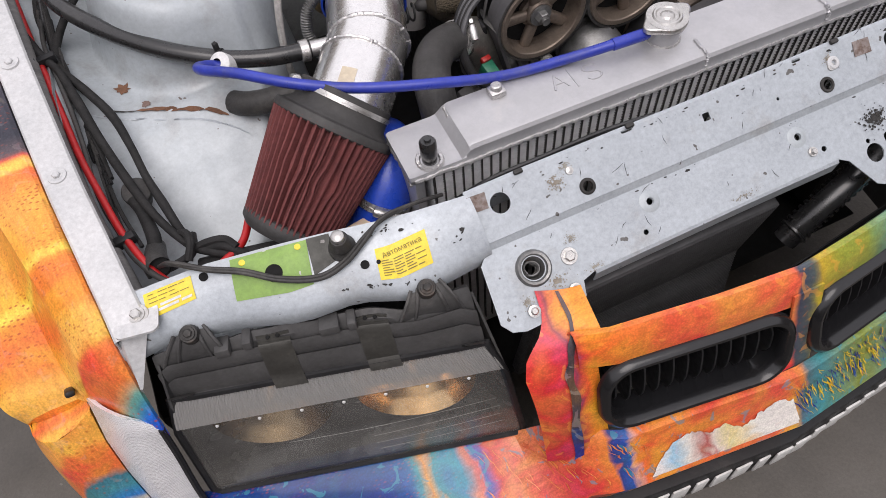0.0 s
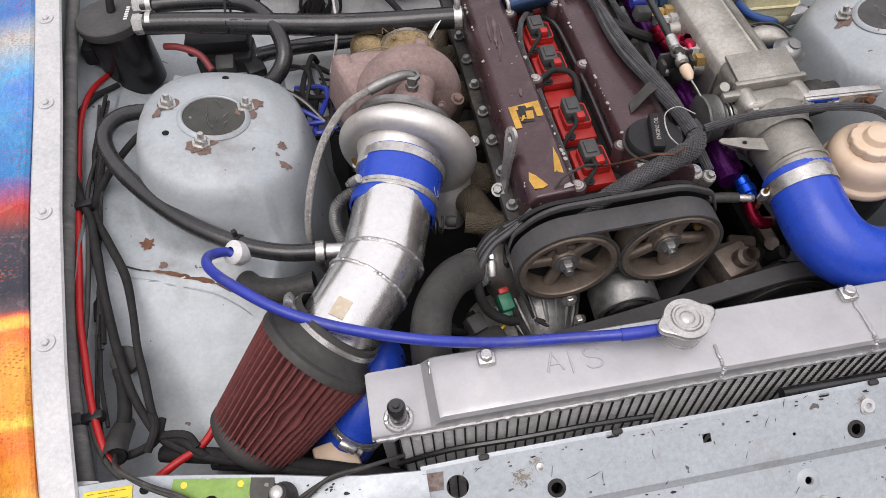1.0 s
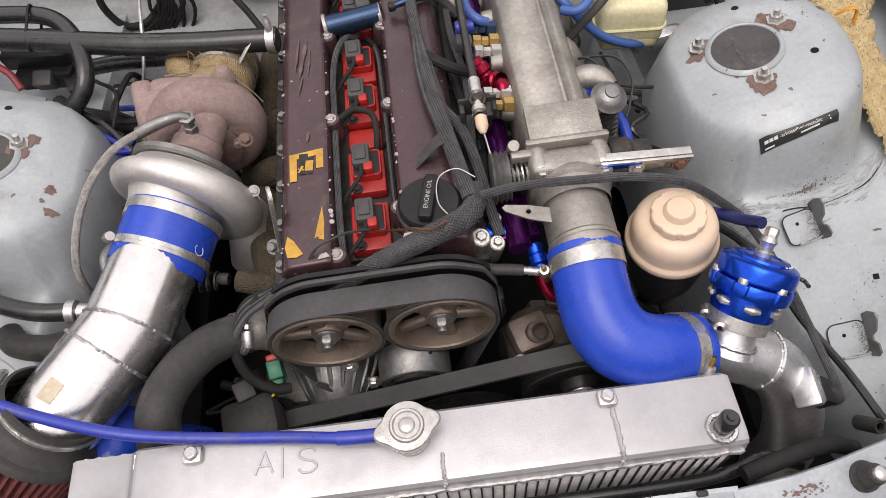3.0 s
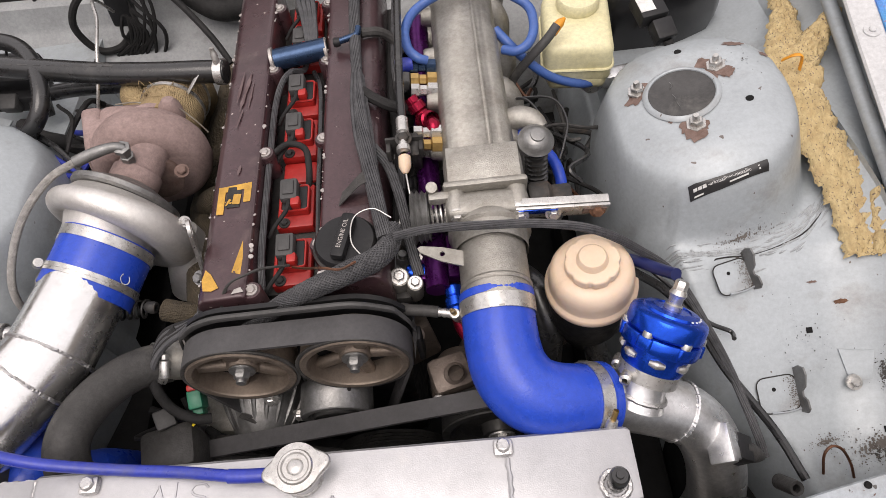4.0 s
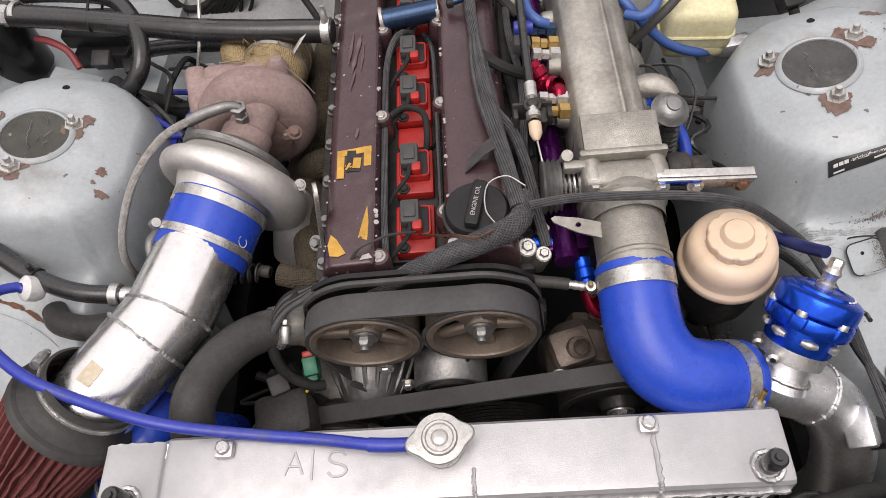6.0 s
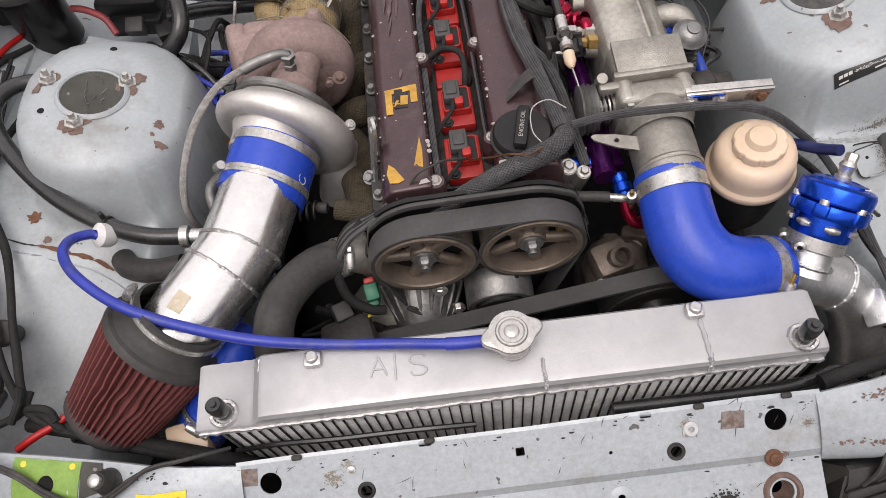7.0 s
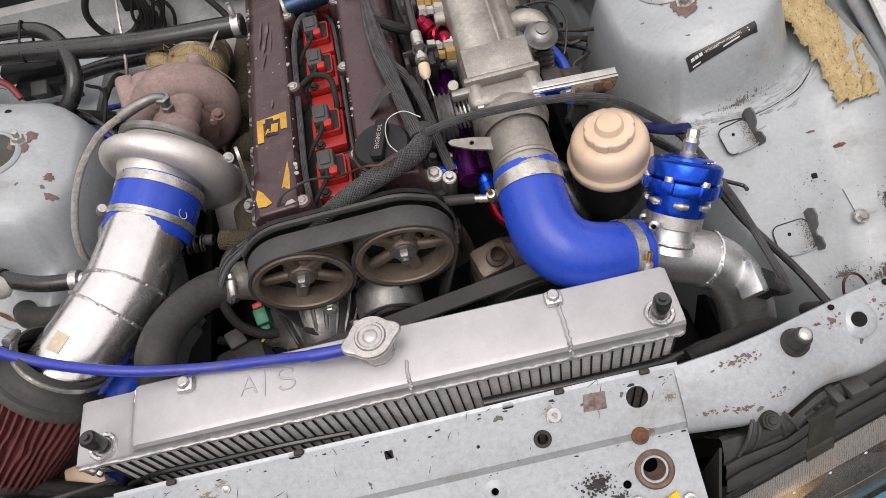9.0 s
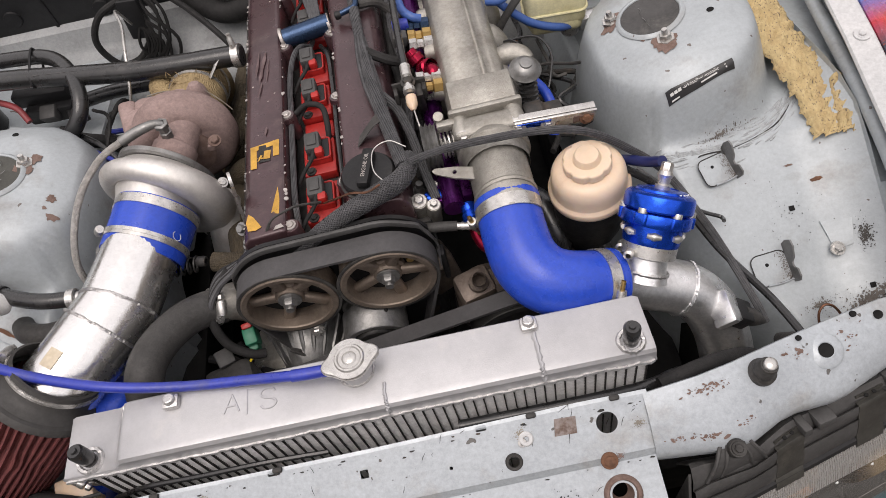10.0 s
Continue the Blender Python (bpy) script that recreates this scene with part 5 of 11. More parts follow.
for i in range(14):
    u = i / 13
    part("hose_rib", lathe([(0.0155, -0.003), (0.0195, -0.0015), (0.0195, 0.0015), (0.0155, 0.003)], (0.10 + 0.10 * u, -0.2135 + 0.018 * u, 0.553 + 0.060 * u), (1, 0.1, 0.6), 14), RUBBER, cond)

# kidney grilles
for side in (-1, 1):
    tl, tr = V(side * 0.250, -0.279, 0.622), V(side * 0.006, -0.319, 0.621)
    bl, br = V(side * 0.249, -0.329, 0.519), V(side * 0.014, -0.353, 0.52)
    ux, uy = ((tr - tl) + (br - bl)) / 2, ((tl - bl) + (tr - br)) / 2
    c = (tl + tr + bl + br) / 4
    g = thing("kidney_grille", c - V(0, 0, 0.05), "black plastic kidney grille with upright slats", "grille", "kidney grilles")
    w, h = ux.length, uy.length
    M = plane_matrix(c, ux * (-side), uy) if side > 0 else plane_matrix(c, ux, uy)
    loops = []
    for inset, d in ((0, 0.0), (0.001, 0.006), (0.003, 0.010), (0.007, 0.013), (0.011, 0.0125), (0.014, 0.009), (0.0165, -0.004), (0.018, -0.03)):
        loops.append([M @ V(x, y, d) for x, y in slot2(0, 0, w - 2 * inset, h - 2 * inset, 0.042 - inset * 0.8, 9)])
    # plain black sheet: the shade behind the slats as colour
    part("grille_back", sheet(slot2(0, 0, w - 0.02, h - 0.02, 0.03, 6), 0.002, (), M @ Matrix.Translation((0, 0, -0.05))), DARK, g, "black sheet painting the shade behind the slats")
    part("frame_ring", strip_surface(loops, 0.0, True), PLASTIC_GLOSS, g, "rounded glossy black surround")
    for i in range(12):
        x = -w / 2 + 0.024 + i * (w - 0.048) / 11
        hh = h - 0.036 - (0.02 if i in (0, 11) else 0)
        sl = sheet([(-0.03, -hh / 2), (-0.006, -hh / 2), (0.001, -hh * 0.36), (0.006, -hh / 5), (0.0085, hh / 12), (0.0085, hh / 4), (0.004, hh * 0.42), (-0.002, hh / 2), (-0.03, hh / 2)], 0.0022, (), M @ Matrix.Translation((x, 0, -0.012)) @ Matrix.Rotation(radians(-90), 4, "Y"))
        part("slat", sl, PLASTIC, g)

# headlights
for side in (-1, 1):
    S = lambda p: V(side * p[0], p[1], p[2])
    hl = thing("headlight", S((0.51, -0.17, 0.43)), "dusty twin-bulb headlight under a hazy lens" if side < 0 else "dusty headlight in black housing with ribbed lens", "headlight", "headlights")
    TLp, TRp, BRp, BLp = (0.692, -0.125, 0.575), (0.325, -0.221, 0.575), (0.314, -0.262, 0.44), (0.703, -0.163, 0.44)
    UL, UR = V(0.683, -0.106, 0.606), V(0.336, -0.200, 0.608)
    out = (V(TRp) - V(TLp)).cross(V(BLp) - V(TLp)).normalized()
    if out.y > 0:
        out = -out
    def quad(u, v, d=0.0):
        return S(V(TLp).lerp(V(TRp), u).lerp(V(BLp).lerp(V(BRp), u), v) + out * d)
    # housing: a dished rear, then two rounded bands that run along the lens
    HPROF = ((0.0, 0.662), (0.12, 0.668), (0.36, 0.662), (0.44, 0.654), (0.465, 0.652), (0.48, 0.6585), (0.52, 0.6610), (0.60, 0.6560), (0.655, 0.6480), (0.675, 0.6420), (0.685, 0.6360), (0.70, 0.6390), (0.74, 0.6410), (0.83, 0.6330), (0.92, 0.6220), (0.955, 0.6160), (0.97, 0.6110))

    def housing_pt(u, s_, lift=0.0):
        a = UL.lerp(UR, u)
        bx = 0.672 + (0.335 - 0.672) * u
        yb = float(np.interp(bx, [0.335, 0.40, 0.45, 0.58, 0.672], [-0.150, -0.150, -0.125, -0.094, -0.078]))
        z_ = float(np.interp(s_, [p_[0] for p_ in HPROF], [p_[1] for p_ in HPROF]))
        # the ends of the bands turn down
        z_ -= 0.016 * max(0.0, abs(u - 0.5) * 2 - 0.90) / 0.10 * min(1.0, s_ * 2)
        if s_ < 0.4:
            z_ += 0.0022 * math.sin(u * 21) + 0.0015 * math.sin(u * 47)
        return V(bx + (a.x - bx) * s_, yb + (a.y - yb) * s_, z_ + lift)

    rows = []
    for u in np.linspace(0, 1, 41):
        a = UL.lerp(UR, u)
        rows.append([S(housing_pt(u, 0.0) + V(0, 0.02, -0.06))] + [S(housing_pt(u, s_)) for s_, _ in HPROF] + [S(a + V(0, -0.001, 0.003)), S(a + V(0, 0.004, -0.006))])
    part("housing", strip_surface(rows, 0.002), PLASTIC_GREY, hl, "dusty black plastic housing")
    for u0 in (0.0, 1.0):
        rows = [[S((x, -0.09 - (0.07 if u0 else 0.0), z)), quad(u0, v, 0.0)] for x, z, v in ((0.672 if u0 == 0 else 0.335, 0.66, 0.0), (0.68 if u0 == 0 else 0.33, 0.55, 0.5), (0.69 if u0 == 0 else 0.325, 0.44, 1.0))]
        part("housing_side", strip_surface(rows, 0.003), PLASTIC_GREY, hl)
    # bowl and reflectors behind the lens
    bowl = [[quad(u, v, -0.045 * math.sin(math.pi * min(1, max(0, u))) ** 0.4 * math.sin(math.pi * v) ** 0.4 - 0.004) for u in np.linspace(0, 1, 21)] for v in np.linspace(0, 1, 11)]
    part("bowl", strip_surface(bowl, 0.0), LENS_GREY, hl, "dark inner bezel")
    # one dish in two chromes: dim and lit looks come from the colour
    for u0, mat_ in ((0.27, CHROME_DIM), (0.72, CHROME_LIT)):
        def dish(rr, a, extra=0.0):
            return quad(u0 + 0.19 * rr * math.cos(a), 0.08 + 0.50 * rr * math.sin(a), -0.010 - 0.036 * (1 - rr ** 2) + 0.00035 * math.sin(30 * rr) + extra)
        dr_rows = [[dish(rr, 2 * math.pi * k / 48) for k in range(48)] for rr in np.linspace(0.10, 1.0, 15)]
        refl = part("reflector", strip_surface(dr_rows, 0.0, True), mat_, hl, "round chromed reflector, tinted dim as if unlit" if u0 < 0.5 else "reflector with its amber glow put into the chrome", 80)
        c = quad(u0, 0.10, -0.036)
        d = S(out).normalized()
        part("bulb", lathe([(0, 0.022), (0.004, 0.020), (0.006, 0.012), (0.006, -0.002), (0.014, -0.004), (0.014, -0.010)], c, d, 20), BRASS, refl, "amber tinted bulb")
    glass = [[quad(u, v, 0.004 + 0.010 * math.sin(math.pi * u) * math.sin(math.pi * v)) for u in np.linspace(0, 1, 25)] for v in np.linspace(0, 1, 9)]
    lens = part("lens", strip_surface(glass, 0.0), CLEAR, hl, "hazy clear headlight lens, sky reflection mixed in as grey")
    lens.visible_shadow = False
    # ribbed upper band of the lens, folded back over the top
    band_rows = []
    for k in range(241):
        u = k / 240
        a, b = UL.lerp(UR, u), V(TLp).lerp(V(TRp), u)
        band_rows.append([S(a.lerp(b, v) + out * (0.0055 * v + 0.002 * math.sin(math.pi * v)) + V(0, 0, 0.0012 * (k % 2))) for v in (0, 0.25, 0.5, 0.75, 1)])
    lb = part("lens_band", strip_surface(band_rows, 0.0), FROST, lens, "hazy ribbed upper band of the lens", 10)
    lb.visible_shadow = False
    for k in range(7):
        part("lens_pip", lathe([(0, 0.0016), (0.0016, 0.0012), (0.0022, 0)], quad(0.12 + 0.128 * k, 0.03, 0.006), S(out), 10), WHITE_PLASTIC, lens)
    for k in range(4):
        v = 0.38 + 0.12 * k
        part("lens_line", tube([quad(u, v, 0.0045 + 0.010 * math.sin(math.pi * u) * math.sin(math.pi * v)) for u in np.linspace(0.55 if k else 0.30, 0.95, 10)], 0.00025, 4, 1), FROST, lens)
    rim = [S(UL.lerp(UR, u)) for u in np.linspace(0.0, 1.0, 16)] + [quad(1, v, 0.003) for v in np.linspace(0.05, 0.95, 6)] + [quad(u, 1, 0.003) for u in np.linspace(0.98, 0.02, 16)] + [quad(0, v, 0.003) for v in np.linspace(0.95, 0.05, 6)]
    part("lens_seal", tube(rim, 0.005, 6, 1, False, 1.0, True), PLASTIC, hl, "black rubber lens seal")
    # mounting ears, clips and webs
    for X, y, z, u0 in ((0.624, -0.087, 0.697, 0.13), (0.381, -0.152, 0.704, 0.86)):
        # a gusset that widens from the bolt boss down to the housing
        f0, f1, f2, f3 = V(X - 0.016, y + 0.004, z - 0.010), V(X + 0.016, y + 0.004, z - 0.010), housing_pt(u0 - 0.10, 0.45, 0.004), housing_pt(u0 + 0.10, 0.45, 0.004)
        plate = [[S((f1.lerp(f0, k)).lerp(f2.lerp(f3, k), v) + V(0, -0.004, 0.006) * math.sin(math.pi * v)) for k in np.linspace(0, 1, 7)] for v in np.linspace(0, 1, 7)]
        ear = part("mounting_ear", strip_surface(plate, 0.003), PLASTIC_GREY, hl)
        for k in (0.0, 0.24, 0.76, 1.0):
            part("web", tube([S(f1.lerp(f0, k) + V(0, 0, 0.002)), S(f1.lerp(f0, k).lerp(f2.lerp(f3, k), 0.5) + V(0, -0.004, 0.008)), S(f2.lerp(f3, k) + V(0, 0, 0.001))], 0.0022, 6, 5), PLASTIC_GREY, ear)
        part("bolt", join(hexbolt(S((X, y - 0.003, z - 0.002)), S((0, -0.4, 0.9)), 0.0048, 0.004), lathe([(0, 0.0), (0.009, 0.0), (0.010, -0.003), (0.011, -0.012)], S((X, y - 0.003, z - 0.003)), S((0, -0.4, 0.9)), 18)), GRIME, ear)
    for u0 in (0.375, 0.675):
        rows = []
        for k in np.linspace(-1, 1, 5):
            u = u0 + 0.050 * k
            rows.append([S(housing_pt(u, s_, 0.0022)) for s_ in (0.30, 0.40, 0.50, 0.58, 0.66, 0.74, 0.84, 0.93, 0.965)] + [S(UL.lerp(UR, u) + V(0, -0.004, 0.003)), S(UL.lerp(UR, u) + V(0, -0.008, -0.004))])
        clip = part("clip", strip_surface(rows, 0.0016), CLIP_STEEL, hl, "flat spring clip over the lens rim")
        for k in (-0.3, 0.3):
            # clip holes are black discs, their shade given as colour
            part("hole", lathe([(0, 0.0008), (0.0022, 0.0008), (0.0024, 0)], S(housing_pt(u0 + 0.050 * k, 0.36, 0.0028)), (0, -0.1, 1), 10), DARK, clip)
    for u0, w_ in ((0.22, 0.016), (0.30, 0.010), (0.55, 0.022), (0.62, 0.010)):
        part("catch", box(S(housing_pt(u0, 0.33, 0.004)), (w_, 0.022, 0.012), (-14, 0, side * 12), 0.002), PLASTIC_GREY, hl, "moulded catch on the housing")

# turn signal in the fender's front corner
for side in (-1, 1):
    S = lambda p: V(side * p[0], p[1], p[2])
    ts = thing("turn_signal", S((0.73, -0.15, 0.45)), "clear corner turn signal with fine diamond facets", "turn signal", "turn signals")
    SO = [(0.770, -0.062, 0.606), (0.777, -0.095, 0.554), (0.779, -0.120, 0.502), (0.775, -0.150, 0.445), (0.768, -0.165, 0.40)]
    SI = [(0.702, -0.130, 0.596), (0.706, -0.140, 0.555), (0.711, -0.156, 0.505), (0.718, -0.172, 0.450), (0.722, -0.182, 0.40)]
    tq = []
    for v in np.linspace(0, 1, 17):
        o_, i_ = (V(tuple(np.interp(v, np.linspace(0, 1, 5), [p_[c] for p_ in tab]) for c in range(3))) for tab in (SO, SI))
        tq.append([S(i_.lerp(o_, u) + V(0.006, -0.014, 0.004) * math.sin(math.pi * u)) for u in np.linspace(0, 1, 13)])
    tq.insert(0, [q + V(0, 0.010, 0.014) * math.sin(math.pi * k / 12) ** 0.6 for k, q in enumerate(tq[0])])
    part("signal_lens", strip_surface(tq, 0.004), LENS_WHITE, ts, "clear faceted lens")
    part("signal_edge", tube([tq[1][0], tq[6][0], tq[11][0], tq[17][0]], 0.004, 6, 3), PLASTIC, ts)

# ---- radiator ----
def prism(outline, length, m, bev=0.0, seg=2):
    """A closed outline in its plane, drawn out along the plane's normal by length."""
    bm = bmesh.new()
    a = [bm.verts.new((x, y, 0)) for x, y in outline]
    b = [bm.verts.new((x, y, length)) for x, y in outline]
    bm.faces.new(a[::-1])
    bm.faces.new(b)
    for i in range(len(a)):
        j = (i + 1) % len(a)
        bm.faces.new((a[i], a[j], b[j], b[i]))
    bmesh.ops.recalc_face_normals(bm, faces=bm.faces)
    if bev:
        bm.normal_update()
        es = [e for e in bm.edges if len(e.link_faces) == 2 and e.calc_face_angle(0) > radians(20)]
        bmesh.ops.bevel(bm, geom=es, offset=bev, segments=seg, affect="EDGES", profile=0.5)
    bmesh.ops.transform(bm, matrix=m, verts=bm.verts)
    return bm


def lean(bm):
    for v in bm.verts:
        v.co.z -= 0.022 * v.co.x
    return bm


def clamp(name, o, axis, r, w=0.012, up=(0, 0, 1), tbolt=False, label="steel worm-drive hose clamp"):
    """A hose clamp: band, screw housing and screw."""
    o, axis = V(o), V(axis).normalized()
    c = thing(name, o, label, "hose clamp", "hose clamps")
    part("band", lathe([(r, -w / 2), (r + 0.0014, -w / 2), (r + 0.0014, w / 2), (r, w / 2)], o, axis, 40), STEEL, c)
    if not tbolt:
        part("band_slots", tube(ring_path(o, axis, r + 0.0012, 60), [0.0013, 0.0004] * 30, 5, 1, False, 1.0, True), STEEL, c)
    u = (V(up) - axis * V(up).dot(axis)).normalized()
    s = axis.cross(u)
    p = o + u * (r + 0.006)
    part("screw_housing", lathe([(0, -0.011), (0.0055, -0.010), (0.0062, -0.006), (0.0062, 0.008), (0.005, 0.01), (0, 0.01)], p, s, 14), STEEL, c)
    part("screw", hexbolt(p + s * 0.012, s, 0.0045, 0.006, False), STEEL, c)
    if tbolt:
        part("stud", lathe([(0.0028, -0.022), (0.003, -0.02), (0.003, 0.032), (0, 0.032)], p, s, 10), BRASS, c)
    return c


rad = thing("radiator", (0, 0, 0.28), "polished aluminium radiator with welded top tank", "radiator")
sec = [(0.028, 0.716), (0.028, 0.742), (0.024, 0.748), (-0.037, 0.748), (-0.0435, 0.7464), (-0.0466, 0.7425), (-0.0476, 0.733), (-0.049, 0.728), (-0.046, 0.718)]
rows = []
for x, dz, k in ((-0.349, 0.0, 0), (-0.345, 0.0, 1), (-0.292, 0.0, 1), (-0.287, 0.12, 1), (-0.282, 0.5, 1), (-0.277, 0.88, 1), (-0.272, 1.0, 1), (-0.2, 1.0, 1), (0.0, 1.0, 1), (0.2, 1.0, 1), (0.325, 1.0, 1), (0.330, 1.0, 0)):
    row = []
    for y, z in sec:
        zz = z if z < 0.735 else z - 0.018 * (1 - dz) * min(1.0, (z - 0.733) / 0.014)
        if not k:
            y, zz = y * 0.96 - 0.0005, (zz - 0.72) * 0.93 + 0.72
        row.append((x, y, zz))
    rows.append(row)
tk = strip_surface(rows, 0.0, True)
for r_ in (rows[0], rows[-1]):
    tk.faces.new([min(tk.verts, key=lambda v: (v.co - V(p)).length) for p in r_])
bmesh.ops.recalc_face_normals(tk, faces=tk.faces)
tank = part("tank", lean(tk), ALU, rad, "bright aluminium top tank", 30)
for a, b, w in (((-0.345, -0.0495, 0.7275), (0.328, -0.0495, 0.7275), 0.0024), ((-0.276, -0.044, 0.733), (-0.277, 0.022, 0.7435), 0.0028), ((-0.348, -0.045, 0.718), (-0.348, 0.024, 0.718), 0.0022), ((0.3305, -0.045, 0.72), (0.3305, 0.022, 0.72), 0.0024), ((-0.345, 0.0285, 0.7245), (-0.28, 0.0285, 0.7245), 0.002), ):
    part("weld_bead", lean(line_bead(a, b, w)), WELD, tank, "rippled weld bead")
for x, y1, w in ((0.0295, -0.018, 0.0018), (0.2045, 0.004, 0.0024)):
    run_ = spline([(x, -0.0480, 0.7330), (x, -0.0470, 0.7420), (x, -0.0436, 0.7468), (x, -0.0365, 0.7486), (x, y1, 0.7486)], 7)
    part("weld_bead", lean(tube([q + V(rnd.uniform(-1, 1), 0, 0) * 0.0008 for q in run_], [w * (1.3 if i % 2 else 0.9) for i in range(len(run_))], 8, 1)), ALU, tank, "rippled weld bead")
for x in (-0.319, 0.3055):
    zb = 0.730 if x < 0 else 0.748
    part("locating_pin", lean(lathe([(0, 0.036), (0.0035, 0.036), (0.004, 0.033), (0.0075, 0.033), (0.0095, 0.030), (0.0095, 0.010), (0.0085, 0.002), (0.0085, -0.002)], (x, -0.030, zb), (0, 0, 1), 20)), RUBBER, rad, "black rubber sleeve on the locating pin")
    part("pin_weld", lean(bead((x, -0.030, zb), (0, 0, 1), 0.0135, 0.003, 34)), WELD, rad)
for x, y in ((-0.2165, 0.011), (0.2015, 0.014)):
    part("bung", lean(join(box((x, y, 0.751), (0.020, 0.018, 0.010), (0, 0, 0), 0.004), lathe([(0.0, 0.0085), (0.0055, 0.0085), (0.0068, 0.0075), (0.0075, 0.0), (0.0095, -0.003)], (x, y, 0.7525), (0, 0.15, 1), 8))), WELD, rad, "welded threaded bung")
# embossed mark on the tank: plain raised strokes
for x0, y0, x1, y1 in ((-0.155, -0.016, -0.146, 0.006), (-0.146, 0.006, -0.137, -0.016), (-0.151, -0.008, -0.141, -0.008), (-0.128, 0.008, -0.128, -0.022)):
    part("embossed_stroke", lean(tube([(x0, y0, 0.7475), (x1, y1, 0.7475)], 0.0016, 6, 1)), ALU, tank)
part("embossed_stroke", lean(tube([(-0.095, 0.000, 0.7475), (-0.099, 0.004, 0.7475), (-0.108, 0.004, 0.7475), (-0.112, -0.001, 0.7475), (-0.108, -0.006, 0.7475), (-0.098, -0.009, 0.7475), (-0.094, -0.014, 0.7475), (-0.099, -0.019, 0.7475), (-0.108, -0.019, 0.7475), (-0.112, -0.015, 0.7475)], 0.0016, 6, 4)), ALU, tank)
core = part("core", lean(box((-0.0035, -0.011, 0.505), (0.64, 0.064, 0.42), (0, 0, 0), 0.002)), MESH_ALU, rad, "finned aluminium core")
for x in (-0.336, 0.322):
    part("side_plate", lean(box((x, -0.011, 0.50), (0.012, 0.052, 0.42), (0, 0, 0), 0.003)), ALU, rad)
# tubes kept dark: their colour carries the shade of the gaps between fins
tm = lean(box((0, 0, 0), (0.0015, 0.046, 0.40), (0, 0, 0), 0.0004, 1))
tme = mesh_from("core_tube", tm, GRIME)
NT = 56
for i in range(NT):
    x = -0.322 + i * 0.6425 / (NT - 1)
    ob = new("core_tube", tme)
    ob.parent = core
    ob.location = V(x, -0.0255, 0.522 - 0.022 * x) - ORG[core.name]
fin = bmesh.new()
for i in range(NT - 1):
    x = -0.322 + (i + 0.5) * 0.6425 / (NT - 1)
    prev = None
    for k in range(110):
        z = 0.722 - k * 0.0022 - 0.022 * x
        xx = x + (0.0053 if k % 2 else -0.0053)
        cur = (fin.verts.new((xx, -0.0465, z)), fin.verts.new((xx, -0.014, z)))
        if prev:
            fin.faces.new((prev[0], cur[0], cur[1], prev[1]))
        prev = cur
tagged(part("fin", fin, MESH_ALU, core, "folded cooling fins"), kind="stuff")
# filler neck and cap
neck = part("filler_neck", lathe([(0.021, -0.004), (0.019, 0.0), (0.019, 0.018), (0.023, 0.020), (0.023, 0.022), (0, 0.022)], (0, 0.004, 0.748), (0, 0, 1), 28), ALU, rad)
part("neck_weld", bead((0, 0.004, 0.7482), (0, 0, 1), 0.0200, 0.0016, 60), WELD, rad)
part("overflow_spout", tube([(-0.015, 0.004, 0.762), (-0.034, 0.003, 0.764)], 0.0042, 12, 1), ALU, rad)
ear = [((0.0245 + 0.0095 * abs(math.cos(a)) ** 14) * math.cos(a), (0.0245 + 0.0095 * abs(math.cos(a)) ** 14) * math.sin(a)) for a in (2 * math.pi * i / 96 for i in range(96))]
Mc = pose(0, 0.004, 0.7705, 0, 0, 10)
cap = part("radiator_cap", prism(ear, 0.008, Mc, 0.0025, 3), STEEL, rad, "pressed zinc radiator cap with two ears")
part("cap_dome", lathe([(0, 0.0105), (0.006, 0.0105), (0.0075, 0.0095), (0.0085, 0.0085), (0.0125, 0.0085), (0.014, 0.0100), (0.016, 0.0100), (0.0175, 0.0082), (0.0242, 0.0078)], (0, 0.004, 0.771), (0, 0, 1), 32), STEEL, cap)
of = [(-0.024, 0.003, 0.764), (-0.06, 0.004, 0.7655), (-0.12, 0.0150, 0.7590), (-0.20, 0.0250, 0.7600), (-0.28, 0.0350, 0.7770), (-0.36, 0.0600, 0.7860), (-0.422, 0.0870, 0.7980), (-0.474, 0.1290, 0.8010), (-0.507, 0.1730, 0.7830), (-0.514, 0.2050, 0.7640), (-0.500, 0.221, 0.748), (-0.487, 0.219, 0.741)]
oh = thing("overflow_hose", (-0.25, 0.05, 0.75), "thin blue silicone overflow hose", "hose")
part("hose", tube(of, 0.0062, 14, 6), BLUE_TUBE, oh)
part("sleeve", tube([(-0.027, 0.003, 0.7642), (-0.05, 0.0035, 0.7652), (-0.070, 0.0052, 0.7648)], 0.0072, 14, 4), BLUE_TUBE, oh)
part("end_bush", join(lathe([(0.0065, 0.002), (0.012, 0.0), (0.0155, -0.003), (0.0155, -0.016), (0.013, -0.022), (0, -0.022)], (-0.492, 0.219, 0.748), (-0.5, -0.35, 0.8), 22)), WHITE_PLASTIC, oh, "pale plastic end bush")

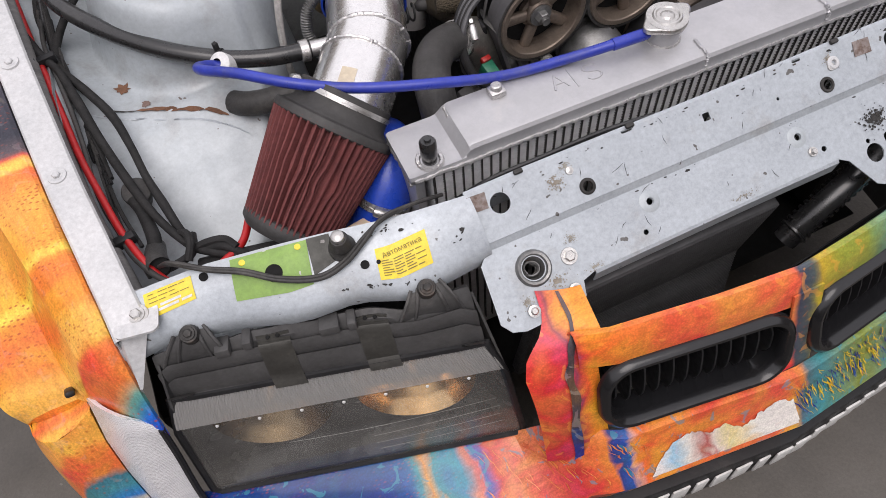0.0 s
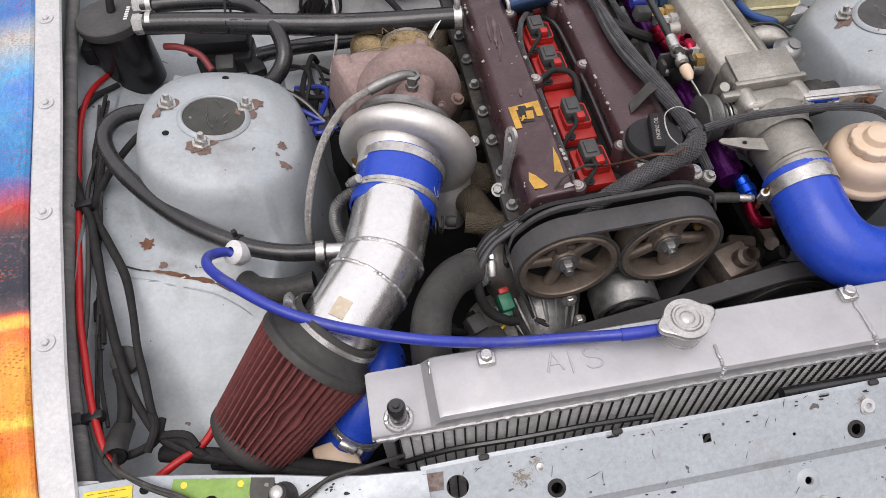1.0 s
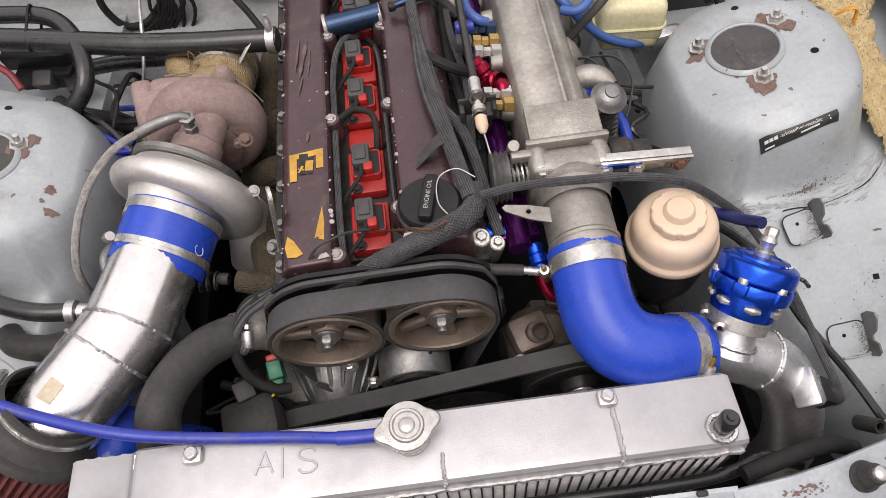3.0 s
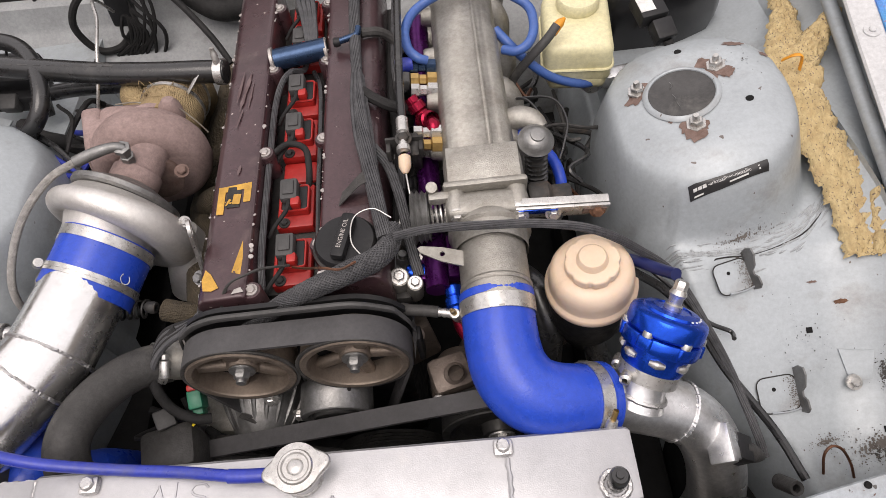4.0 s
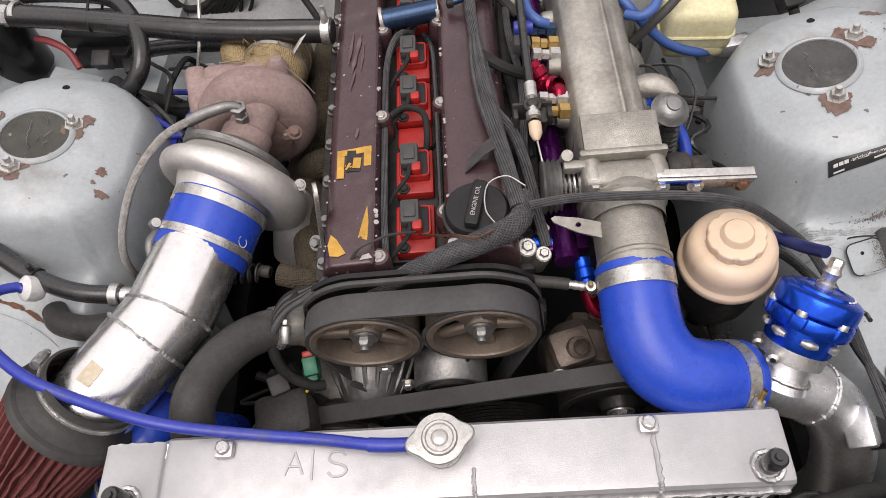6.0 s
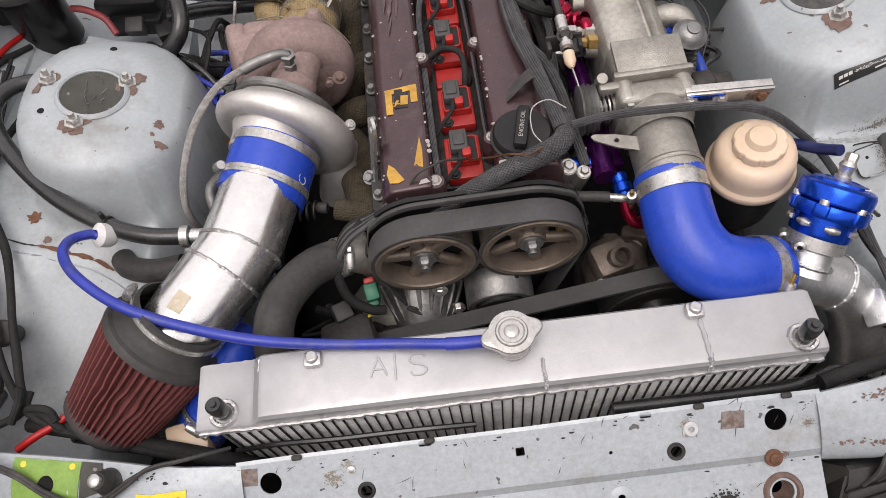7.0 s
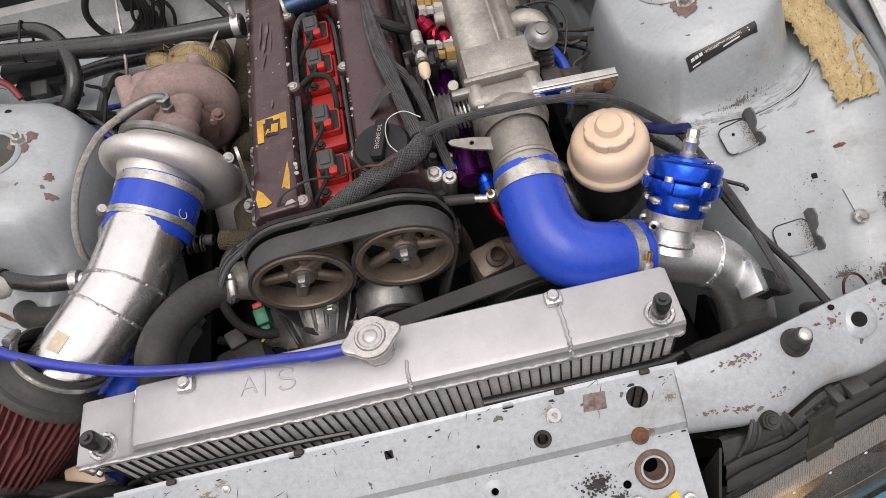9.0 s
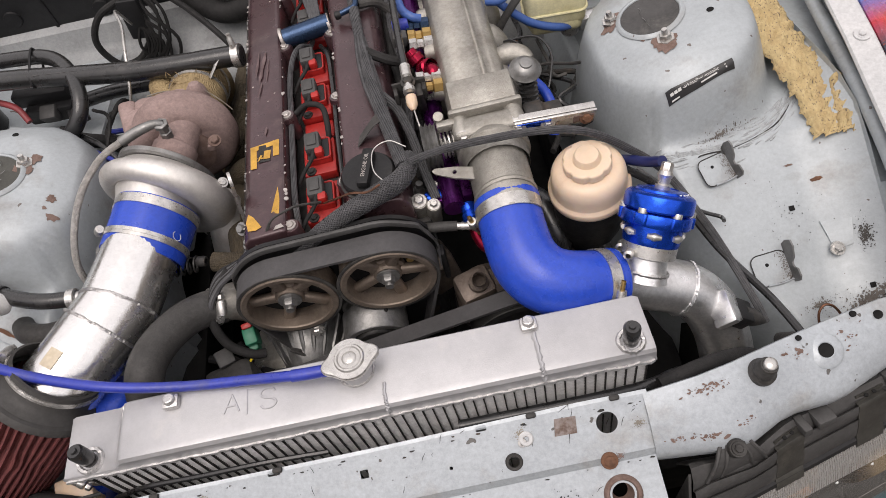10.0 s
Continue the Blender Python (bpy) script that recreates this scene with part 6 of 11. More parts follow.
# ---- intake side: filter, pipe, coupler ----
flt = thing("air_filter", (-0.45, 0.03, 0.60), "conical red cotton air filter with grey rubber ends", "air filter")
fa, fb = V(-0.3960, 0.0720, 0.7315), V(-0.4865, 0.0165, 0.6600)
fd = (fb - fa).normalized()
L = (fb - fa).length
m = basis(fd)
bm = bmesh.new()
rings = []
NP = 96
for i in range(13):
    u = i / 12
    R = 0.0690 + (0.0530 - 0.0690) * u
    ring = []
    for k in range(NP * 2):
        a = math.pi * k / NP + 0.007 * math.sin(6 * u + k * 0.11) + 0.052 * math.exp(-((u - 0.42 - 0.05 * math.sin(k * 0.07)) / 0.09) ** 2) * math.sin(k * 0.29) * max(0.0, math.sin(k * 0.045 + 0.6))
        rr = R + (0.0034 if (k // 2) % 2 else -0.0048)
        ring.append(bm.verts.new(fa + m @ V(rr * math.cos(a), rr * math.sin(a), L * u)))
    rings.append(ring)
grid_faces(bm, rings)
bmesh.ops.recalc_face_normals(bm, faces=bm.faces)
part("pleats", bm, FILTER_RED, flt, "pleated dark red cotton", 30)
part("top_ring", lathe([(0.055, -0.010), (0.062, -0.009), (0.0705, -0.006), (0.0725, -0.002), (0.0725, 0.003), (0.0690, 0.005)], fa, fd, 48), FILTER_RUBBER, flt, "grey rubber top ring")
part("boot", lathe([(0.0510, -0.040), (0.0545, -0.039), (0.0550, -0.022), (0.0560, -0.016), (0.0600, -0.012), (0.0660, -0.008)], fa, fd, 48), FILTER_RUBBER, flt, "rubber boot on the pipe")
part("end_cap", lathe([(0.0525, L - 0.007), (0.0555, L - 0.005), (0.0568, L), (0.0560, L + 0.007), (0.050, L + 0.014), (0, L + 0.012)], fa, fd, 48), FILTER_RUBBER, flt, "grey rubber end cap")
clamp("hose_clamp", fa - fd * 0.030, fd, 0.0548, 0.006, (-1, 0.3, 0.5))

R4 = 0.0505
pipe_pts = [(-0.272, 0.300, 0.742), (-0.290, 0.250, 0.740), (-0.3115, 0.176, 0.734), (-0.3345, 0.146, 0.7325), (-0.372, 0.092, 0.727), (-0.393, 0.066, 0.724)]
ip = thing("intake_pipe", (-0.33, 0.16, 0.66), "mitred aluminium intake pipe with weld seams", "pipe")
part("pipe", tube([V(pipe_pts[0]), V(pipe_pts[2]), V(pipe_pts[3]) + V(0.002, 0, 0), V(pipe_pts[5])], R4, 40, 1), PIPE_ALU, ip, "polished aluminium tube", 60)
for p, d in ((pipe_pts[2], V(pipe_pts[3]) - V(pipe_pts[0])), (V(pipe_pts[3]) + V(0.002, 0, 0), V(pipe_pts[5]) - V(pipe_pts[2]))):
    part("weld_bead", bead(p, d, R4 + 0.0004, 0.0022, 150), WELD, ip, "rippled weld seam")
tq0, tqd = V(pipe_pts[4]), (V(pipe_pts[5]) - V(pipe_pts[3])).normalized()
tqs = tqd.cross(V(0, 0, 1)).normalized()
part("tape_patch", strip_surface([[tq0 + tqd * (-0.022 + 0.024 * w_) + (R4 + 0.0008) * (math.cos(g_) * -tqs + math.sin(g_) * tqs.cross(tqd)) for g_ in np.linspace(1.25, 1.6, 6)] for w_ in (0, 0.5, 1)], 0.0006), TAPE, ip, "scrap of yellowed tape")
part("barb", tube([(-0.352, 0.208, 0.728), (-0.368, 0.211, 0.727), (-0.392, 0.213, 0.729)], 0.010, 14, 3), WELD, ip, "welded hose barb")

td = (V(-0.291, 0.245, 0.730) - V(-0.262, 0.322, 0.747)).normalized()
cp0 = V(-0.261, 0.326, 0.748)
coup = thing("silicone_coupler", (-0.275, 0.285, 0.68), "bright blue silicone coupler between turbo and pipe", "hose coupler")
part("sleeve", lathe([(0.0535, 0.005), (0.0562, 0.0055), (0.0562, 0.082), (0.0535, 0.0825)], cp0, td, 48), SILICONE, coup)
part("printed_mark", join(lathe([(0.006, 0), (0.0072, 0.0003), (0.0072, 0)], cp0 + td * 0.062 + V(0.054, -0.012, 0.018), V(0.95, -0.15, 0.3), 20)), INK_WHITE, coup)
clamp("hose_clamp", cp0 + td * 0.014, td, 0.0563, 0.013, (-1, 0.1, -0.2), True, "wide stainless clamp band")
clamp("hose_clamp", cp0 + td * 0.062, td, 0.0563, 0.010, (-0.8, 0.2, 0.75))

# ---- turbocharger ----
tb = thing("turbocharger", (-0.245, 0.41, 0.62), "large turbocharger with pale compressor and browned turbine", "turbocharger")
tc0 = V(-0.2545, 0.366, 0.7530)
mt_ = basis(td)
rings = []
bm = bmesh.new()
for a in (2 * math.pi * i / 72 for i in range(72)):
    rv = 0.0205 + 0.0058 * math.cos(a + 0.85)
    cr = 0.0545 + rv
    prof = [(0.050, 0.066), (0.0535, 0.066), (0.0540, 0.048), (0.0550, 0.042), (0.0565, 0.038)]
    prof += [(cr + rv * math.cos(b_), 0.018 + rv * math.sin(b_)) for b_ in (radians(132 - 19.5 * j) for j in range(12))]
    prof += [(cr - 0.006, -0.008), (0.055, -0.012), (0.03, -0.022)]
    rings.append([bm.verts.new(tc0 + mt_ @ V(r_ * math.cos(a), r_ * math.sin(a), h_)) for r_, h_ in prof])
grid_faces(bm, rings, False, True)
bmesh.ops.recalc_face_normals(bm, faces=bm.faces)
part("compressor_housing", bm, COMP, tb, "pale sandblasted compressor cover", 60)
part("volute_outlet", tube([tc0 + V(0.056, -0.016, -0.052), tc0 + V(0.062, -0.020, -0.075), tc0 + V(0.056, -0.03, -0.10), tc0 + V(0.045, -0.04, -0.14)], [0.029, 0.030, 0.030, 0.029], 24, 5), COMP, tb)
part("casting_boss", lathe([(0, 0.004), (0.0042, 0.004), (0.005, 0.002), (0.0055, -0.004)], tc0 + mt_ @ V(0.075, -0.050, 0.036), td, 14), COMP, tb)
part("back_plate", lathe([(0.02, -0.010), (0.066, -0.010), (0.069, -0.013), (0.069, -0.019), (0.03, -0.036)], tc0, td, 56), STEEL_GREY, tb, "grey compressor back plate")
part("centre_housing", lathe([(0.03, 0), (0.032, 0.004), (0.032, 0.02), (0.028, 0.024), (0.028, 0.06), (0.034, 0.068)], tc0 - td * 0.034, -td, 32), RUSTY, tb, "dark bearing housing")
tt = V(-0.232, 0.476, 0.734)
ta = V(0.10, -1, 0.06).normalized()
mt2 = basis(ta)
bm = bmesh.new()
rings = []
for a in (2 * math.pi * i / 64 for i in range(64)):
    # the scroll swells towards its inlet
    g_ = 0.5 + 0.5 * math.cos(a - 2.3)
    rv, cr = 0.0235 + 0.008 * g_, 0.050 + 0.004 * g_
    prof = [(0.030, 0.040), (0.034, 0.043), (0.040, 0.040)]
    prof += [(cr + rv * math.cos(b_), 0.012 + 1.1 * rv * math.sin(b_)) for b_ in (radians(100 - 22 * q) for q in range(10))]
    prof += [(0.050, -0.020), (0.046, -0.034), (0.044, -0.044), (0.0, -0.044)]
    rings.append([bm.verts.new(tt + mt2 @ V((r_ + 0.0009 * noise.noise(V(3 * math.cos(a), 3 * math.sin(a), 40 * h_))) * math.cos(a), r_ * math.sin(a), h_)) for r_, h_ in prof])
grid_faces(bm, rings, False, True)
bmesh.ops.recalc_face_normals(bm, faces=bm.faces)
part("turbine_housing", bm, RUSTY, tb, "heat-browned iron turbine housing", 60)
part("bearing_flange", lathe([(0.0, 0.040), (0.036, 0.041), (0.038, 0.044), (0.038, 0.050), (0.030, 0.052), (0.0, 0.052)], tt, ta, 36), RUST_PATCH, tb, "dark flange round the bearing housing")
part("turbine_inlet", join(box((-0.292, 0.496, 0.730), (0.086, 0.080, 0.080), (6, 10, 16), 0.026, 5), box((-0.322, 0.500, 0.728), (0.030, 0.094, 0.086), (6, 12, 16), 0.010, 3), box((-0.282, 0.532, 0.744), (0.078, 0.044, 0.050), (0, 6, 4), 0.020, 5), lathe([(0, 0.022), (0.008, 0.020), (0.014, 0.012), (0.017, 0.0), (0.019, -0.02)], (-0.206, 0.520, 0.768), (0.1, 0.2, 1), 24)), RUSTY, tb, "scaled iron inlet block")
part("gasket_edge", tube([(-0.292, 0.548, 0.7665), (-0.262, 0.544, 0.7705), (-0.236, 0.534, 0.772), (-0.212, 0.526, 0.778), (-0.192, 0.518, 0.774), (-0.172, 0.506, 0.758), (-0.160, 0.498, 0.742)], 0.0010, 6, 5), STAINED, tb, "pale edge of the gasket")
for a in (1.1, 2.3, 0.1):
    p = tt + mt2 @ V(0.034 * math.cos(a), 0.034 * math.sin(a), 0.050)
    part("bolt", hexbolt(p, ta, 0.006, 0.006), RUSTY, tb)
part("vband", lathe([(0.044, -0.006), (0.049, -0.005), (0.051, 0), (0.049, 0.005), (0.044, 0.006)], tt - ta * 0.046, ta, 40), RUSTY, tb)
part("oil_fitting", join(lathe([(0.006, -0.014), (0.009, -0.012), (0.009, -0.004), (0.007, -0.003), (0.007, 0.006), (0.0105, 0.007), (0.0105, 0.013), (0.006, 0.014)], (-0.232, 0.412, 0.807), (0.1, -0.1, 1), 6), lathe([(0.008, -0.045), (0.008, -0.03), (0.007, -0.028), (0.007, 0.0)], (-0.232, 0.412, 0.797), (0.1, -0.1, 1), 16)), STEEL_GREY, tb, "oil feed fitting")
for k, p in enumerate(((-0.172, 0.404, 0.772),)):
    part("bolt", hexbolt(p, (0.25, -0.35, 1), 0.0065, 0.007), RUST_PATCH, tb)
part("bolt", hexbolt((-0.163, 0.330, 0.760), (0.5, -0.5, 0.7), 0.005, 0.004), STEEL, tb)

dp = thing("downpipe", (-0.25, 0.66, 0.5), "exhaust downpipe bound in frayed tan heat wrap", "exhaust pipe")
dpts = [(-0.226, 0.522, 0.736), (-0.222, 0.556, 0.737), (-0.220, 0.590, 0.730), (-0.224, 0.618, 0.706), (-0.235, 0.634, 0.66), (-0.25, 0.64, 0.56), (-0.25, 0.64, 0.45)]
part("wrapped_pipe", tube(dpts, 0.042, 28, 6), WRAP, dp)
sp = spline(dpts, 8)
for i in range(3, 34, 3):
    d = (sp[i + 1] - sp[i - 1]).normalized() + V(0.12, 0, 0.05)
    part("wrap_turn", lathe([(0.0415, -0.010), (0.0438, -0.009), (0.0448, 0.006), (0.0415, 0.012)], sp[i], d, 30), WRAP, dp, "overlapping turn of wrap")
for i in (9, 15):
    part("tie", lathe([(0.0440, -0.003), (0.0462, -0.003), (0.0462, 0.003), (0.0440, 0.003)], sp[i], sp[i + 1] - sp[i - 1], 36), STEEL, dp, "steel zip tie")
part("wrapped_branch", tube([(-0.262, 0.560, 0.735), (-0.276, 0.580, 0.742), (-0.284, 0.602, 0.734), (-0.286, 0.62, 0.70), (-0.285, 0.63, 0.62)], [0.020, 0.023, 0.024, 0.024, 0.024], 20, 6), WRAP, dp, "second pipe bound in wrap")
part("tie_tail", box((-0.176, 0.562, 0.778), (0.036, 0.006, 0.0015), (0, -35, 40), 0.0005), STEEL, dp, "bright cut tie end")
fr = []
for i in range(14):
    p = V(-0.225 + rnd.uniform(-0.03, 0.03), 0.556 + rnd.uniform(-0.012, 0.012), 0.778)
    fr.append(tube([p, p + V(rnd.uniform(-0.008, 0.008), rnd.uniform(-0.008, 0.008), rnd.uniform(0.002, 0.006)), p + V(rnd.uniform(-0.014, 0.014), rnd.uniform(-0.012, 0.012), rnd.uniform(-0.004, 0.006))], 0.0005, 4, 2))
tagged(part("frayed_threads", join(*fr), WRAP, dp, "loose frayed glass threads"), kind="stuff")

mf = thing("exhaust_manifold", (-0.17, 0.45, 0.55), "wrapped exhaust manifold runners beside the head", "exhaust manifold")
for i, y in enumerate((0.25, 0.34, 0.43, 0.52, 0.61, 0.69)):
    part("runner", tube([(-0.118, y, 0.668), (-0.155, y, 0.672), (-0.178, y * 0.6 + 0.18, 0.655), (-0.195, y * 0.25 + 0.345, 0.625), (-0.215, 0.47, 0.60)], 0.023, 18, 5), WRAP_DARK, mf, "runner in dark heat wrap")
    part("flange", box((-0.118, y, 0.668), (0.012, 0.07, 0.05), (0, 0, 0), 0.003), RUST_PATCH, mf)
wg = thing("wastegate_hose", (-0.19, 0.235, 0.66), "wrapped front pipe with brass end beside the coupler", "pipe")
part("wrapped_pipe", tube([(-0.135, 0.225, 0.70), (-0.165, 0.228, 0.706), (-0.195, 0.236, 0.708)], 0.014, 18, 4), WRAP_DARK, wg)
part("brass_end", lathe([(0.004, 0), (0.007, 0), (0.008, 0.005), (0.007, 0.012), (0.004, 0.015)], (-0.207, 0.240, 0.708), (-1, 0.2, 0.05), 16), GRIME, wg)
part("spring", tube([(-0.222 - 0.0012 * i, 0.245 + 0.011 * math.cos(i * 0.8), 0.700 + 0.011 * math.sin(i * 0.8)) for i in range(40)], 0.0017, 6, 2), BLACK_STEEL, wg)

ol = thing("oil_feed_line", (-0.33, 0.36, 0.68), "steel braided oil line looping over the turbo", "hose")
part("line", tube([(-0.250, 0.411, 0.820), (-0.280, 0.404, 0.815), (-0.326, 0.388, 0.803), (-0.361, 0.352, 0.783), (-0.385, 0.313, 0.752), (-0.400, 0.283, 0.712), (-0.405, 0.276, 0.66), (-0.40, 0.29, 0.58)], 0.0050, 14, 6), STEEL_BRAID, ol)
part("line_end", tube([(-0.226, 0.411, 0.812), (-0.238, 0.412, 0.820), (-0.262, 0.408, 0.819), (-0.292, 0.402, 0.812)], [0.0055, 0.0065, 0.0075, 0.0078], 12, 4), STEEL_GREY, ol, "crimped end fitting")

# engine lifting eye
le = thing("lifting_eye", (-0.142, 0.255, 0.72), "flat steel engine lifting eye bolted to the head", "lifting eye")
eo_, ex_ = V(-0.141, 0.262, 0.728), V(0.012, 0.022, 0.100).normalized()
Me = plane_matrix(eo_, V(0.25, -0.9, 0.1), ex_)
part("strap", sheet([(-0.008, 0), (0.008, 0), (0.0085, 0.05), (0.011, 0.072)] + [(0.0125 * math.cos(a), 0.086 + 0.014 * math.sin(a)) for a in np.linspace(-0.2, math.pi + 0.2, 11)] + [(-0.011, 0.072), (-0.0085, 0.05)], 0.004, [circle2(0, 0.086, 0.0062, 14)], Me), STEEL, le)
part("bolt", hexbolt(eo_ + V(-0.004, 0.0, 0.004), (-0.3, -0.5, 0.8), 0.0065, 0.008), STEEL_GREY, le)
fx = thing("flexible_pipe", (-0.35, 0.27, 0.66), "corrugated steel flexible pipe beside the coupler", "pipe")
fpts = spline([(-0.318, 0.300, 0.730), (-0.338, 0.297, 0.733), (-0.358, 0.290, 0.722), (-0.366, 0.282, 0.698), (-0.362, 0.272, 0.672), (-0.350, 0.262, 0.650)], 16)
part("corrugated_run", tube(fpts, [0.0085 if i % 2 else 0.0062 for i in range(len(fpts))], 14, 1), STEEL_GREY, fx)

# ---- engine block, covers, coils ----
eng = thing("engine", (0, 0.45, 0.24), "grimy straight-six engine block and head", "engine")
part("block", box((-0.015, 0.475, 0.47), (0.21, 0.54, 0.42), (0, 0, 0), 0.012), GRIME, eng)
part("head", box((-0.018, 0.48, 0.70), (0.222, 0.545, 0.07), (0, 0, 0), 0.006), GRIME, eng)
part("valley", box((-0.022, 0.485, 0.736), (0.074, 0.53, 0.012), (0, 0, 0), 0.002), BLACK_STEEL, eng)
for i in range(9):
    part("head_stud", hexbolt((-0.1335, 0.23 + 0.06 * i, 0.735), (-0.2, 0, 1), 0.006, 0.008), STEEL_GREY, eng)
part("head_ledge", box((-0.134, 0.48, 0.722), (0.022, 0.54, 0.018), (0, 0, 0), 0.004), GRIME, eng)
part("head_ledge", box((0.103, 0.48, 0.712), (0.022, 0.54, 0.02), (0, 0, 0), 0.004), GRIME, eng)

Mx = Matrix(((1, 0, 0, 0), (0, 0, 1, 0), (0, 1, 0, 0), (0, 0, 0, 1)))
vl = thing("valve_cover", (-0.09, 0.48, 0.72), "plum-brown painted valve cover with chipped ochre marks", "valve cover", "valve covers")
pl_ = [(-0.1285, 0.715), (-0.1275, 0.760), (-0.1225, 0.777), (-0.1135, 0.785), (-0.0685, 0.788), (-0.0640, 0.785), (-0.0620, 0.774), (-0.0615, 0.735), (-0.0655, 0.715)]
part("cover_shell", prism(pl_, 0.566, Matrix.Translation((0, 0.195, 0)) @ Mx, 0.004, 3), COVER, vl, "", 30)
vr = thing("valve_cover", (0.055, 0.48, 0.72), "plum-brown painted valve cover carrying the oil cap", "valve cover", "valve covers")
pr_ = [(0.0155, 0.715), (0.0145, 0.775), (0.0165, 0.786), (0.0225, 0.791), (0.078, 0.789), (0.0885, 0.784), (0.0945, 0.770), (0.097, 0.735), (0.0965, 0.715)]
part("cover_shell", prism(pr_, 0.556, Matrix.Translation((0, 0.203, 0)) @ Mx, 0.004, 3), COVER, vr, "", 30)
for cov, x, ys, s in ((vl, -0.060, (0.206, 0.41, 0.566, 0.70), 1), (vr, 0.0155, (0.26, 0.425, 0.574, 0.70), -1)):
    for y in ys:
        part("bolt_ear", lathe([(0.0, 0.0), (0.0105, 0.0), (0.012, -0.003), (0.0125, -0.04)], (x, y, 0.782), (0, 0, 1), 18), COVER, cov)
        part("bolt", join(hexbolt((x, y, 0.7825), (0, 0, 1), 0.0052, 0.004)), BARE, cov)
# worn bright edges along the covers
rs = random.Random(11)
for cov, x, z, y0, y1 in ((vl, -0.0633, 0.7857, 0.21, 0.75), (vl, -0.1215, 0.7790, 0.21, 0.75), (vr, 0.0185, 0.7888, 0.22, 0.75)):
    chips = []
    for i in range(30):
        y = rs.uniform(y0, y1)
        w = min(0.0034, abs(rs.gauss(0, 0.0013)) + 0.0003)
        chips.append(lathe([(0, 0.0004), (w, 0.0003), (w * 1.1, -0.0006)], (x + rs.uniform(-0.001, 0.001), y, z), (rs.uniform(-0.4, 0.4), rs.uniform(-0.2, 0.2), 1), 7))
    tagged(part("paint_chip", join(*chips), BARE, cov, "bare metal paint chips"), kind="stuff")
for x, y, w, h in ((-0.073, 0.203, 0.014, 0.008), (0.026, 0.212, 0.022, 0.012)):
    part("bare_corner", sheet([(-w / 2, -h / 2), (w / 2, -h / 2 + 0.002), (w / 2 - 0.004, h / 2), (-w / 2 + 0.003, h / 2 - 0.002)], 0.0008, (), pose(x, y, 0.7893 if x < 0 else 0.7915)), BARE, vl if x < 0 else vr, "flaked bare corner")
# ochre marks: a square spiral and two torn wedges
def strokes(pts, w):
    b = bmesh.new()
    for (x0, y0), (x1, y1) in zip(pts, pts[1:]):
        d = V(x1 - x0, y1 - y0, 0).normalized()
        n_ = V(-d.y, d.x, 0) * w / 2
        a, c = V(x0, y0, 0) - d * w / 2, V(x1, y1, 0) + d * w / 2
        b.faces.new([b.verts.new(q) for q in (a - n_, c - n_, c + n_, a + n_)])
    return b
mk = join(strokes([(-0.1068, 0.318), (-0.1072, 0.351), (-0.0745, 0.354), (-0.0745, 0.333)], 0.0088), strokes([(-0.0875, 0.331), (-0.0870, 0.337)], 0.0095), strokes([(-0.0995, 0.327), (-0.096, 0.333)], 0.0035), strokes([(-0.1000, 0.332), (-0.0945, 0.329)], 0.0028))
inner = strokes([(-0.0915, 0.331), (-0.0910, 0.345)], 0.0175)
for v in inner.verts:
    v.co.z = 0.7878 + 0.018 * min(0.0, v.co.x + 0.09)
part("inner_mark", inner, GRIME, vl, "dark field inside the ochre mark")
for v in mk.verts:
    v.co.z = 0.7885 if v.co.x > -0.1 else 0.7868
    v.co.z += 0.0006 * (v.co.x + 0.09)
part("ochre_mark", mk, YELLOW_MARK, vl, "ochre painted square spiral mark")
for tri_ in (((-0.114, 0.236), (-0.107, 0.229), (-0.096, 0.210), (-0.104, 0.2065), (-0.114, 0.208), (-0.117, 0.222)), ((-0.0735, 0.272), (-0.0715, 0.250), (-0.0725, 0.225), (-0.083, 0.229), (-0.079, 0.248))):
    b = bmesh.new()
    b.faces.new([b.verts.new((x, y, 0.7868 + 0.025 * (x + 0.113))) for x, y in tri_])
    part("ochre_mark", b, YELLOW_MARK, vl, "torn ochre wedge")
for hx, hy, hw, hl_, ha in ((-0.101, 0.530, 0.0050, 0.060, -5), (-0.093, 0.520, 0.0075, 0.075, -8), (-0.085, 0.512, 0.0040, 0.050, -4), (-0.097, 0.470, 0.0035, 0.035, -10), (-0.0885, 0.380, 0.0050, 0.016, -8)):
    rq_ = random.Random(int(1000 * hy))
    b = bmesh.new()
    m_ = pose(hx, hy, 0.7885 + 0.03 * min(0, hx + 0.09), 0, -2, ha)
    sl_ = [(k / 9 - 0.5) * hl_ for k in range(10)]
    wd_ = [hw * math.sin(math.pi * (k + 0.3) / 9.6) ** 0.5 * rq_.uniform(0.35, 1.0) for k in range(10)]
    lo_ = [b.verts.new(m_ @ V(-w_ / 2, q_, 0)) for q_, w_ in zip(sl_, wd_)]
    hi_ = [b.verts.new(m_ @ V(w_ / 2, q_, 0)) for q_, w_ in zip(sl_, wd_)]
    for k in range(9):
        b.faces.new((lo_[k], hi_[k], hi_[k + 1], lo_[k + 1]))
    part("rub_mark", b, COVER_PALE, vl, "pale rubbed streak in the paint")

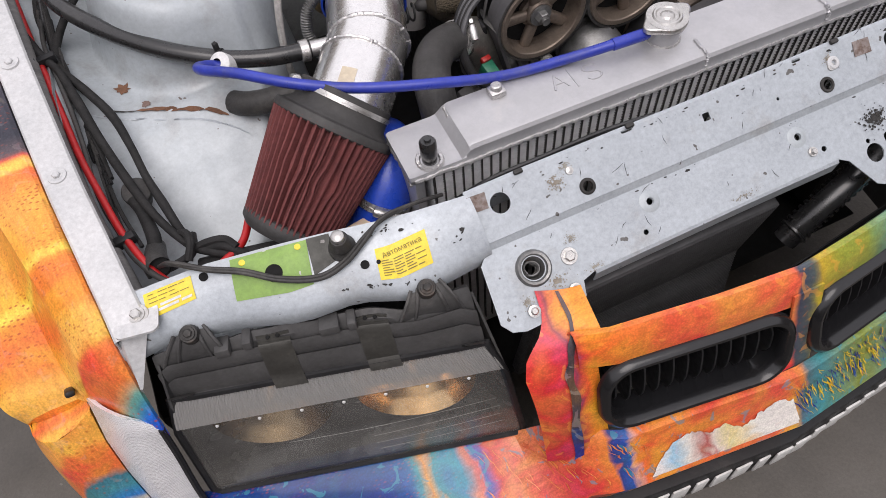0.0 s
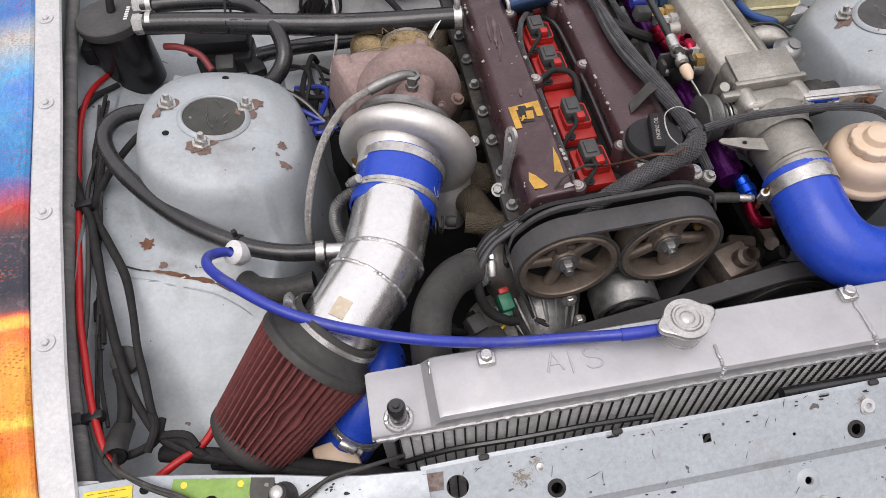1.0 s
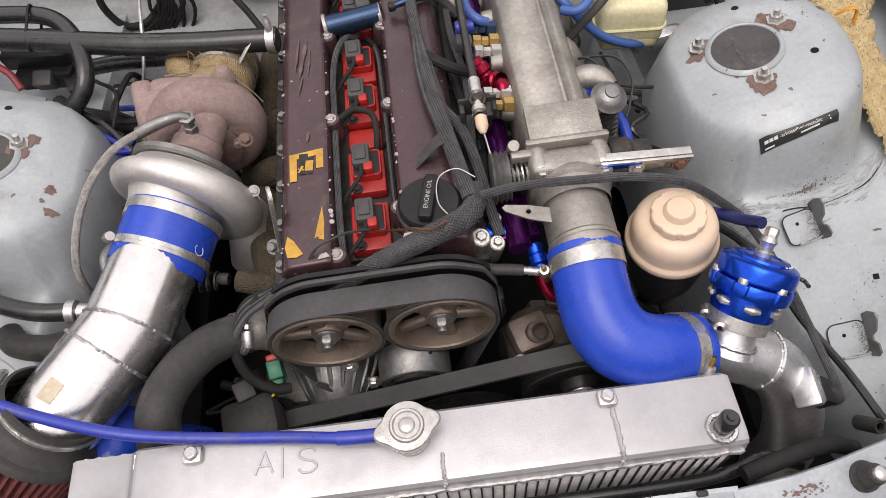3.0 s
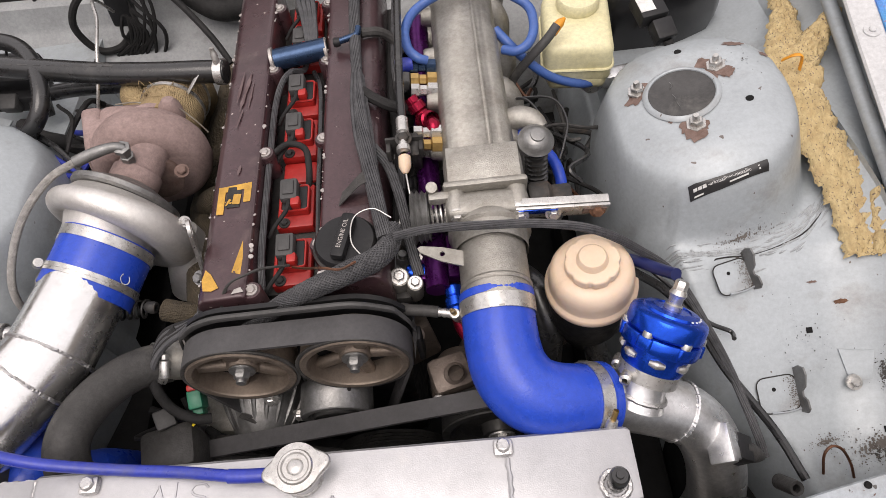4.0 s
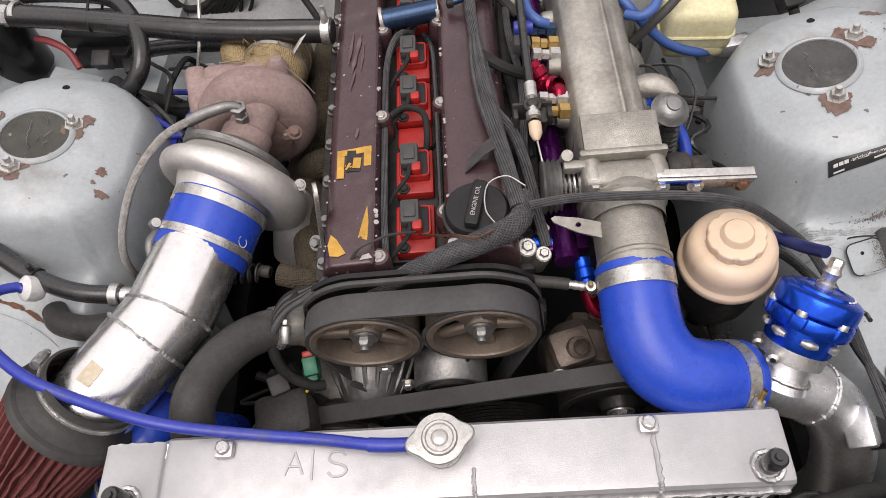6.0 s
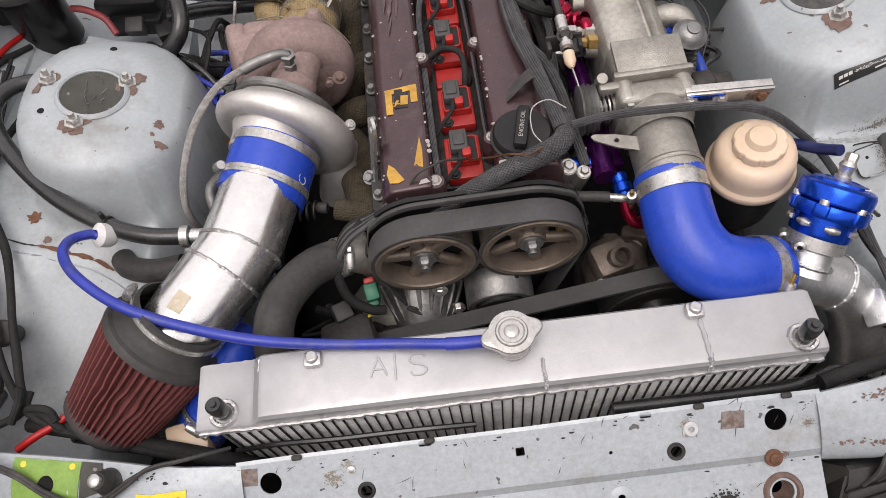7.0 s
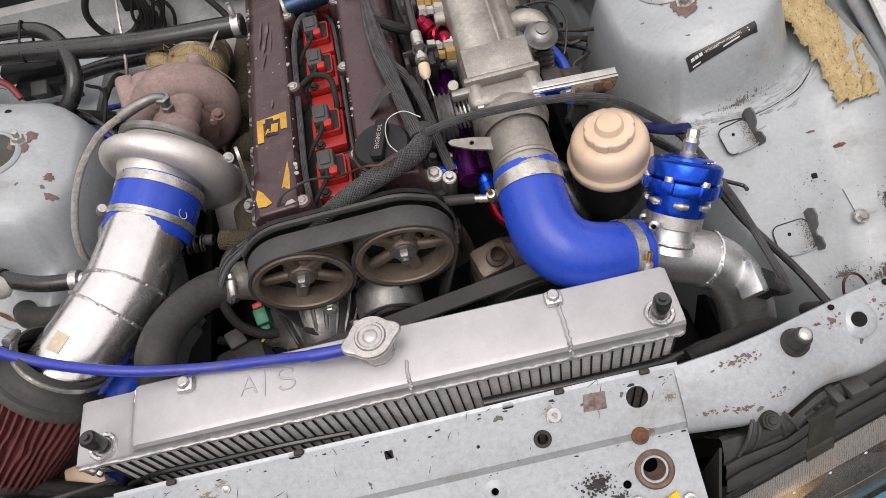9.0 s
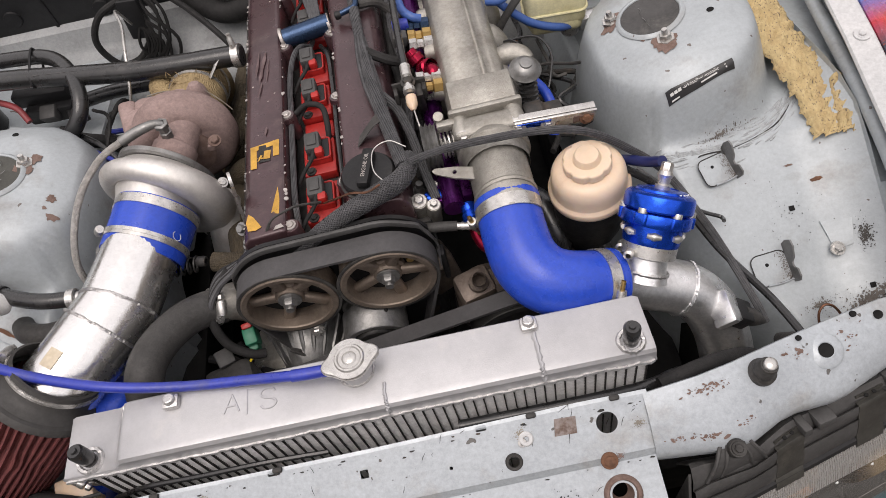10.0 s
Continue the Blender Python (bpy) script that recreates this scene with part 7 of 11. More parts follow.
# ignition coils
def coil(y, flip=False, rot=0.0):
    c = thing("ignition_coil", (-0.022, y, 0.742), "red ignition coil with black plug connector", "ignition coil", "ignition coils")
    b = V(-0.022, y, 0.742)
    s = -1 if flip else 1
    body = join(box(b + V(0, 0, 0.008), (0.046, 0.066, 0.016), (0, 0, 0), 0.003), box(b + V(0.001, 0.004 * s, 0.019), (0.036, 0.040, 0.014), (0, 0, 0), 0.003))
    part("coil_body", body, RED_PLASTIC, c)
    part("coil_lip", tube([b + V(x_, y_ + 0.004 * s, 0.0262) for x_, y_ in slot2(0.001, 0, 0.034, 0.038, 0.004)], 0.0014, 6, 1, False, 1.0, True), RED_PLASTIC, c)
    part("potting", box(b + V(0.001, 0.004 * s, 0.0255), (0.031, 0.035, 0.002), (0, 0, 0), 0.0008), PLASTIC, c)
    part("connector", join(box(b + V(-0.004, 0.010 * s, 0.033), (0.022, 0.030, 0.016), (6 * s, 0, 0), 0.003), box(b + V(-0.004, 0.010 * s, 0.0415), (0.014, 0.020, 0.004), (6 * s, 0, 0), 0.0015)), PLASTIC_GREY, c, "grey-black plug connector")
    part("latch", box(b + V(0.004, -0.008 * s, 0.032), (0.012, 0.014, 0.013), (0, 0, 0), 0.003), RED_PLASTIC, c, "red connector latch")
    part("screw", hexbolt(b + V(-0.013, -0.026 * s, 0.0165), (0, 0, 1), 0.0048, 0.004), GRIME, c)
    part("lead", tube([b + V(-0.004, -0.004 * s, 0.034), b + V(-0.006, -0.022 * s, 0.036), b + V(-0.02, -0.036 * s, 0.028), b + V(-0.031, -0.045 * s, 0.016)], 0.0028, 8, 4), LOOM, c)
    return c


for y, fl_ in ((0.255, False), (0.338, False), (0.452, False), (0.526, False), (0.625, False), (0.702, False)):
    coil(y, fl_)
gap = thing("empty_coil_bay", (-0.022, 0.40, 0.742), "dark plug well with a red coil foot and wiring", "plug well")
part("well", lathe([(0.010, -0.02), (0.012, 0.002), (0.016, 0.004), (0.018, 0.001), (0.018, -0.002)], (-0.012, 0.395, 0.742), (0, 0, 1), 22), BLACK_STEEL, gap)
part("foot", box((-0.022, 0.40, 0.744), (0.044, 0.034, 0.010), (0, 0, 0), 0.003), RED_PLASTIC, gap)
part("lead", tube([(-0.05, 0.415, 0.775), (-0.03, 0.42, 0.783), (-0.008, 0.41, 0.782), (-0.004, 0.385, 0.772), (-0.008, 0.365, 0.752)], 0.0042, 10, 5), LOOM, gap)
bl = thing("breather_pipe", (-0.022, 0.588, 0.77), "blue anodised breather pipe across the valve covers", "pipe")
part("pipe", tube([(-0.062, 0.583, 0.783), (0.016, 0.592, 0.787)], 0.0155, 24, 1), BLUE_PIPE, bl)
for x in (-0.061, 0.0155):
    part("collar", lathe([(0.0155, -0.003), (0.018, -0.002), (0.018, 0.002), (0.0155, 0.003)], (x, 0.583 + (x + 0.062) * 0.115, 0.7835), (1, 0.1, 0.05), 24), BARE, bl)
oc = part("oil_cap", lathe([(0.034, -0.004), (0.0355, 0.0), (0.0355, 0.009), (0.033, 0.0125), (0.024, 0.0135), (0, 0.0135)], (0.050, 0.247, 0.791), (0, 0, 1), 40), PLASTIC, vr, "black oil filler cap with worn lettering")
part("grip", box((0.050, 0.247, 0.8095), (0.016, 0.060, 0.013), (0, 0, -14), 0.004, 2), PLASTIC, oc)
part("cap_flange", lathe([(0.0355, -0.002), (0.0385, -0.001), (0.0385, 0.002), (0.0355, 0.003)], (0.050, 0.247, 0.791), (0, 0, 1), 40), GRIME, oc)


def lettering(text, m, size, mat, parent, name="lettering"):
    cu = bpy.data.curves.new(name, "FONT")
    cu.body, cu.size, cu.align_x, cu.align_y, cu.extrude = text, size, "CENTER", "CENTER", 0.0001
    tmp = bpy.data.objects.new(name, cu)
    dg = bpy.context.evaluated_depsgraph_get()
    me = bpy.data.meshes.new_from_object(tmp.evaluated_get(dg))
    b = bmesh.new()
    b.from_mesh(me)
    bpy.data.meshes.remove(me)
    bpy.data.objects.remove(tmp)
    bpy.data.curves.remove(cu)
    bmesh.ops.transform(b, matrix=m, verts=b.verts)
    return part(name, b, mat, parent)


lettering("ENGINE OIL", Matrix.Translation((0.050, 0.247, 0.8163)) @ Matrix.Rotation(radians(76), 4, "Z"), 0.0072, BARE, oc)

# ---- cam drive ----
G1, G2 = V(-0.0862, 0.1305, 0.7148), V(0.0455, 0.1312, 0.7168)
for gi, G in enumerate((G1, G2)):
    g = thing("cam_gear", G - V(0, 0, 0.0624), "sintered cam gear with five spokes", "cam gear", "cam gears")
    part("rim", lathe([(0.0535, 0.002), (0.0545, 0.0), (0.0605, -0.0005), (0.0622, 0.001), (0.0622, 0.034), (0.052, 0.034), (0.0515, 0.022), (0.0535, 0.002)], G, (0, 1, 0), 64), GEAR, g, "bright worn rim")
    for k in range(5):
        a = 2 * math.pi * k / 5 + 0.6 + gi * 0.5
        part("spoke", box(G + V(0.034 * math.cos(a), 0.019, 0.034 * math.sin(a)), (0.044, 0.012, 0.016), (0, -math.degrees(a), 0), 0.005, 3), GEAR, g)
    part("hub", lathe([(0.0, 0.010), (0.010, 0.010), (0.0165, 0.0105), (0.0185, 0.0125), (0.0195, 0.018), (0.0235, 0.020), (0.0245, 0.026)], G, (0, 1, 0), 36), GEAR, g)
    part("bolt", join(hexbolt(G + V(0, 0.010, 0), (0, -1, 0), 0.0095, 0.011), lathe([(0, 0.002), (0.015, 0.002), (0.0155, 0)], G + V(0, 0.010, 0), (0, -1, 0), 26), lathe([(0.0, 0.0165), (0.0055, 0.0165), (0.006, 0.015), (0.006, 0.008)], G + V(0, 0.010, 0), (0, -1, 0), 18)), STEEL_GREY, g, "scuffed hex bolt and washer")
    # black disc behind the spokes paints the shade between them
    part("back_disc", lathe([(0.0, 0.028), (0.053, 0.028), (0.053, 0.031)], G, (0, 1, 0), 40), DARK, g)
    if gi:
        part("pin", lathe([(0, 0), (0.0045, 0), (0.0055, 0.003), (0.0055, 0.02)], G + V(0.034, 0.010, 0.024), (0, 1, 0), 14), BRASS, g)


def hull_path(circles, n=64):
    """The outline of a belt stretched round circles (x, z, r)."""
    out = []
    for k in range(n * len(circles)):
        a = 2 * math.pi * k / (n * len(circles))
        d = V(math.cos(a), math.sin(a), 0)
        best = max(circles, key=lambda c: c[0] * d.x + c[1] * d.y + c[2])
        out.append((best[0] + best[2] * d.x, best[1] + best[2] * d.y))
    return out


def belt(path, y0, y1, thick, mat, parent, name="belt_loop", ribs=0):
    n_ = len(path)
    bm = bmesh.new()
    loops = []
    cx, cz = sum(p[0] for p in path) / n_, sum(p[1] for p in path) / n_
    for off, y in ((0, y0), (thick, y0), (thick, y1), (0, y1)):
        row = []
        for i, p in enumerate(path):
            q, r2 = path[i - 1], path[(i + 1) % n_]
            d = V(r2[0] - q[0], r2[1] - q[1], 0)
            d = d.normalized() if d.length > 1e-9 else V(1, 0, 0)
            row.append(bm.verts.new((p[0] + d.y * off, y, p[1] - d.x * off)))
        loops.append(row)
    grid_faces(bm, loops, True, True)
    bmesh.ops.recalc_face_normals(bm, faces=bm.faces)
    return part(name, bm, mat, parent)


tbelt = thing("timing_belt", (-0.02, 0.165, 0.36), "dark toothed timing belt over both cam gears", "belt")
belt(hull_path([(G1.x, G1.z, 0.0626), (G2.x, G2.z, 0.0626), (-0.02, 0.42, 0.045)]), 0.1325, 0.1625, 0.0042, BELT, tbelt)
for G in (G1, G2):
    part("belt_edge", lathe([(0.0630, 0.0), (0.0664, 0.0), (0.0668, 0.0015), (0.0664, 0.003), (0.0630, 0.003)], (G.x, 0.1320, G.z), (0, 1, 0), 60), RUBBER_DULL, tbelt, "frayed pale belt edge")
cv = thing("timing_cover", (-0.02, 0.19, 0.40), "black plastic timing cover arched over the cam gears", "engine cover")
arch = [p for p in hull_path([(G1.x + 0.004, G1.z + 0.006, 0.072), (G1.x - 0.042, G1.z + 0.030, 0.022), (G2.x + 0.040, G2.z + 0.044, 0.018), (G2.x - 0.004, G2.z + 0.004, 0.074), (-0.02, 0.42, 0.07)]) if p[1] > 0.69]
arch.sort(key=lambda p: math.atan2(p[1] - 0.69, p[0] + 0.02))
part("arch", strip_surface([[(x, 0.1665, z - 0.006), (x, 0.1655, z - 0.001), (x, 0.1662, z + 0.0020), (x, 0.1685, z + 0.0030), (x, 0.1712, z + 0.0015), (x, 0.1720, z - 0.004)] for x, z in arch], 0.0022), PLASTIC_GREY, cv, "rolled black arch lip")
part("back_plate", prism([(x, z) for x, z in hull_path([(G1.x, G1.z, 0.070), (G2.x, G2.z, 0.070), (-0.02, 0.42, 0.07)], 20)], 0.006, Matrix.Translation((0, 0.180, 0)) @ Mx, 0.0), PLASTIC, cv)
for x, z in ((arch[0][0] + 0.004, 0.700), (arch[-1][0] - 0.004, 0.700)):
    part("cover_foot", box((x, 0.170, z - 0.02), (0.008, 0.020, 0.06), (0, 0, 0), 0.004), PLASTIC, cv)
tn = thing("idler_pulley", (0.003, 0.135, 0.555), "scuffed steel tensioner drum under the cam gears", "pulley")
part("drum", lathe([(0, 0.008), (0.030, 0.008), (0.036, 0.0), (0.044, 0.0), (0.0455, 0.002), (0.0455, 0.040), (0.042, 0.043), (0.0405, 0.044), (0.0405, 0.050), (0.044, 0.052), (0.044, 0.066)], (0.003, 0.113, 0.612), (0, 1, 0.12), 48), STEEL_GREY, tn)
# black block on the drum, painting the keyhole's inner shade
part("keyhole", join(box((0.026, 0.135, 0.6535), (0.005, 0.013, 0.006), (0, 30, 0), 0.002)), DARK, tn)
part("front_cap", lathe([(0, 0), (0.028, 0), (0.031, 0.004), (0.031, 0.012)], (0.003, 0.111, 0.6118), (0, 1, 0.12), 32), BLACK_STEEL, tn)

ac = thing("accessory_drive", (0.03, 0.09, 0.38), "accessory belt with ribbed pulleys below the cam gears", "belt drive")
PR, PL, PC = (0.205, 0.598, 0.074), (-0.150, 0.530, 0.056), (0.055, 0.47, 0.080)
belt([p for p in hull_path([PR, PL, (0.04, 0.42, 0.05)])], 0.084, 0.107, 0.005, BELT, ac)
for (x, z, r), lab in ((PR, "large black pulley"), (PL, "ribbed alternator pulley"), (PC, "ribbed crank pulley")):
    prof = [(0, -0.004), (r * 0.3, -0.004), (r * 0.35, 0.008), (r * 0.7, 0.010), (r * 0.86, 0.0), (r * 0.99, 0.0)]
    for i in range(7):
        prof += [(r * 0.99, 0.002 + i * 0.0045), (r * 0.94, 0.004 + i * 0.0045)]
    prof += [(r * 0.99, 0.034), (r * 0.6, 0.034), (0, 0.034)]
    pu = part("pulley", lathe(prof, (x, 0.079, z), (0, 1, 0), 48), BLACK_STEEL, ac, lab)
    part("hub_bolt", hexbolt((x, 0.074, z), (0, -1, 0), 0.011, 0.01), STEEL, pu)
wpump = thing("water_pump", (-0.12, 0.14, 0.45), "ribbed cast aluminium pump housing", "pump housing")
part("casting", lathe([(0.0, -0.01), (0.028, -0.008), (0.034, 0.0), (0.044, 0.02), (0.056, 0.05), (0.058, 0.075)], (-0.105, 0.112, 0.560), (0, 1, 0.15), 32), STEEL_GREY, wpump)
for i in range(9):
    a = radians(10 + 20 * i)
    part("rib", tube([(-0.105 + 0.031 * math.cos(a), 0.115, 0.563 + 0.031 * math.sin(a)), (-0.105 + 0.047 * math.cos(a), 0.140, 0.567 + 0.047 * math.sin(a)), (-0.105 + 0.061 * math.cos(a), 0.175, 0.572 + 0.061 * math.sin(a))], 0.0035, 8, 3), STEEL_GREY, wpump)
part("alternator_body", lathe([(0.02, 0), (0.05, 0.004), (0.06, 0.015), (0.06, 0.07), (0.05, 0.085), (0, 0.085)], (-0.15, 0.118, 0.525), (0, 1, 0), 36), CAST, wpump)
for i, (x, z) in enumerate(((-0.165, 0.63), (-0.075, 0.635), (-0.175, 0.57), (-0.055, 0.575))):
    part("bolt", hexbolt((x, 0.135, z), (0, -1, 0.3), 0.007, 0.007), STEEL, wpump)
rp = thing("steering_pump", (0.165, 0.15, 0.50), "oily cast power steering pump", "pump")
part("pump_body", join(lathe([(0, 0), (0.03, 0), (0.042, 0.012), (0.045, 0.05), (0.03, 0.07), (0, 0.07)], (0.165, 0.115, 0.600), (0, 1, 0), 28), box((0.15, 0.14, 0.645), (0.05, 0.045, 0.04), (10, 0, 15), 0.008), lathe([(0.011, 0), (0.013, 0.004), (0.013, 0.02), (0.009, 0.024), (0.009, 0.035)], (0.155, 0.135, 0.66), (0.1, -0.4, 1), 18)), CAST_BROWN, rp)
for x, y, z in ((0.135, 0.112, 0.64), (0.18, 0.11, 0.635), (0.15, 0.108, 0.58), (0.195, 0.112, 0.60)):
    part("bolt", hexbolt((x, y, z), (0, -1, 0.2), 0.0065, 0.007), STEEL, rp)

# ---- upper coolant hose ----
ch = thing("coolant_hose", (-0.25, 0.10, 0.62), "fat black coolant hose from thermostat to radiator", "hose")
part("hose", tube([(-0.186, 0.172, 0.690), (-0.205, 0.164, 0.7035), (-0.228, 0.148, 0.7140), (-0.248, 0.122, 0.7240), (-0.262, 0.094, 0.7300), (-0.269, 0.068, 0.7280), (-0.272, 0.048, 0.7120), (-0.273, 0.036, 0.686), (-0.273, 0.031, 0.650)], 0.0238, 28, 7), RUBBER_DULL, ch, "", 60)
part("neck_ribs", tube([(-0.2728, 0.038, 0.694), (-0.2732, 0.033, 0.668)], [0.0262, 0.0246, 0.0262, 0.0246, 0.0262], 28, 1), RUBBER_DULL, ch)
th = thing("thermostat_housing", (-0.17, 0.19, 0.60), "cast aluminium thermostat neck", "thermostat housing")
part("neck", tube([(-0.200, 0.166, 0.700), (-0.176, 0.176, 0.690), (-0.156, 0.186, 0.664), (-0.14, 0.20, 0.61)], [0.0225, 0.0255, 0.030, 0.036], 24, 5), CAST, th)
part("flange", box((-0.150, 0.198, 0.655), (0.05, 0.016, 0.07), (25, 0, 30), 0.005), CAST, th)
clamp("hose_clamp", (-0.197, 0.168, 0.698), (-0.78, -0.30, 0.55), 0.0245, 0.011, (0.4, -0.6, 0.7))
gc = thing("sensor_plug", (-0.165, 0.140, 0.64), "green two-pin sensor plug with red lock", "connector")
part("plug", join(box((-0.163, 0.137, 0.652), (0.018, 0.024, 0.026), (20, 0, 10), 0.003), box((-0.163, 0.128, 0.640), (0.013, 0.012, 0.02), (20, 0, 10), 0.002)), GREEN_PLASTIC, gc)
part("lock", box((-0.164, 0.146, 0.668), (0.014, 0.008, 0.010), (20, 0, 10), 0.002), RED_PLASTIC, gc)

# ---- intake manifold, throttle, elbow ----
im = thing("intake_manifold", (0.21, 0.55, 0.70), "bead-blasted cast aluminium intake plenum", "intake manifold")
px = [(0.168, 0.735), (0.1665, 0.775), (0.1685, 0.800), (0.175, 0.813), (0.188, 0.820), (0.222, 0.8225), (0.2235, 0.8255), (0.2275, 0.8255), (0.229, 0.8225), (0.240, 0.820), (0.250, 0.813), (0.2555, 0.800), (0.258, 0.775), (0.257, 0.735), (0.24, 0.72), (0.185, 0.72)]
part("plenum", prism(px, 0.46, Matrix.Translation((0, 0.340, 0)) @ Mx, 0.002, 1), CAST, im, "", 40)
for i in range(5):
    y = 0.40 + 0.085 * i
    part("runner", tube([(0.240, y, 0.772), (0.253, y - 0.004, 0.770), (0.262, y - 0.008, 0.745), (0.250, y - 0.01, 0.70), (0.18, y, 0.66), (0.10, y, 0.665)], [0.024, 0.0215, 0.021, 0.021, 0.022, 0.022], 20, 5), CAST, im)
    part("boss", lathe([(0, 0.016), (0.010, 0.016), (0.012, 0.013), (0.014, 0.0)], (0.169, y - 0.02, 0.785), (-1, 0, 0.1), 18), CAST, im)
part("vacuum_horn", tube([(0.250, 0.412, 0.788), (0.268, 0.408, 0.797), (0.283, 0.400, 0.797), (0.292, 0.390, 0.792)], [0.015, 0.0155, 0.0145, 0.011], 18, 4), CAST, im)
part("neck_block", join(box((0.2135, 0.318, 0.785), (0.092, 0.052, 0.090), (0, 0, 0), 0.016, 4), box((0.2135, 0.290, 0.783), (0.096, 0.010, 0.093), (0, 0, 0), 0.004, 2), box((0.2135, 0.316, 0.829), (0.084, 0.046, 0.006), (8, 0, 0), 0.002)), CAST, im, "square throttle neck casting")
tbd = part("throttle_body", join(box((0.2135, 0.268, 0.780), (0.094, 0.034, 0.086), (0, 0, 0), 0.010, 3), lathe([(0.046, -0.004), (0.048, 0.0), (0.048, 0.006), (0.044, 0.010), (0.042, 0.03)], (0.2135, 0.256, 0.776), (0, -1, 0), 40)), CAST, im, "cast throttle body with cable wheel")
for p in ((0.179, 0.258, 0.812), (0.2475, 0.258, 0.812), (0.179, 0.258, 0.748), (0.2475, 0.258, 0.748)):
    part("bolt_ear", lathe([(0, 0), (0.0105, 0.0), (0.012, 0.003), (0.012, 0.03)], p, (0, 1, 0), 18), CAST, tbd)
    part("bolt", hexbolt(V(p), (0, -1, 0), 0.0075, 0.008), STEEL, tbd)
part("side_ear", join(box((0.163, 0.282, 0.815), (0.030, 0.012, 0.012), (0, 0, 0), 0.003), lathe([(0, 0), (0.0065, 0), (0.007, 0.002), (0.007, 0.02)], (0.153, 0.290, 0.826), (0, 0.5, -1), 12)), CAST, tbd)
part("cable_wheel", lathe([(0.0, 0), (0.030, 0.0), (0.032, 0.002), (0.027, 0.005), (0.032, 0.008), (0.027, 0.011), (0.031, 0.014), (0.027, 0.017), (0.030, 0.020), (0.008, 0.022), (0.008, 0.034)], (0.126, 0.280, 0.785), (1, 0, 0), 36), STEEL_GREY, tbd, "grooved throttle cable wheel")
part("return_spring", tube([(0.148 + 0.0006 * i, 0.280 + 0.018 * math.cos(i * 0.7), 0.785 + 0.018 * math.sin(i * 0.7)) for i in range(40)], 0.0016, 6, 2), STEEL, tbd)
part("position_sensor", join(lathe([(0, 0), (0.018, 0), (0.021, 0.004), (0.021, 0.022), (0.017, 0.026), (0, 0.026)], (0.262, 0.280, 0.795), (1, 0, 0), 26), box((0.298, 0.282, 0.797), (0.026, 0.020, 0.022), (0, 0, 0), 0.004)), GRIME, tbd, "dark throttle position sensor")
part("stop_arm", sheet([(0.0, 0.011), (0.004, 0.006), (0.030, -0.004), (0.055, -0.009), (0.062, -0.004), (0.06, 0.008), (0.03, 0.013), (0.004, 0.014)], 0.003, [[(0.030 + 0.003 * math.cos(a), 0.005 + 0.003 * math.sin(a)) for a in (2 * math.pi * i / 12 for i in range(12))]], pose(0.128, 0.222, 0.790, 8, -6, -12)), CAST, tbd, "dull aluminium stop arm")
bp = thing("bracket_plate", (0.30, 0.255, 0.80), "bolted steel bracket plate with blue film", "bracket")
part("plate", join(box((0.295, 0.2535, 0.8065), (0.104, 0.0035, 0.026), (14, 3, -1), 0.001), box((0.295, 0.258, 0.8190), (0.104, 0.010, 0.0028), (6, 3, -1), 0.001)), STEEL, bp)
part("film", box((0.268, 0.2512, 0.8120), (0.044, 0.0012, 0.011), (14, 3, -1), 0.0004), BLUE_ANOD, bp, "strip of blue protective film")
part("scraped_end", box((0.331, 0.2508, 0.8040), (0.026, 0.0012, 0.014), (14, 3, -1), 0.0004), RUST_PATCH, bp)
for x in (0.249, 0.285, 0.334):
    part("bolt", hexbolt((x, 0.2500, 0.8100 - (x - 0.24) * 0.05), (0, -1, 0.3), 0.0062, 0.007), RUST if x > 0.33 else STEEL, bp)
it = thing("throttle_pipe", (0.213, 0.20, 0.73), "cast aluminium pipe stub ahead of the throttle", "pipe")
part("stub", tube([(0.2135, 0.232, 0.776), (0.2135, 0.19, 0.774), (0.2130, 0.150, 0.767)], 0.0385, 40, 3), CAST, it)
part("bead_ring", lathe([(0.0385, -0.003), (0.0403, 0), (0.0385, 0.003)], (0.2135, 0.180, 0.7735), (0, 1, 0.04), 40), CAST, it)

el = thing("silicone_elbow", (0.25, 0.10, 0.68), "bright blue silicone ninety degree elbow hose", "hose")
el_pts = [(0.2128, 0.176, 0.7690), (0.2125, 0.148, 0.7630), (0.2135, 0.118, 0.7555), (0.2190, 0.0935, 0.7475), (0.2340, 0.0740, 0.7390), (0.2570, 0.0650, 0.7300), (0.2850, 0.0655, 0.7175), (0.3160, 0.0700, 0.7030)]
part("elbow", tube(el_pts, [0.0400, 0.0402, 0.0406, 0.0412, 0.0412, 0.0408, 0.0402, 0.0398], 44, 8), SILICONE, el, "", 70)
for o_, d_ in (((0.2128, 0.1725, 0.7683), (0, -1, -0.2)), ((0.3120, 0.0695, 0.7048), (1, 0.14, -0.46))):
    part("cuff", lathe([(0.0398, -0.005), (0.0412, -0.004), (0.0415, 0.0), (0.0412, 0.004), (0.0398, 0.005)], o_, d_, 44), SILICONE, el, "thickened silicone cuff")
clamp("hose_clamp", (0.2127, 0.1595, 0.7656), (0.0, -1, -0.21), 0.0404, 0.017, (-1, -0.1, -0.2), True, "wide stainless T-bolt clamp")
clamp("hose_clamp", (0.2985, 0.0673, 0.7115), (1, 0.12, -0.46), 0.0404, 0.015, (0.2, -0.85, 0.5), True, "wide stainless T-bolt clamp")
cpipe = thing("charge_pipe", (0.42, 0.03, 0.45), "cast-looking aluminium charge pipe bending down", "pipe")
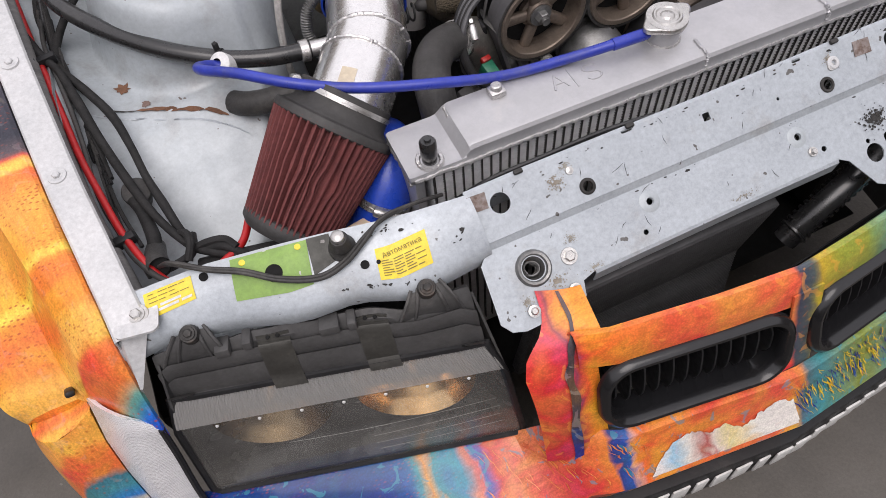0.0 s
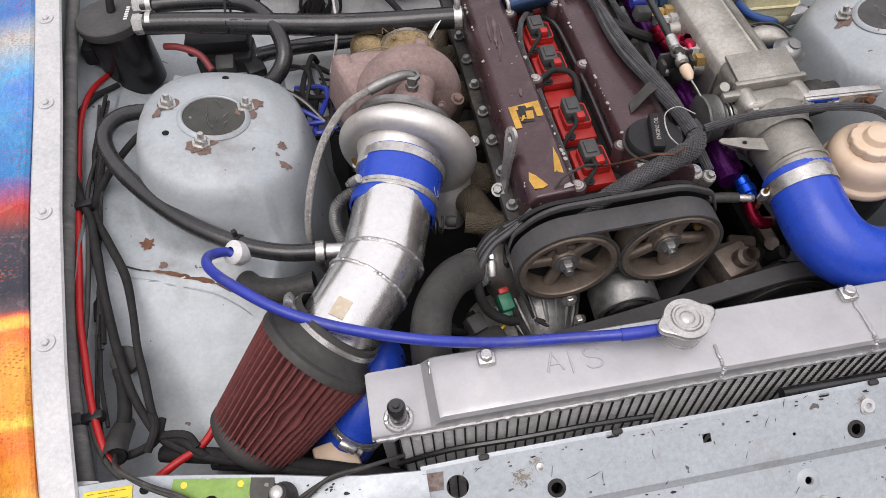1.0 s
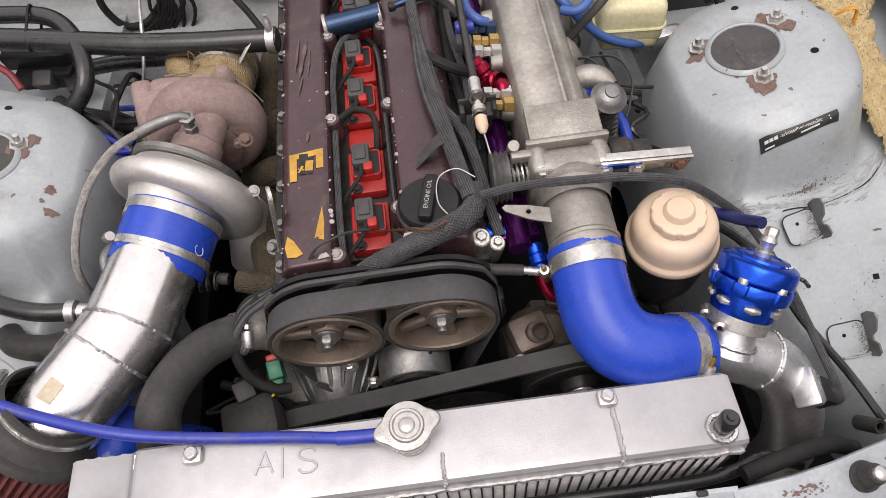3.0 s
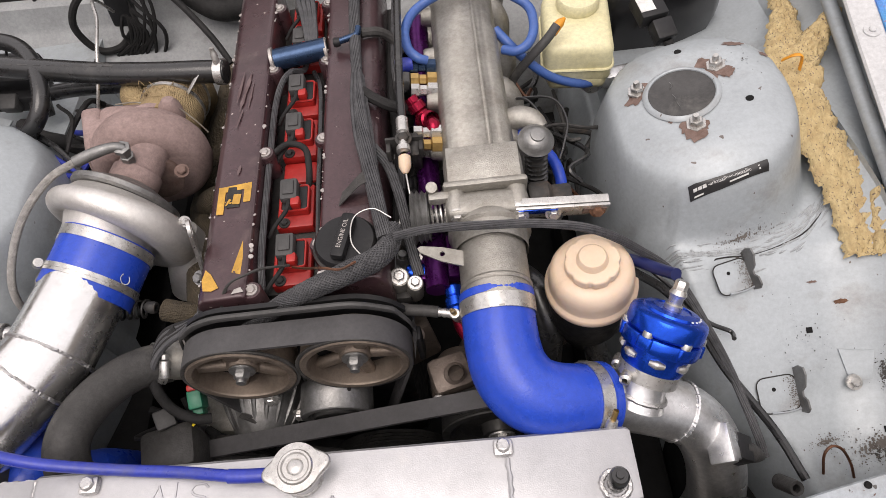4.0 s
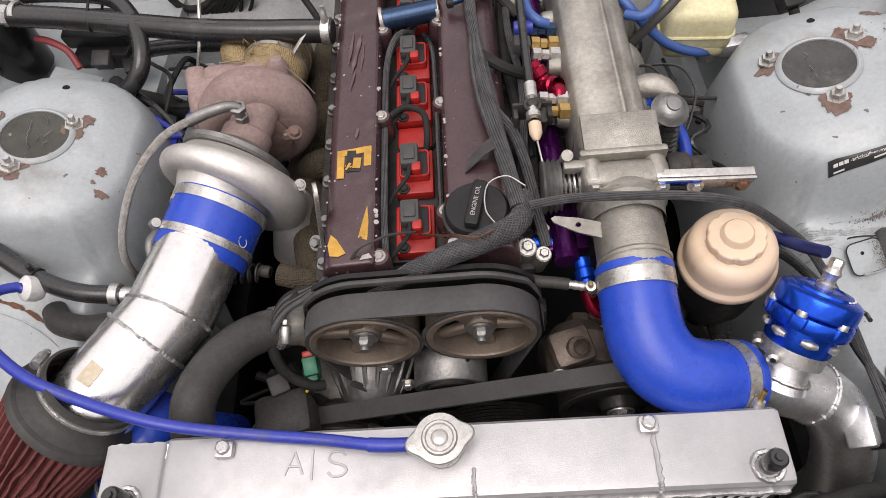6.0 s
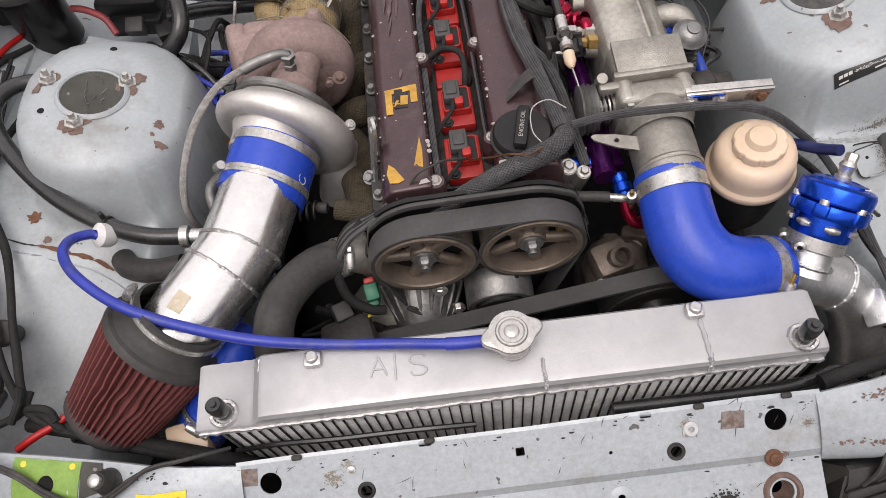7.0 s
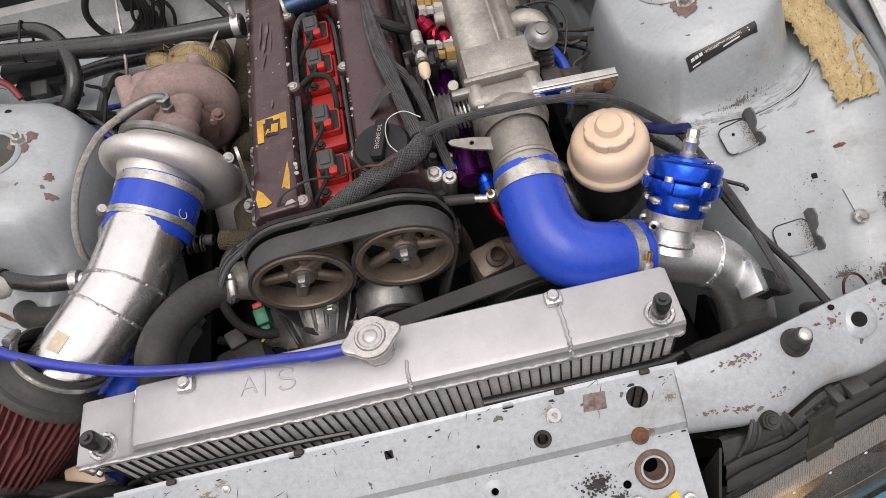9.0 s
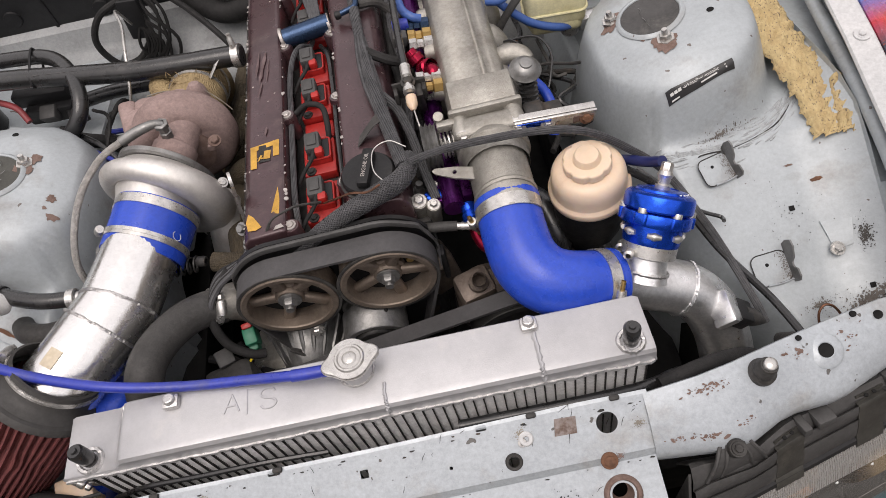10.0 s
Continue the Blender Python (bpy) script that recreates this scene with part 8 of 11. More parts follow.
part("pipe", tube([(0.302, 0.068, 0.7095), (0.332, 0.0725, 0.694), (0.372, 0.0700, 0.6740), (0.409, 0.0630, 0.6560), (0.434, 0.0500, 0.6320), (0.449, 0.0310, 0.6010), (0.457, 0.0110, 0.5600), (0.460, -0.004, 0.51), (0.46, -0.01, 0.42)], 0.0345, 40, 6), PIPE_DULL, cpipe, "", 70)
part("weld_bead", bead((0.404, 0.0645, 0.659), (1, -0.25, -0.62), 0.0345, 0.0024, 90), PIPE_DULL, cpipe, "rippled weld seam")
bo = V(0.357, 0.073, 0.716)
bd = V(0.36, 0.60, 0.70).normalized()
part("valve_branch", lathe([(0.0300, -0.016), (0.0275, -0.008), (0.0252, 0.0), (0.0245, 0.012), (0.029, 0.018), (0.029, 0.021)], bo, bd, 32), PIPE_DULL, cpipe)
part("branch_weld", bead(bo - bd * 0.005, bd, 0.0275, 0.0026, 44), WELD, cpipe)
sb_ = V(0.447, 0.0235, 0.6545)
part("sensor_boss", join(box(sb_, (0.020, 0.036, 0.026), (8, 48, 4), 0.003, 2), box(sb_ + V(-0.005, 0.0, 0.002), (0.014, 0.044, 0.030), (8, 48, 4), 0.004, 2)), PIPE_DULL, cpipe, "machined sensor boss")
sn_ = thing("pressure_sensor", sb_ + V(0.02, -0.02, -0.03), "black pressure sensor with grey plug", "sensor")
part("body", join(lathe([(0.009, 0.004), (0.013, 0.006), (0.013, 0.012), (0.011, 0.014)], sb_, (0.72, -0.12, -0.66), 18), box(sb_ + V(0.016, -0.003, -0.012), (0.026, 0.030, 0.024), (0, 40, -8), 0.003)), PLASTIC, sn_)
part("plug", tube([sb_ + V(0.019, -0.003, -0.014), sb_ + V(0.034, -0.005, -0.026), sb_ + V(0.043, -0.006, -0.034), sb_ + V(0.050, -0.006, -0.040)], [0.0125, 0.0115, 0.008, 0.005], 14, 3), RUBBER_DULL, sn_)

# ---- blow-off valve ----
bv = thing("blow_off_valve", bo, "blue anodised blow-off valve with steel fitting", "blow-off valve")
part("clamp_band", lathe([(0.029, 0.014), (0.0325, 0.015), (0.0325, 0.030), (0.029, 0.031)], bo, bd, 40), STEEL, bv, "polished V-band clamp")
for k in (-1, 1):
    q = bo + bd * 0.022 + V(-0.030, 0.0, 0.008) + V(0.0, -0.014, 0.012) * k
    part("clamp_nut", lathe([(0.003, -0.016), (0.006, -0.014), (0.006, 0.004), (0.003, 0.006)], q, (-0.4, -0.7, 0.6), 12), STEEL, bv)
lower_ = lathe([(0.030, 0.028), (0.033, 0.030), (0.034, 0.034), (0.034, 0.060), (0.0, 0.060)], bo, bd, 40)
part("valve_body", lower_, BLUE_ANOD, bv)
bu = bd.cross(V(1, 0, 0)).normalized()
bw = bd.cross(bu)
for k in range(7):
    a = 2 * math.pi * k / 7 + 0.2
    d = bu * math.cos(a) + bw * math.sin(a)
    e_ = d.cross(bd)
    part("vent", tube([bo + bd * 0.043 + d * 0.0335 - e_ * 0.008, bo + bd * 0.043 + d * 0.0345, bo + bd * 0.043 + d * 0.0335 + e_ * 0.008], [0.003, 0.0052, 0.003], 12, 4, True), STEEL, bv, "bright oval vent")
part("flange_ring", lathe([(0.034, 0.052), (0.041, 0.053), (0.042, 0.056), (0.042, 0.066), (0.041, 0.068), (0.036, 0.069)], bo, bd, 48), BLUE_ANOD, bv)
for k in range(6):
    a = 2 * math.pi * k / 6 + 0.3
    d = bu * math.cos(a) + bw * math.sin(a)
    lug = part("lug", prism([(-0.0085, -0.013), (0.0085, -0.013), (0.0085, 0.004), (0.0065, 0.0065), (-0.0065, 0.0065), (-0.0085, 0.004)], 0.013, Matrix.Translation(bo + d * 0.0375 + bd * 0.055) @ Matrix((d.cross(bd), d, bd)).transposed().to_4x4(), 0.0012, 2), BLUE_ANOD, bv)
    part("cap_screw", lathe([(0.0025, 0.002), (0.0025, 0.0055), (0.005, 0.006), (0.0055, 0.005), (0.0055, 0.0)], bo + d * 0.0385 + bd * 0.068, bd, 14), STEEL, lug)
part("dome", lathe([(0.0345, 0.067), (0.0350, 0.069), (0.0400, 0.0705), (0.0412, 0.0725), (0.0412, 0.0850), (0.0400, 0.0885), (0.0370, 0.0905), (0.0300, 0.0920), (0.0290, 0.0945), (0.0200, 0.0962), (0.0190, 0.0950), (0.0, 0.0950)], bo, bd, 56), BLUE_ANOD, bv, "", 30)
part("top_fitting", join(lathe([(0.009, 0.094), (0.0095, 0.100), (0.007, 0.101), (0.0075, 0.108), (0.0095, 0.112), (0.0075, 0.117), (0.0, 0.117)], bo + bd * 0.0, bd, 20), hexbolt(bo + bd * 0.117, bd, 0.0072, 0.010, False)), STEEL, bv, "chromed banjo fitting")
for k in range(5):
    a = 3.6 + k * 0.22
    d = bu * math.cos(a) + bw * math.sin(a)
    part("mark_bar", box(bo + bd * 0.0935 + d * 0.029, (0.004, 0.002, 0.0012), tuple(math.degrees(v) for v in bd.to_track_quat("Z", "Y").to_euler()), 0.0), INK_WHITE, bv)

# ---- power steering reservoir ----
ps = thing("steering_reservoir", (0.322, 0.195, 0.68), "aged cream plastic power steering reservoir", "reservoir")
psa = V(-0.075, -0.045, 1)
part("bottle", lathe([(0, 0.0), (0.049, 0.0), (0.0522, 0.002), (0.0530, 0.005), (0.0530, 0.011), (0.0518, 0.0135), (0.0488, 0.0150), (0.0482, 0.017), (0.0478, 0.030), (0.0468, 0.038), (0.0440, 0.0450), (0.0395, 0.0490), (0.0340, 0.0510), (0.0300, 0.0515), (0.0, 0.0515)], (0.3240, 0.1965, 0.7290), psa, 64), CREAM, ps, "", 60)
cm = Matrix.Translation(V(0.3202, 0.1942, 0.7800)) @ basis(psa).to_4x4()
capo = []
for i in range(72):
    a = 2 * math.pi * i / 72
    lobe = abs(((a * 8 / (2 * math.pi)) % 1.0) - 0.5) * 2
    r = 0.0303 - 0.0026 * max(0.0, (lobe - 0.72) / 0.28)
    capo.append((r * math.cos(a), r * math.sin(a)))
part("cap", prism(capo, 0.0135, cm, 0.0026, 3), CREAM, ps, "notched screw cap")
part("cap_knob", lathe([(0.0180, -0.001), (0.0168, 0.002), (0.0158, 0.0065), (0.0140, 0.0085), (0.009, 0.0092), (0, 0.0094)], cm @ V(0, 0, 0.0133), psa, 40), CREAM, ps)
part("foot", lathe([(0.02, 0.60), (0.032, 0.63), (0.044, 0.665), (0.0470, 0.690), (0.0490, 0.720), (0.0500, 0.7295)], (0.324, 0.1965, 0), (0, 0, 1), 32), PLASTIC, ps)

# ---- strut tower tops ----
for side in (-1, 1):
    c = V(side * 0.493, 0.425, 0.0)
    nrm = V(-side * 0.22, 0.04, 1).normalized()
    o = V(-0.502, 0.415, wing_z(0.502, 0.415) + 0.001) if side < 0 else V(0.4745, 0.4265, wing_z(0.4745, 0.4265) + 0.0015)
    tm_ = thing("strut_mount", o, "strut mount opening with three rusty studs" if side < 0 else "strut mount opening ringed by rusty studs", "strut mount", "strut mounts")
    part("disc", lathe([(0, -0.0005), (0.030, -0.0005), (0.0402, 0.0012)], o, nrm, 40), DISC if side < 0 else PLASTIC_GREY, tm_, "dark scuffed centre disc")
    part("opening_lip", lathe([(0.0398, -0.002), (0.0405, 0.0028), (0.0420, 0.0040), (0.0445, 0.0030), (0.0475, 0.0)], o, nrm, 56), SILVER, tm_, "pressed raised lip")
    sx = basis(nrm)
    for k in range(7 if side < 0 else 2):
        rq = random.Random(90 + 10 * k + side)
        p0_, a_ = V(rq.uniform(-0.024, 0.02), rq.uniform(-0.02, 0.02), 0.0021), rq.uniform(-0.6, 0.5)
        ln_ = rq.uniform(0.008, 0.026)
        part("scratch", tube([o + sx @ (p0_ + V(ln_ * t_ * math.cos(a_), ln_ * t_ * math.sin(a_) + 0.002 * math.sin(4 * t_ + k), 0)) for t_ in (0, 0.3, 0.6, 1)], 0.0004, 4, 3), STEEL_GREY, tm_)
    for x, y in ((-0.516, 0.363), (-0.462, 0.437), (-0.562, 0.442)) if side < 0 else ((0.427, 0.453), (0.525, 0.461), (0.478, 0.371)):
        zz = wing_z(abs(x), y)
        p = V(x, y, zz + 0.0005)
        st = part("stud", join(lathe([(0, 0.017), (0.0035, 0.017), (0.0042, 0.015), (0.0042, 0.0)], p, nrm, 12), lathe([(0, 0.009), (0.0075, 0.009), (0.009, 0.007), (0.009, 0.002), (0.0125, 0.002), (0.013, 0)], p, nrm, 6)), STEEL, tm_, "stud with flanged nut")
        rr = random.Random(int(1000 * abs(x) + 77 * y))
        for k in range(8):
            q = V(x + rr.uniform(-0.013, 0.013), y + rr.uniform(-0.017, 0.009), 0)
            bb = bmesh.new()
            ring = []
            rad_ = rr.uniform(0.004, 0.0125)
            for g in range(13):
                a_ = 2 * math.pi * g / 13
                r_ = rad_ * rr.uniform(0.6, 1.25)
                xx, yy = q.x + r_ * math.cos(a_), q.y + r_ * math.sin(a_)
                ring.append(bb.verts.new((xx, yy, wing_z(abs(xx), yy) + 0.0007 + 0.00012 * k)))
            bb.faces.new(ring)
            part("rust_patch", bb, RUST_PATCH, tm_, "brown rust round the stud")
    for x, y in ((0.545, 0.392), (0.49, 0.505)) if side > 0 else ((0.56, 0.385), (0.49, 0.505)):
        # drain holes as black discs on the metal, shade as colour
        part("drain_hole", lathe([(0, 0.0006), (0.0042, 0.0006), (0.005, 0)], V(side * x, y, wing_z(x, y) + 0.0004), nrm, 10), DARK, tm_)


def blotch(cx, cy, r, mat, parent, name, label, seed, side, stretch=1.0, lift=0.0008):
    """A flat irregular patch lying on the wing."""
    rr = random.Random(seed)
    bm_ = bmesh.new()
    rings_ = [[bm_.verts.new((side * cx, cy, wing_z(cx, cy) + lift))]]
    wob = [rr.uniform(0.6, 1.2) for _ in range(20)]
    for f in (0.4, 0.75, 1.0):
        row = []
        for g in range(20):
            a_ = 2 * math.pi * g / 20
            X_, y_ = cx + stretch * r * f * wob[g] * math.cos(a_), cy + r * f * wob[g] * math.sin(a_) / stretch
            row.append(bm_.verts.new((side * X_, y_, wing_z(X_, y_) + lift)))
        rings_.append(row)
    for g in range(20):
        bm_.faces.new((rings_[0][0], rings_[1][g], rings_[1][(g + 1) % 20]))
    grid_faces(bm_, rings_[1:])
    bmesh.ops.recalc_face_normals(bm_, faces=bm_.faces)
    return part(name, bm_, mat, parent, label)


for i, (x, y, r, m_, s_) in enumerate(((0.620, 0.300, 0.010, RUST, 1.0), (0.598, 0.262, 0.006, RUST_PATCH, 1.0), (0.418, 0.368, 0.007, RUST_PATCH, 1.0), (0.425, 0.352, 0.003, RUST_PATCH, 1.0), (0.417, 0.339, 0.007, RUST_PATCH, 1.0))):
    blotch(x, y, r, m_, car, "rust_spot", "rust breaking through the paint", 40 + i, -1, s_)
for i, (x, y, r, m_, s_) in enumerate(((0.455, 0.40, 0.006, RUST_PATCH, 1.0), (0.44, 0.412, 0.004, RUST_PATCH, 1.0), (0.452, 0.385, 0.003, RUST_PATCH, 1.0), (0.60, 0.205, 0.003, RUST_PATCH, 2.0), (0.56, 0.50, 0.010, RUST_PATCH, 1.6), (0.59, 0.475, 0.006, RUST_PATCH, 1.0), (0.63, 0.18, 0.005, RUST, 1.8))):
    blotch(x, y, r, m_, car, "rust_spot", "rust breaking through the paint", 60 + i, 1, s_)
# brushed seam sealer where tower meets wing
rw = random.Random(31)
wrinkles = []
for k in range(190):
    X0, off = rw.uniform(0.43, 0.645), rw.gauss(0.0, 0.011)
    ln = rw.uniform(0.006, 0.024)
    def foot(X):
        return 0.246 + 0.02 * max(0.0, (X - 0.52) / 0.12) + 0.045 * max(0.0, (X - 0.56) / 0.09) ** 2 + off
    pts_ = [(X_, foot(X_) + 0.0015 * math.sin(40 * X_ + k), 0) for X_ in np.linspace(X0, min(0.655, X0 + ln), 6)]
    wrinkles.append(tube([(a_, b_, wing_z(a_, b_) - 0.0003) for a_, b_, _ in pts_], [0.0004, 0.0011, 0.0015, 0.0011, 0.0004], 6, 2))
fr_ = [(X_, 0.240 + 0.02 * max(0.0, (X_ - 0.52) / 0.12) + 0.045 * max(0.0, (X_ - 0.56) / 0.09) ** 2 + 0.0012 * math.sin(90 * X_)) for X_ in np.linspace(0.45, 0.648, 40)]
part("seam_crack", tube([(X_, y_, wing_z(X_, y_) + 0.0002) for X_, y_ in fr_], [0.0004 + 0.0006 * abs(math.sin(3.3 * k)) for k in range(40)], 5, 1), GRIME, car, "dark broken line in the seam")
tagged(part("seam_sealer", join(*wrinkles), SEALER, car, "wrinkled brushed seam sealer at the tower foot"), kind="stuff")
SEAM = [(0.668, 0.272), (0.630, 0.259), (0.604, 0.253), (0.570, 0.240), (0.536, 0.228), (0.508, 0.211), (0.490, 0.196)]
sm_ = spline([V((X_, y_, 0)) for X_, y_ in SEAM], 8)


def seam_rows(pts, w0, lift, seed):
    """A ragged ribbon lying on the left wing along the seam."""
    rr = random.Random(seed)
    rows = []
    for i, q in enumerate(pts):
        w_ = w0 * rr.uniform(0.55, 1.25) * min(1.0, 0.25 + 0.4 * min(i, len(pts) - 1 - i))
        rows.append([(-q.x, q.y + w_ * k, wing_z(q.x, q.y + w_ * k) + lift - 0.0006 * abs(k)) for k in (-1, 0, 1)])
    return rows


part("seam_edge", strip_surface(seam_rows([q + V((0, -0.014, 0)) for q in sm_], 0.0012, 0.0012, 3), 0.0), SILVER_WORN, car, "folded seam edge across the wing")
part("seam_crack", strip_surface(seam_rows(sm_[14:42], 0.0030, 0.0026, 4), 0.0), RUST, car, "rusty split along the seam")
part("seam_crack", strip_surface(seam_rows(sm_[4:15], 0.0011, 0.0020, 5), 0.0), GRIME, car, "dark hairline along the seam")

# torn foam along the right inner wing
foam = thing("foam_insulation", (0.66, 0.4, 0.69), "torn dirty yellow foam glued along the wing", "foam")


def foam_strip(line, widths, seed):
    """An uneven, torn band of foam along a line on the wing."""
    fpath = spline(line, 22)
    fm = bmesh.new()
    rows_ = []
    n_ = len(fpath)
    for i, c in enumerate(fpath):
        u_ = i / (n_ - 1)
        w_ = float(np.interp(u_, np.linspace(0, 1, len(widths)), widths))
        d = (fpath[min(i + 1, n_ - 1)] - fpath[max(i - 1, 0)]).normalized()
        s_ = d.cross(V(0, 0, 1)).normalized()
        row = []
        for k in range(33):
            q_ = k / 16 - 1
            e_ = 1 + 0.22 * noise.noise(V(i * 0.16, seed, 1.0 if q_ > 0 else 7.0)) + 0.10 * noise.noise(V(i * 0.6, seed, 3.0 if q_ > 0 else 9.0))
            p = c + s_ * (w_ * q_ * e_)
            rough_ = 0.0055 * noise.noise(p * 60) + 0.0045 * noise.noise(p * 160) + 0.003 * noise.noise(p * 380)
            hgt = 0.010 * max(0.0, 1 - q_ ** 4) ** 0.6 - 0.004
            row.append(fm.verts.new(p + V(0.5 * rough_, 0.3 * rough_, hgt + rough_ * (1.2 - 0.4 * abs(q_)))))
        rows_.append(row)
    grid_faces(fm, rows_, False)
    bmesh.ops.recalc_face_normals(fm, faces=fm.faces)
    bm_ = fm
    return tagged(part("foam_strip", bm_, FOAM, foam, "", 180), kind="stuff")


foam_strip([(0.672, 0.585, 0.727), (0.664, 0.540, 0.738), (0.650, 0.490, 0.748), (0.648, 0.44, 0.742), (0.655, 0.38, 0.728), (0.664, 0.31, 0.717), (0.665, 0.25, 0.706), (0.658, 0.215, 0.698)], [0.022, 0.030, 0.036, 0.030, 0.030, 0.030, 0.028, 0.022], 3.1)
foam_strip([(0.700, 0.680, 0.715), (0.692, 0.63, 0.722), (0.678, 0.585, 0.728), (0.660, 0.540, 0.735)], [0.014, 0.020, 0.024, 0.022], 8.4)
foam_strip([(0.735, 0.585, 0.760), (0.715, 0.562, 0.752), (0.690, 0.535, 0.744), (0.665, 0.505, 0.742)], [0.010, 0.015, 0.020, 0.022], 5.7)
foam_strip([(0.687, 0.29, 0.724), (0.684, 0.25, 0.716), (0.676, 0.212, 0.704)], [0.007, 0.013, 0.012], 2.2)
part("orange_tag", tube([(0.628, 0.488, 0.768), (0.636, 0.480, 0.782), (0.646, 0.478, 0.780), (0.645, 0.470, 0.764)], 0.004, 8, 5, True, 0.4), ORANGE_TAPE, foam, "scrap of orange plastic tag")

# black label on the right tower: brand block, readable line, small bars
sk = thing("paint_label", (0.508, 0.318, 0.75), "black paint code label curved on the strut tower", "label")
def label_pt(u, v, lift=0.0012):
    X = (0.455 + 0.089 * u) * (1 - v) + (0.459 + 0.087 * u) * v
    y = (0.299 + 0.010 * u) * (1 - v) + (0.289 + 0.011 * u) * v - 0.003 * math.sin(math.pi * u)
    z = wing_z(X, y)
    g = V(wing_z(X + 0.002, y) - z, wing_z(X, y + 0.002) - z, 0) / 0.002
    return V(X, y, z) + V(-g.x, -g.y, 1).normalized() * lift
part("label_base", strip_surface([[label_pt(u, v) for v in np.linspace(0, 1, 7)] for u in np.linspace(0, 1, 25)], 0.0), STICKER_BLACK, sk, "black film")
dn_ = label_pt(0.55, 0.9) - label_pt(0.55, 0.1)
for k in range(3):
    part("bar", strip_surface([[label_pt(0.05 + 0.055 * k + 0.045 * a, v, 0.0018) for v in (0.30, 0.52)] for a in (0, 1)], 0.0), INK_WHITE, sk)
cu_m = plane_matrix((label_pt(0.225, 0.42, 0.0022) + label_pt(0.76, 0.42, 0.0022)) / 2 + V(0, 0, 0.0006), label_pt(0.76, 0.42) - label_pt(0.225, 0.42), -dn_)
lettering("-arktissilber-metallic", cu_m, 0.0062, INK_WHITE, sk)
for a, b_, v in ((0.48, 0.72, 0.68), (0.05, 0.16, 0.78), (0.86, 0.88, 0.3), (0.86, 0.88, 0.6)):
    part("bar", strip_surface([[label_pt(u, w_, 0.0018) for w_ in (v, v + 0.10)] for u in np.linspace(a, b_, 6)], 0.0), INK_WHITE, sk)

# stickers on the left beam
def beam_patch(pts, lift=0.001):
    """A patch on the left beam, from corners given as (X, v), subdivided."""
    rows_ = []
    (a, b, c, d) = pts
    for i in range(7):
        u = i / 6
        p0 = (a[0] + (b[0] - a[0]) * u, a[1] + (b[1] - a[1]) * u)
        p1 = (d[0] + (c[0] - d[0]) * u, d[1] + (c[1] - d[1]) * u)
        row = []
        for j in range(6):
            w_ = j / 5
            q = beam_at(p0[0] + (p1[0] - p0[0]) * w_, p0[1] + (p1[1] - p0[1]) * w_)
            row.append((-q.x, q.y, q.z + lift))
        rows_.append(row)
    return strip_surface(rows_, 0.0)


g_st = thing("green_sticker", (-0.515, -0.075, 0.71), "scuffed green sticker on the front beam", "sticker")
part("film", beam_patch(((0.557, 0.06), (0.476, 0.05), (0.486, 0.72), (0.566, 0.75))), STICKER_GREEN, g_st)
part("scraped_end", beam_patch(((0.476, 0.04), (0.452, 0.04), (0.456, 0.5), (0.482, 0.62)), 0.0012), DISC, g_st, "scraped dark paint beside the sticker")
for X, v in ((0.546, 0.16), (0.487, 0.13)):
    q = beam_at(X, v)
    part("round_mark", lathe([(0, 0.0004), (0.0032, 0.0004), (0.0035, 0)], (-q.x, q.y, q.z + 0.0012), (0, -0.3, 1), 16), STICKER_YELLOW, g_st)
for name_, c4, bars in (("service_sticker", ((0.652, 0.16), (0.600, 0.12), (0.603, 0.55), (0.656, 0.68)), 5), ("yellow_sticker", ((0.415, 0.42), (0.359, 0.33), (0.364, 0.82), (0.421, 0.86)), 7)):
    ys_ = thing(name_, (-c4[0][0] + 0.025, -0.06 if bars == 5 else -0.11, 0.70), "yellow service sticker with printed lines", "sticker", "yellow stickers")
    part("film", beam_patch(c4), STICKER_YELLOW, ys_)
    A, B, C, D = c4
    for k in range(bars):
        t0 = 0.12 + 0.8 * k / bars if bars == 5 else 0.42 + 0.52 * k / bars
        for seg in range(3 if k % 2 else 4):
            u0, u1 = 0.08 + 0.22 * seg, 0.08 + 0.22 * seg + (0.19 if (k + seg) % 3 else 0.13)
            def P(u, w_):
                return (A[0] + (B[0] - A[0]) * u + (D[0] - A[0]) * w_, A[1] + (B[1] - A[1]) * u + (D[1] - A[1]) * w_ + ((C[1] - B[1]) - (D[1] - A[1])) * u * w_)
            white = bars == 5 and k >= 3
            part("bar", beam_patch((P(u0, t0), P(u1 if not white else u1 + 0.03, t0), P(u1 if not white else u1 + 0.03, t0 + (0.10 if white else 0.03)), P(u0, t0 + (0.10 if white else 0.03))), 0.0016), INK_WHITE if white else INK, ys_)
    if bars == 7:
        q0, q1, q2 = (beam_at(*P(0.5, 0.24)), beam_at(*P(1, 0.24)), beam_at(*P(0.5, 0.8)))
        f_ = lambda q: V(-q.x, q.y, q.z + 0.0022)
        lettering("Автоматика", plane_matrix(f_(q0), f_(q1) - f_(q0), f_(q0) - f_(q2)), 0.0078, INK, ys_)

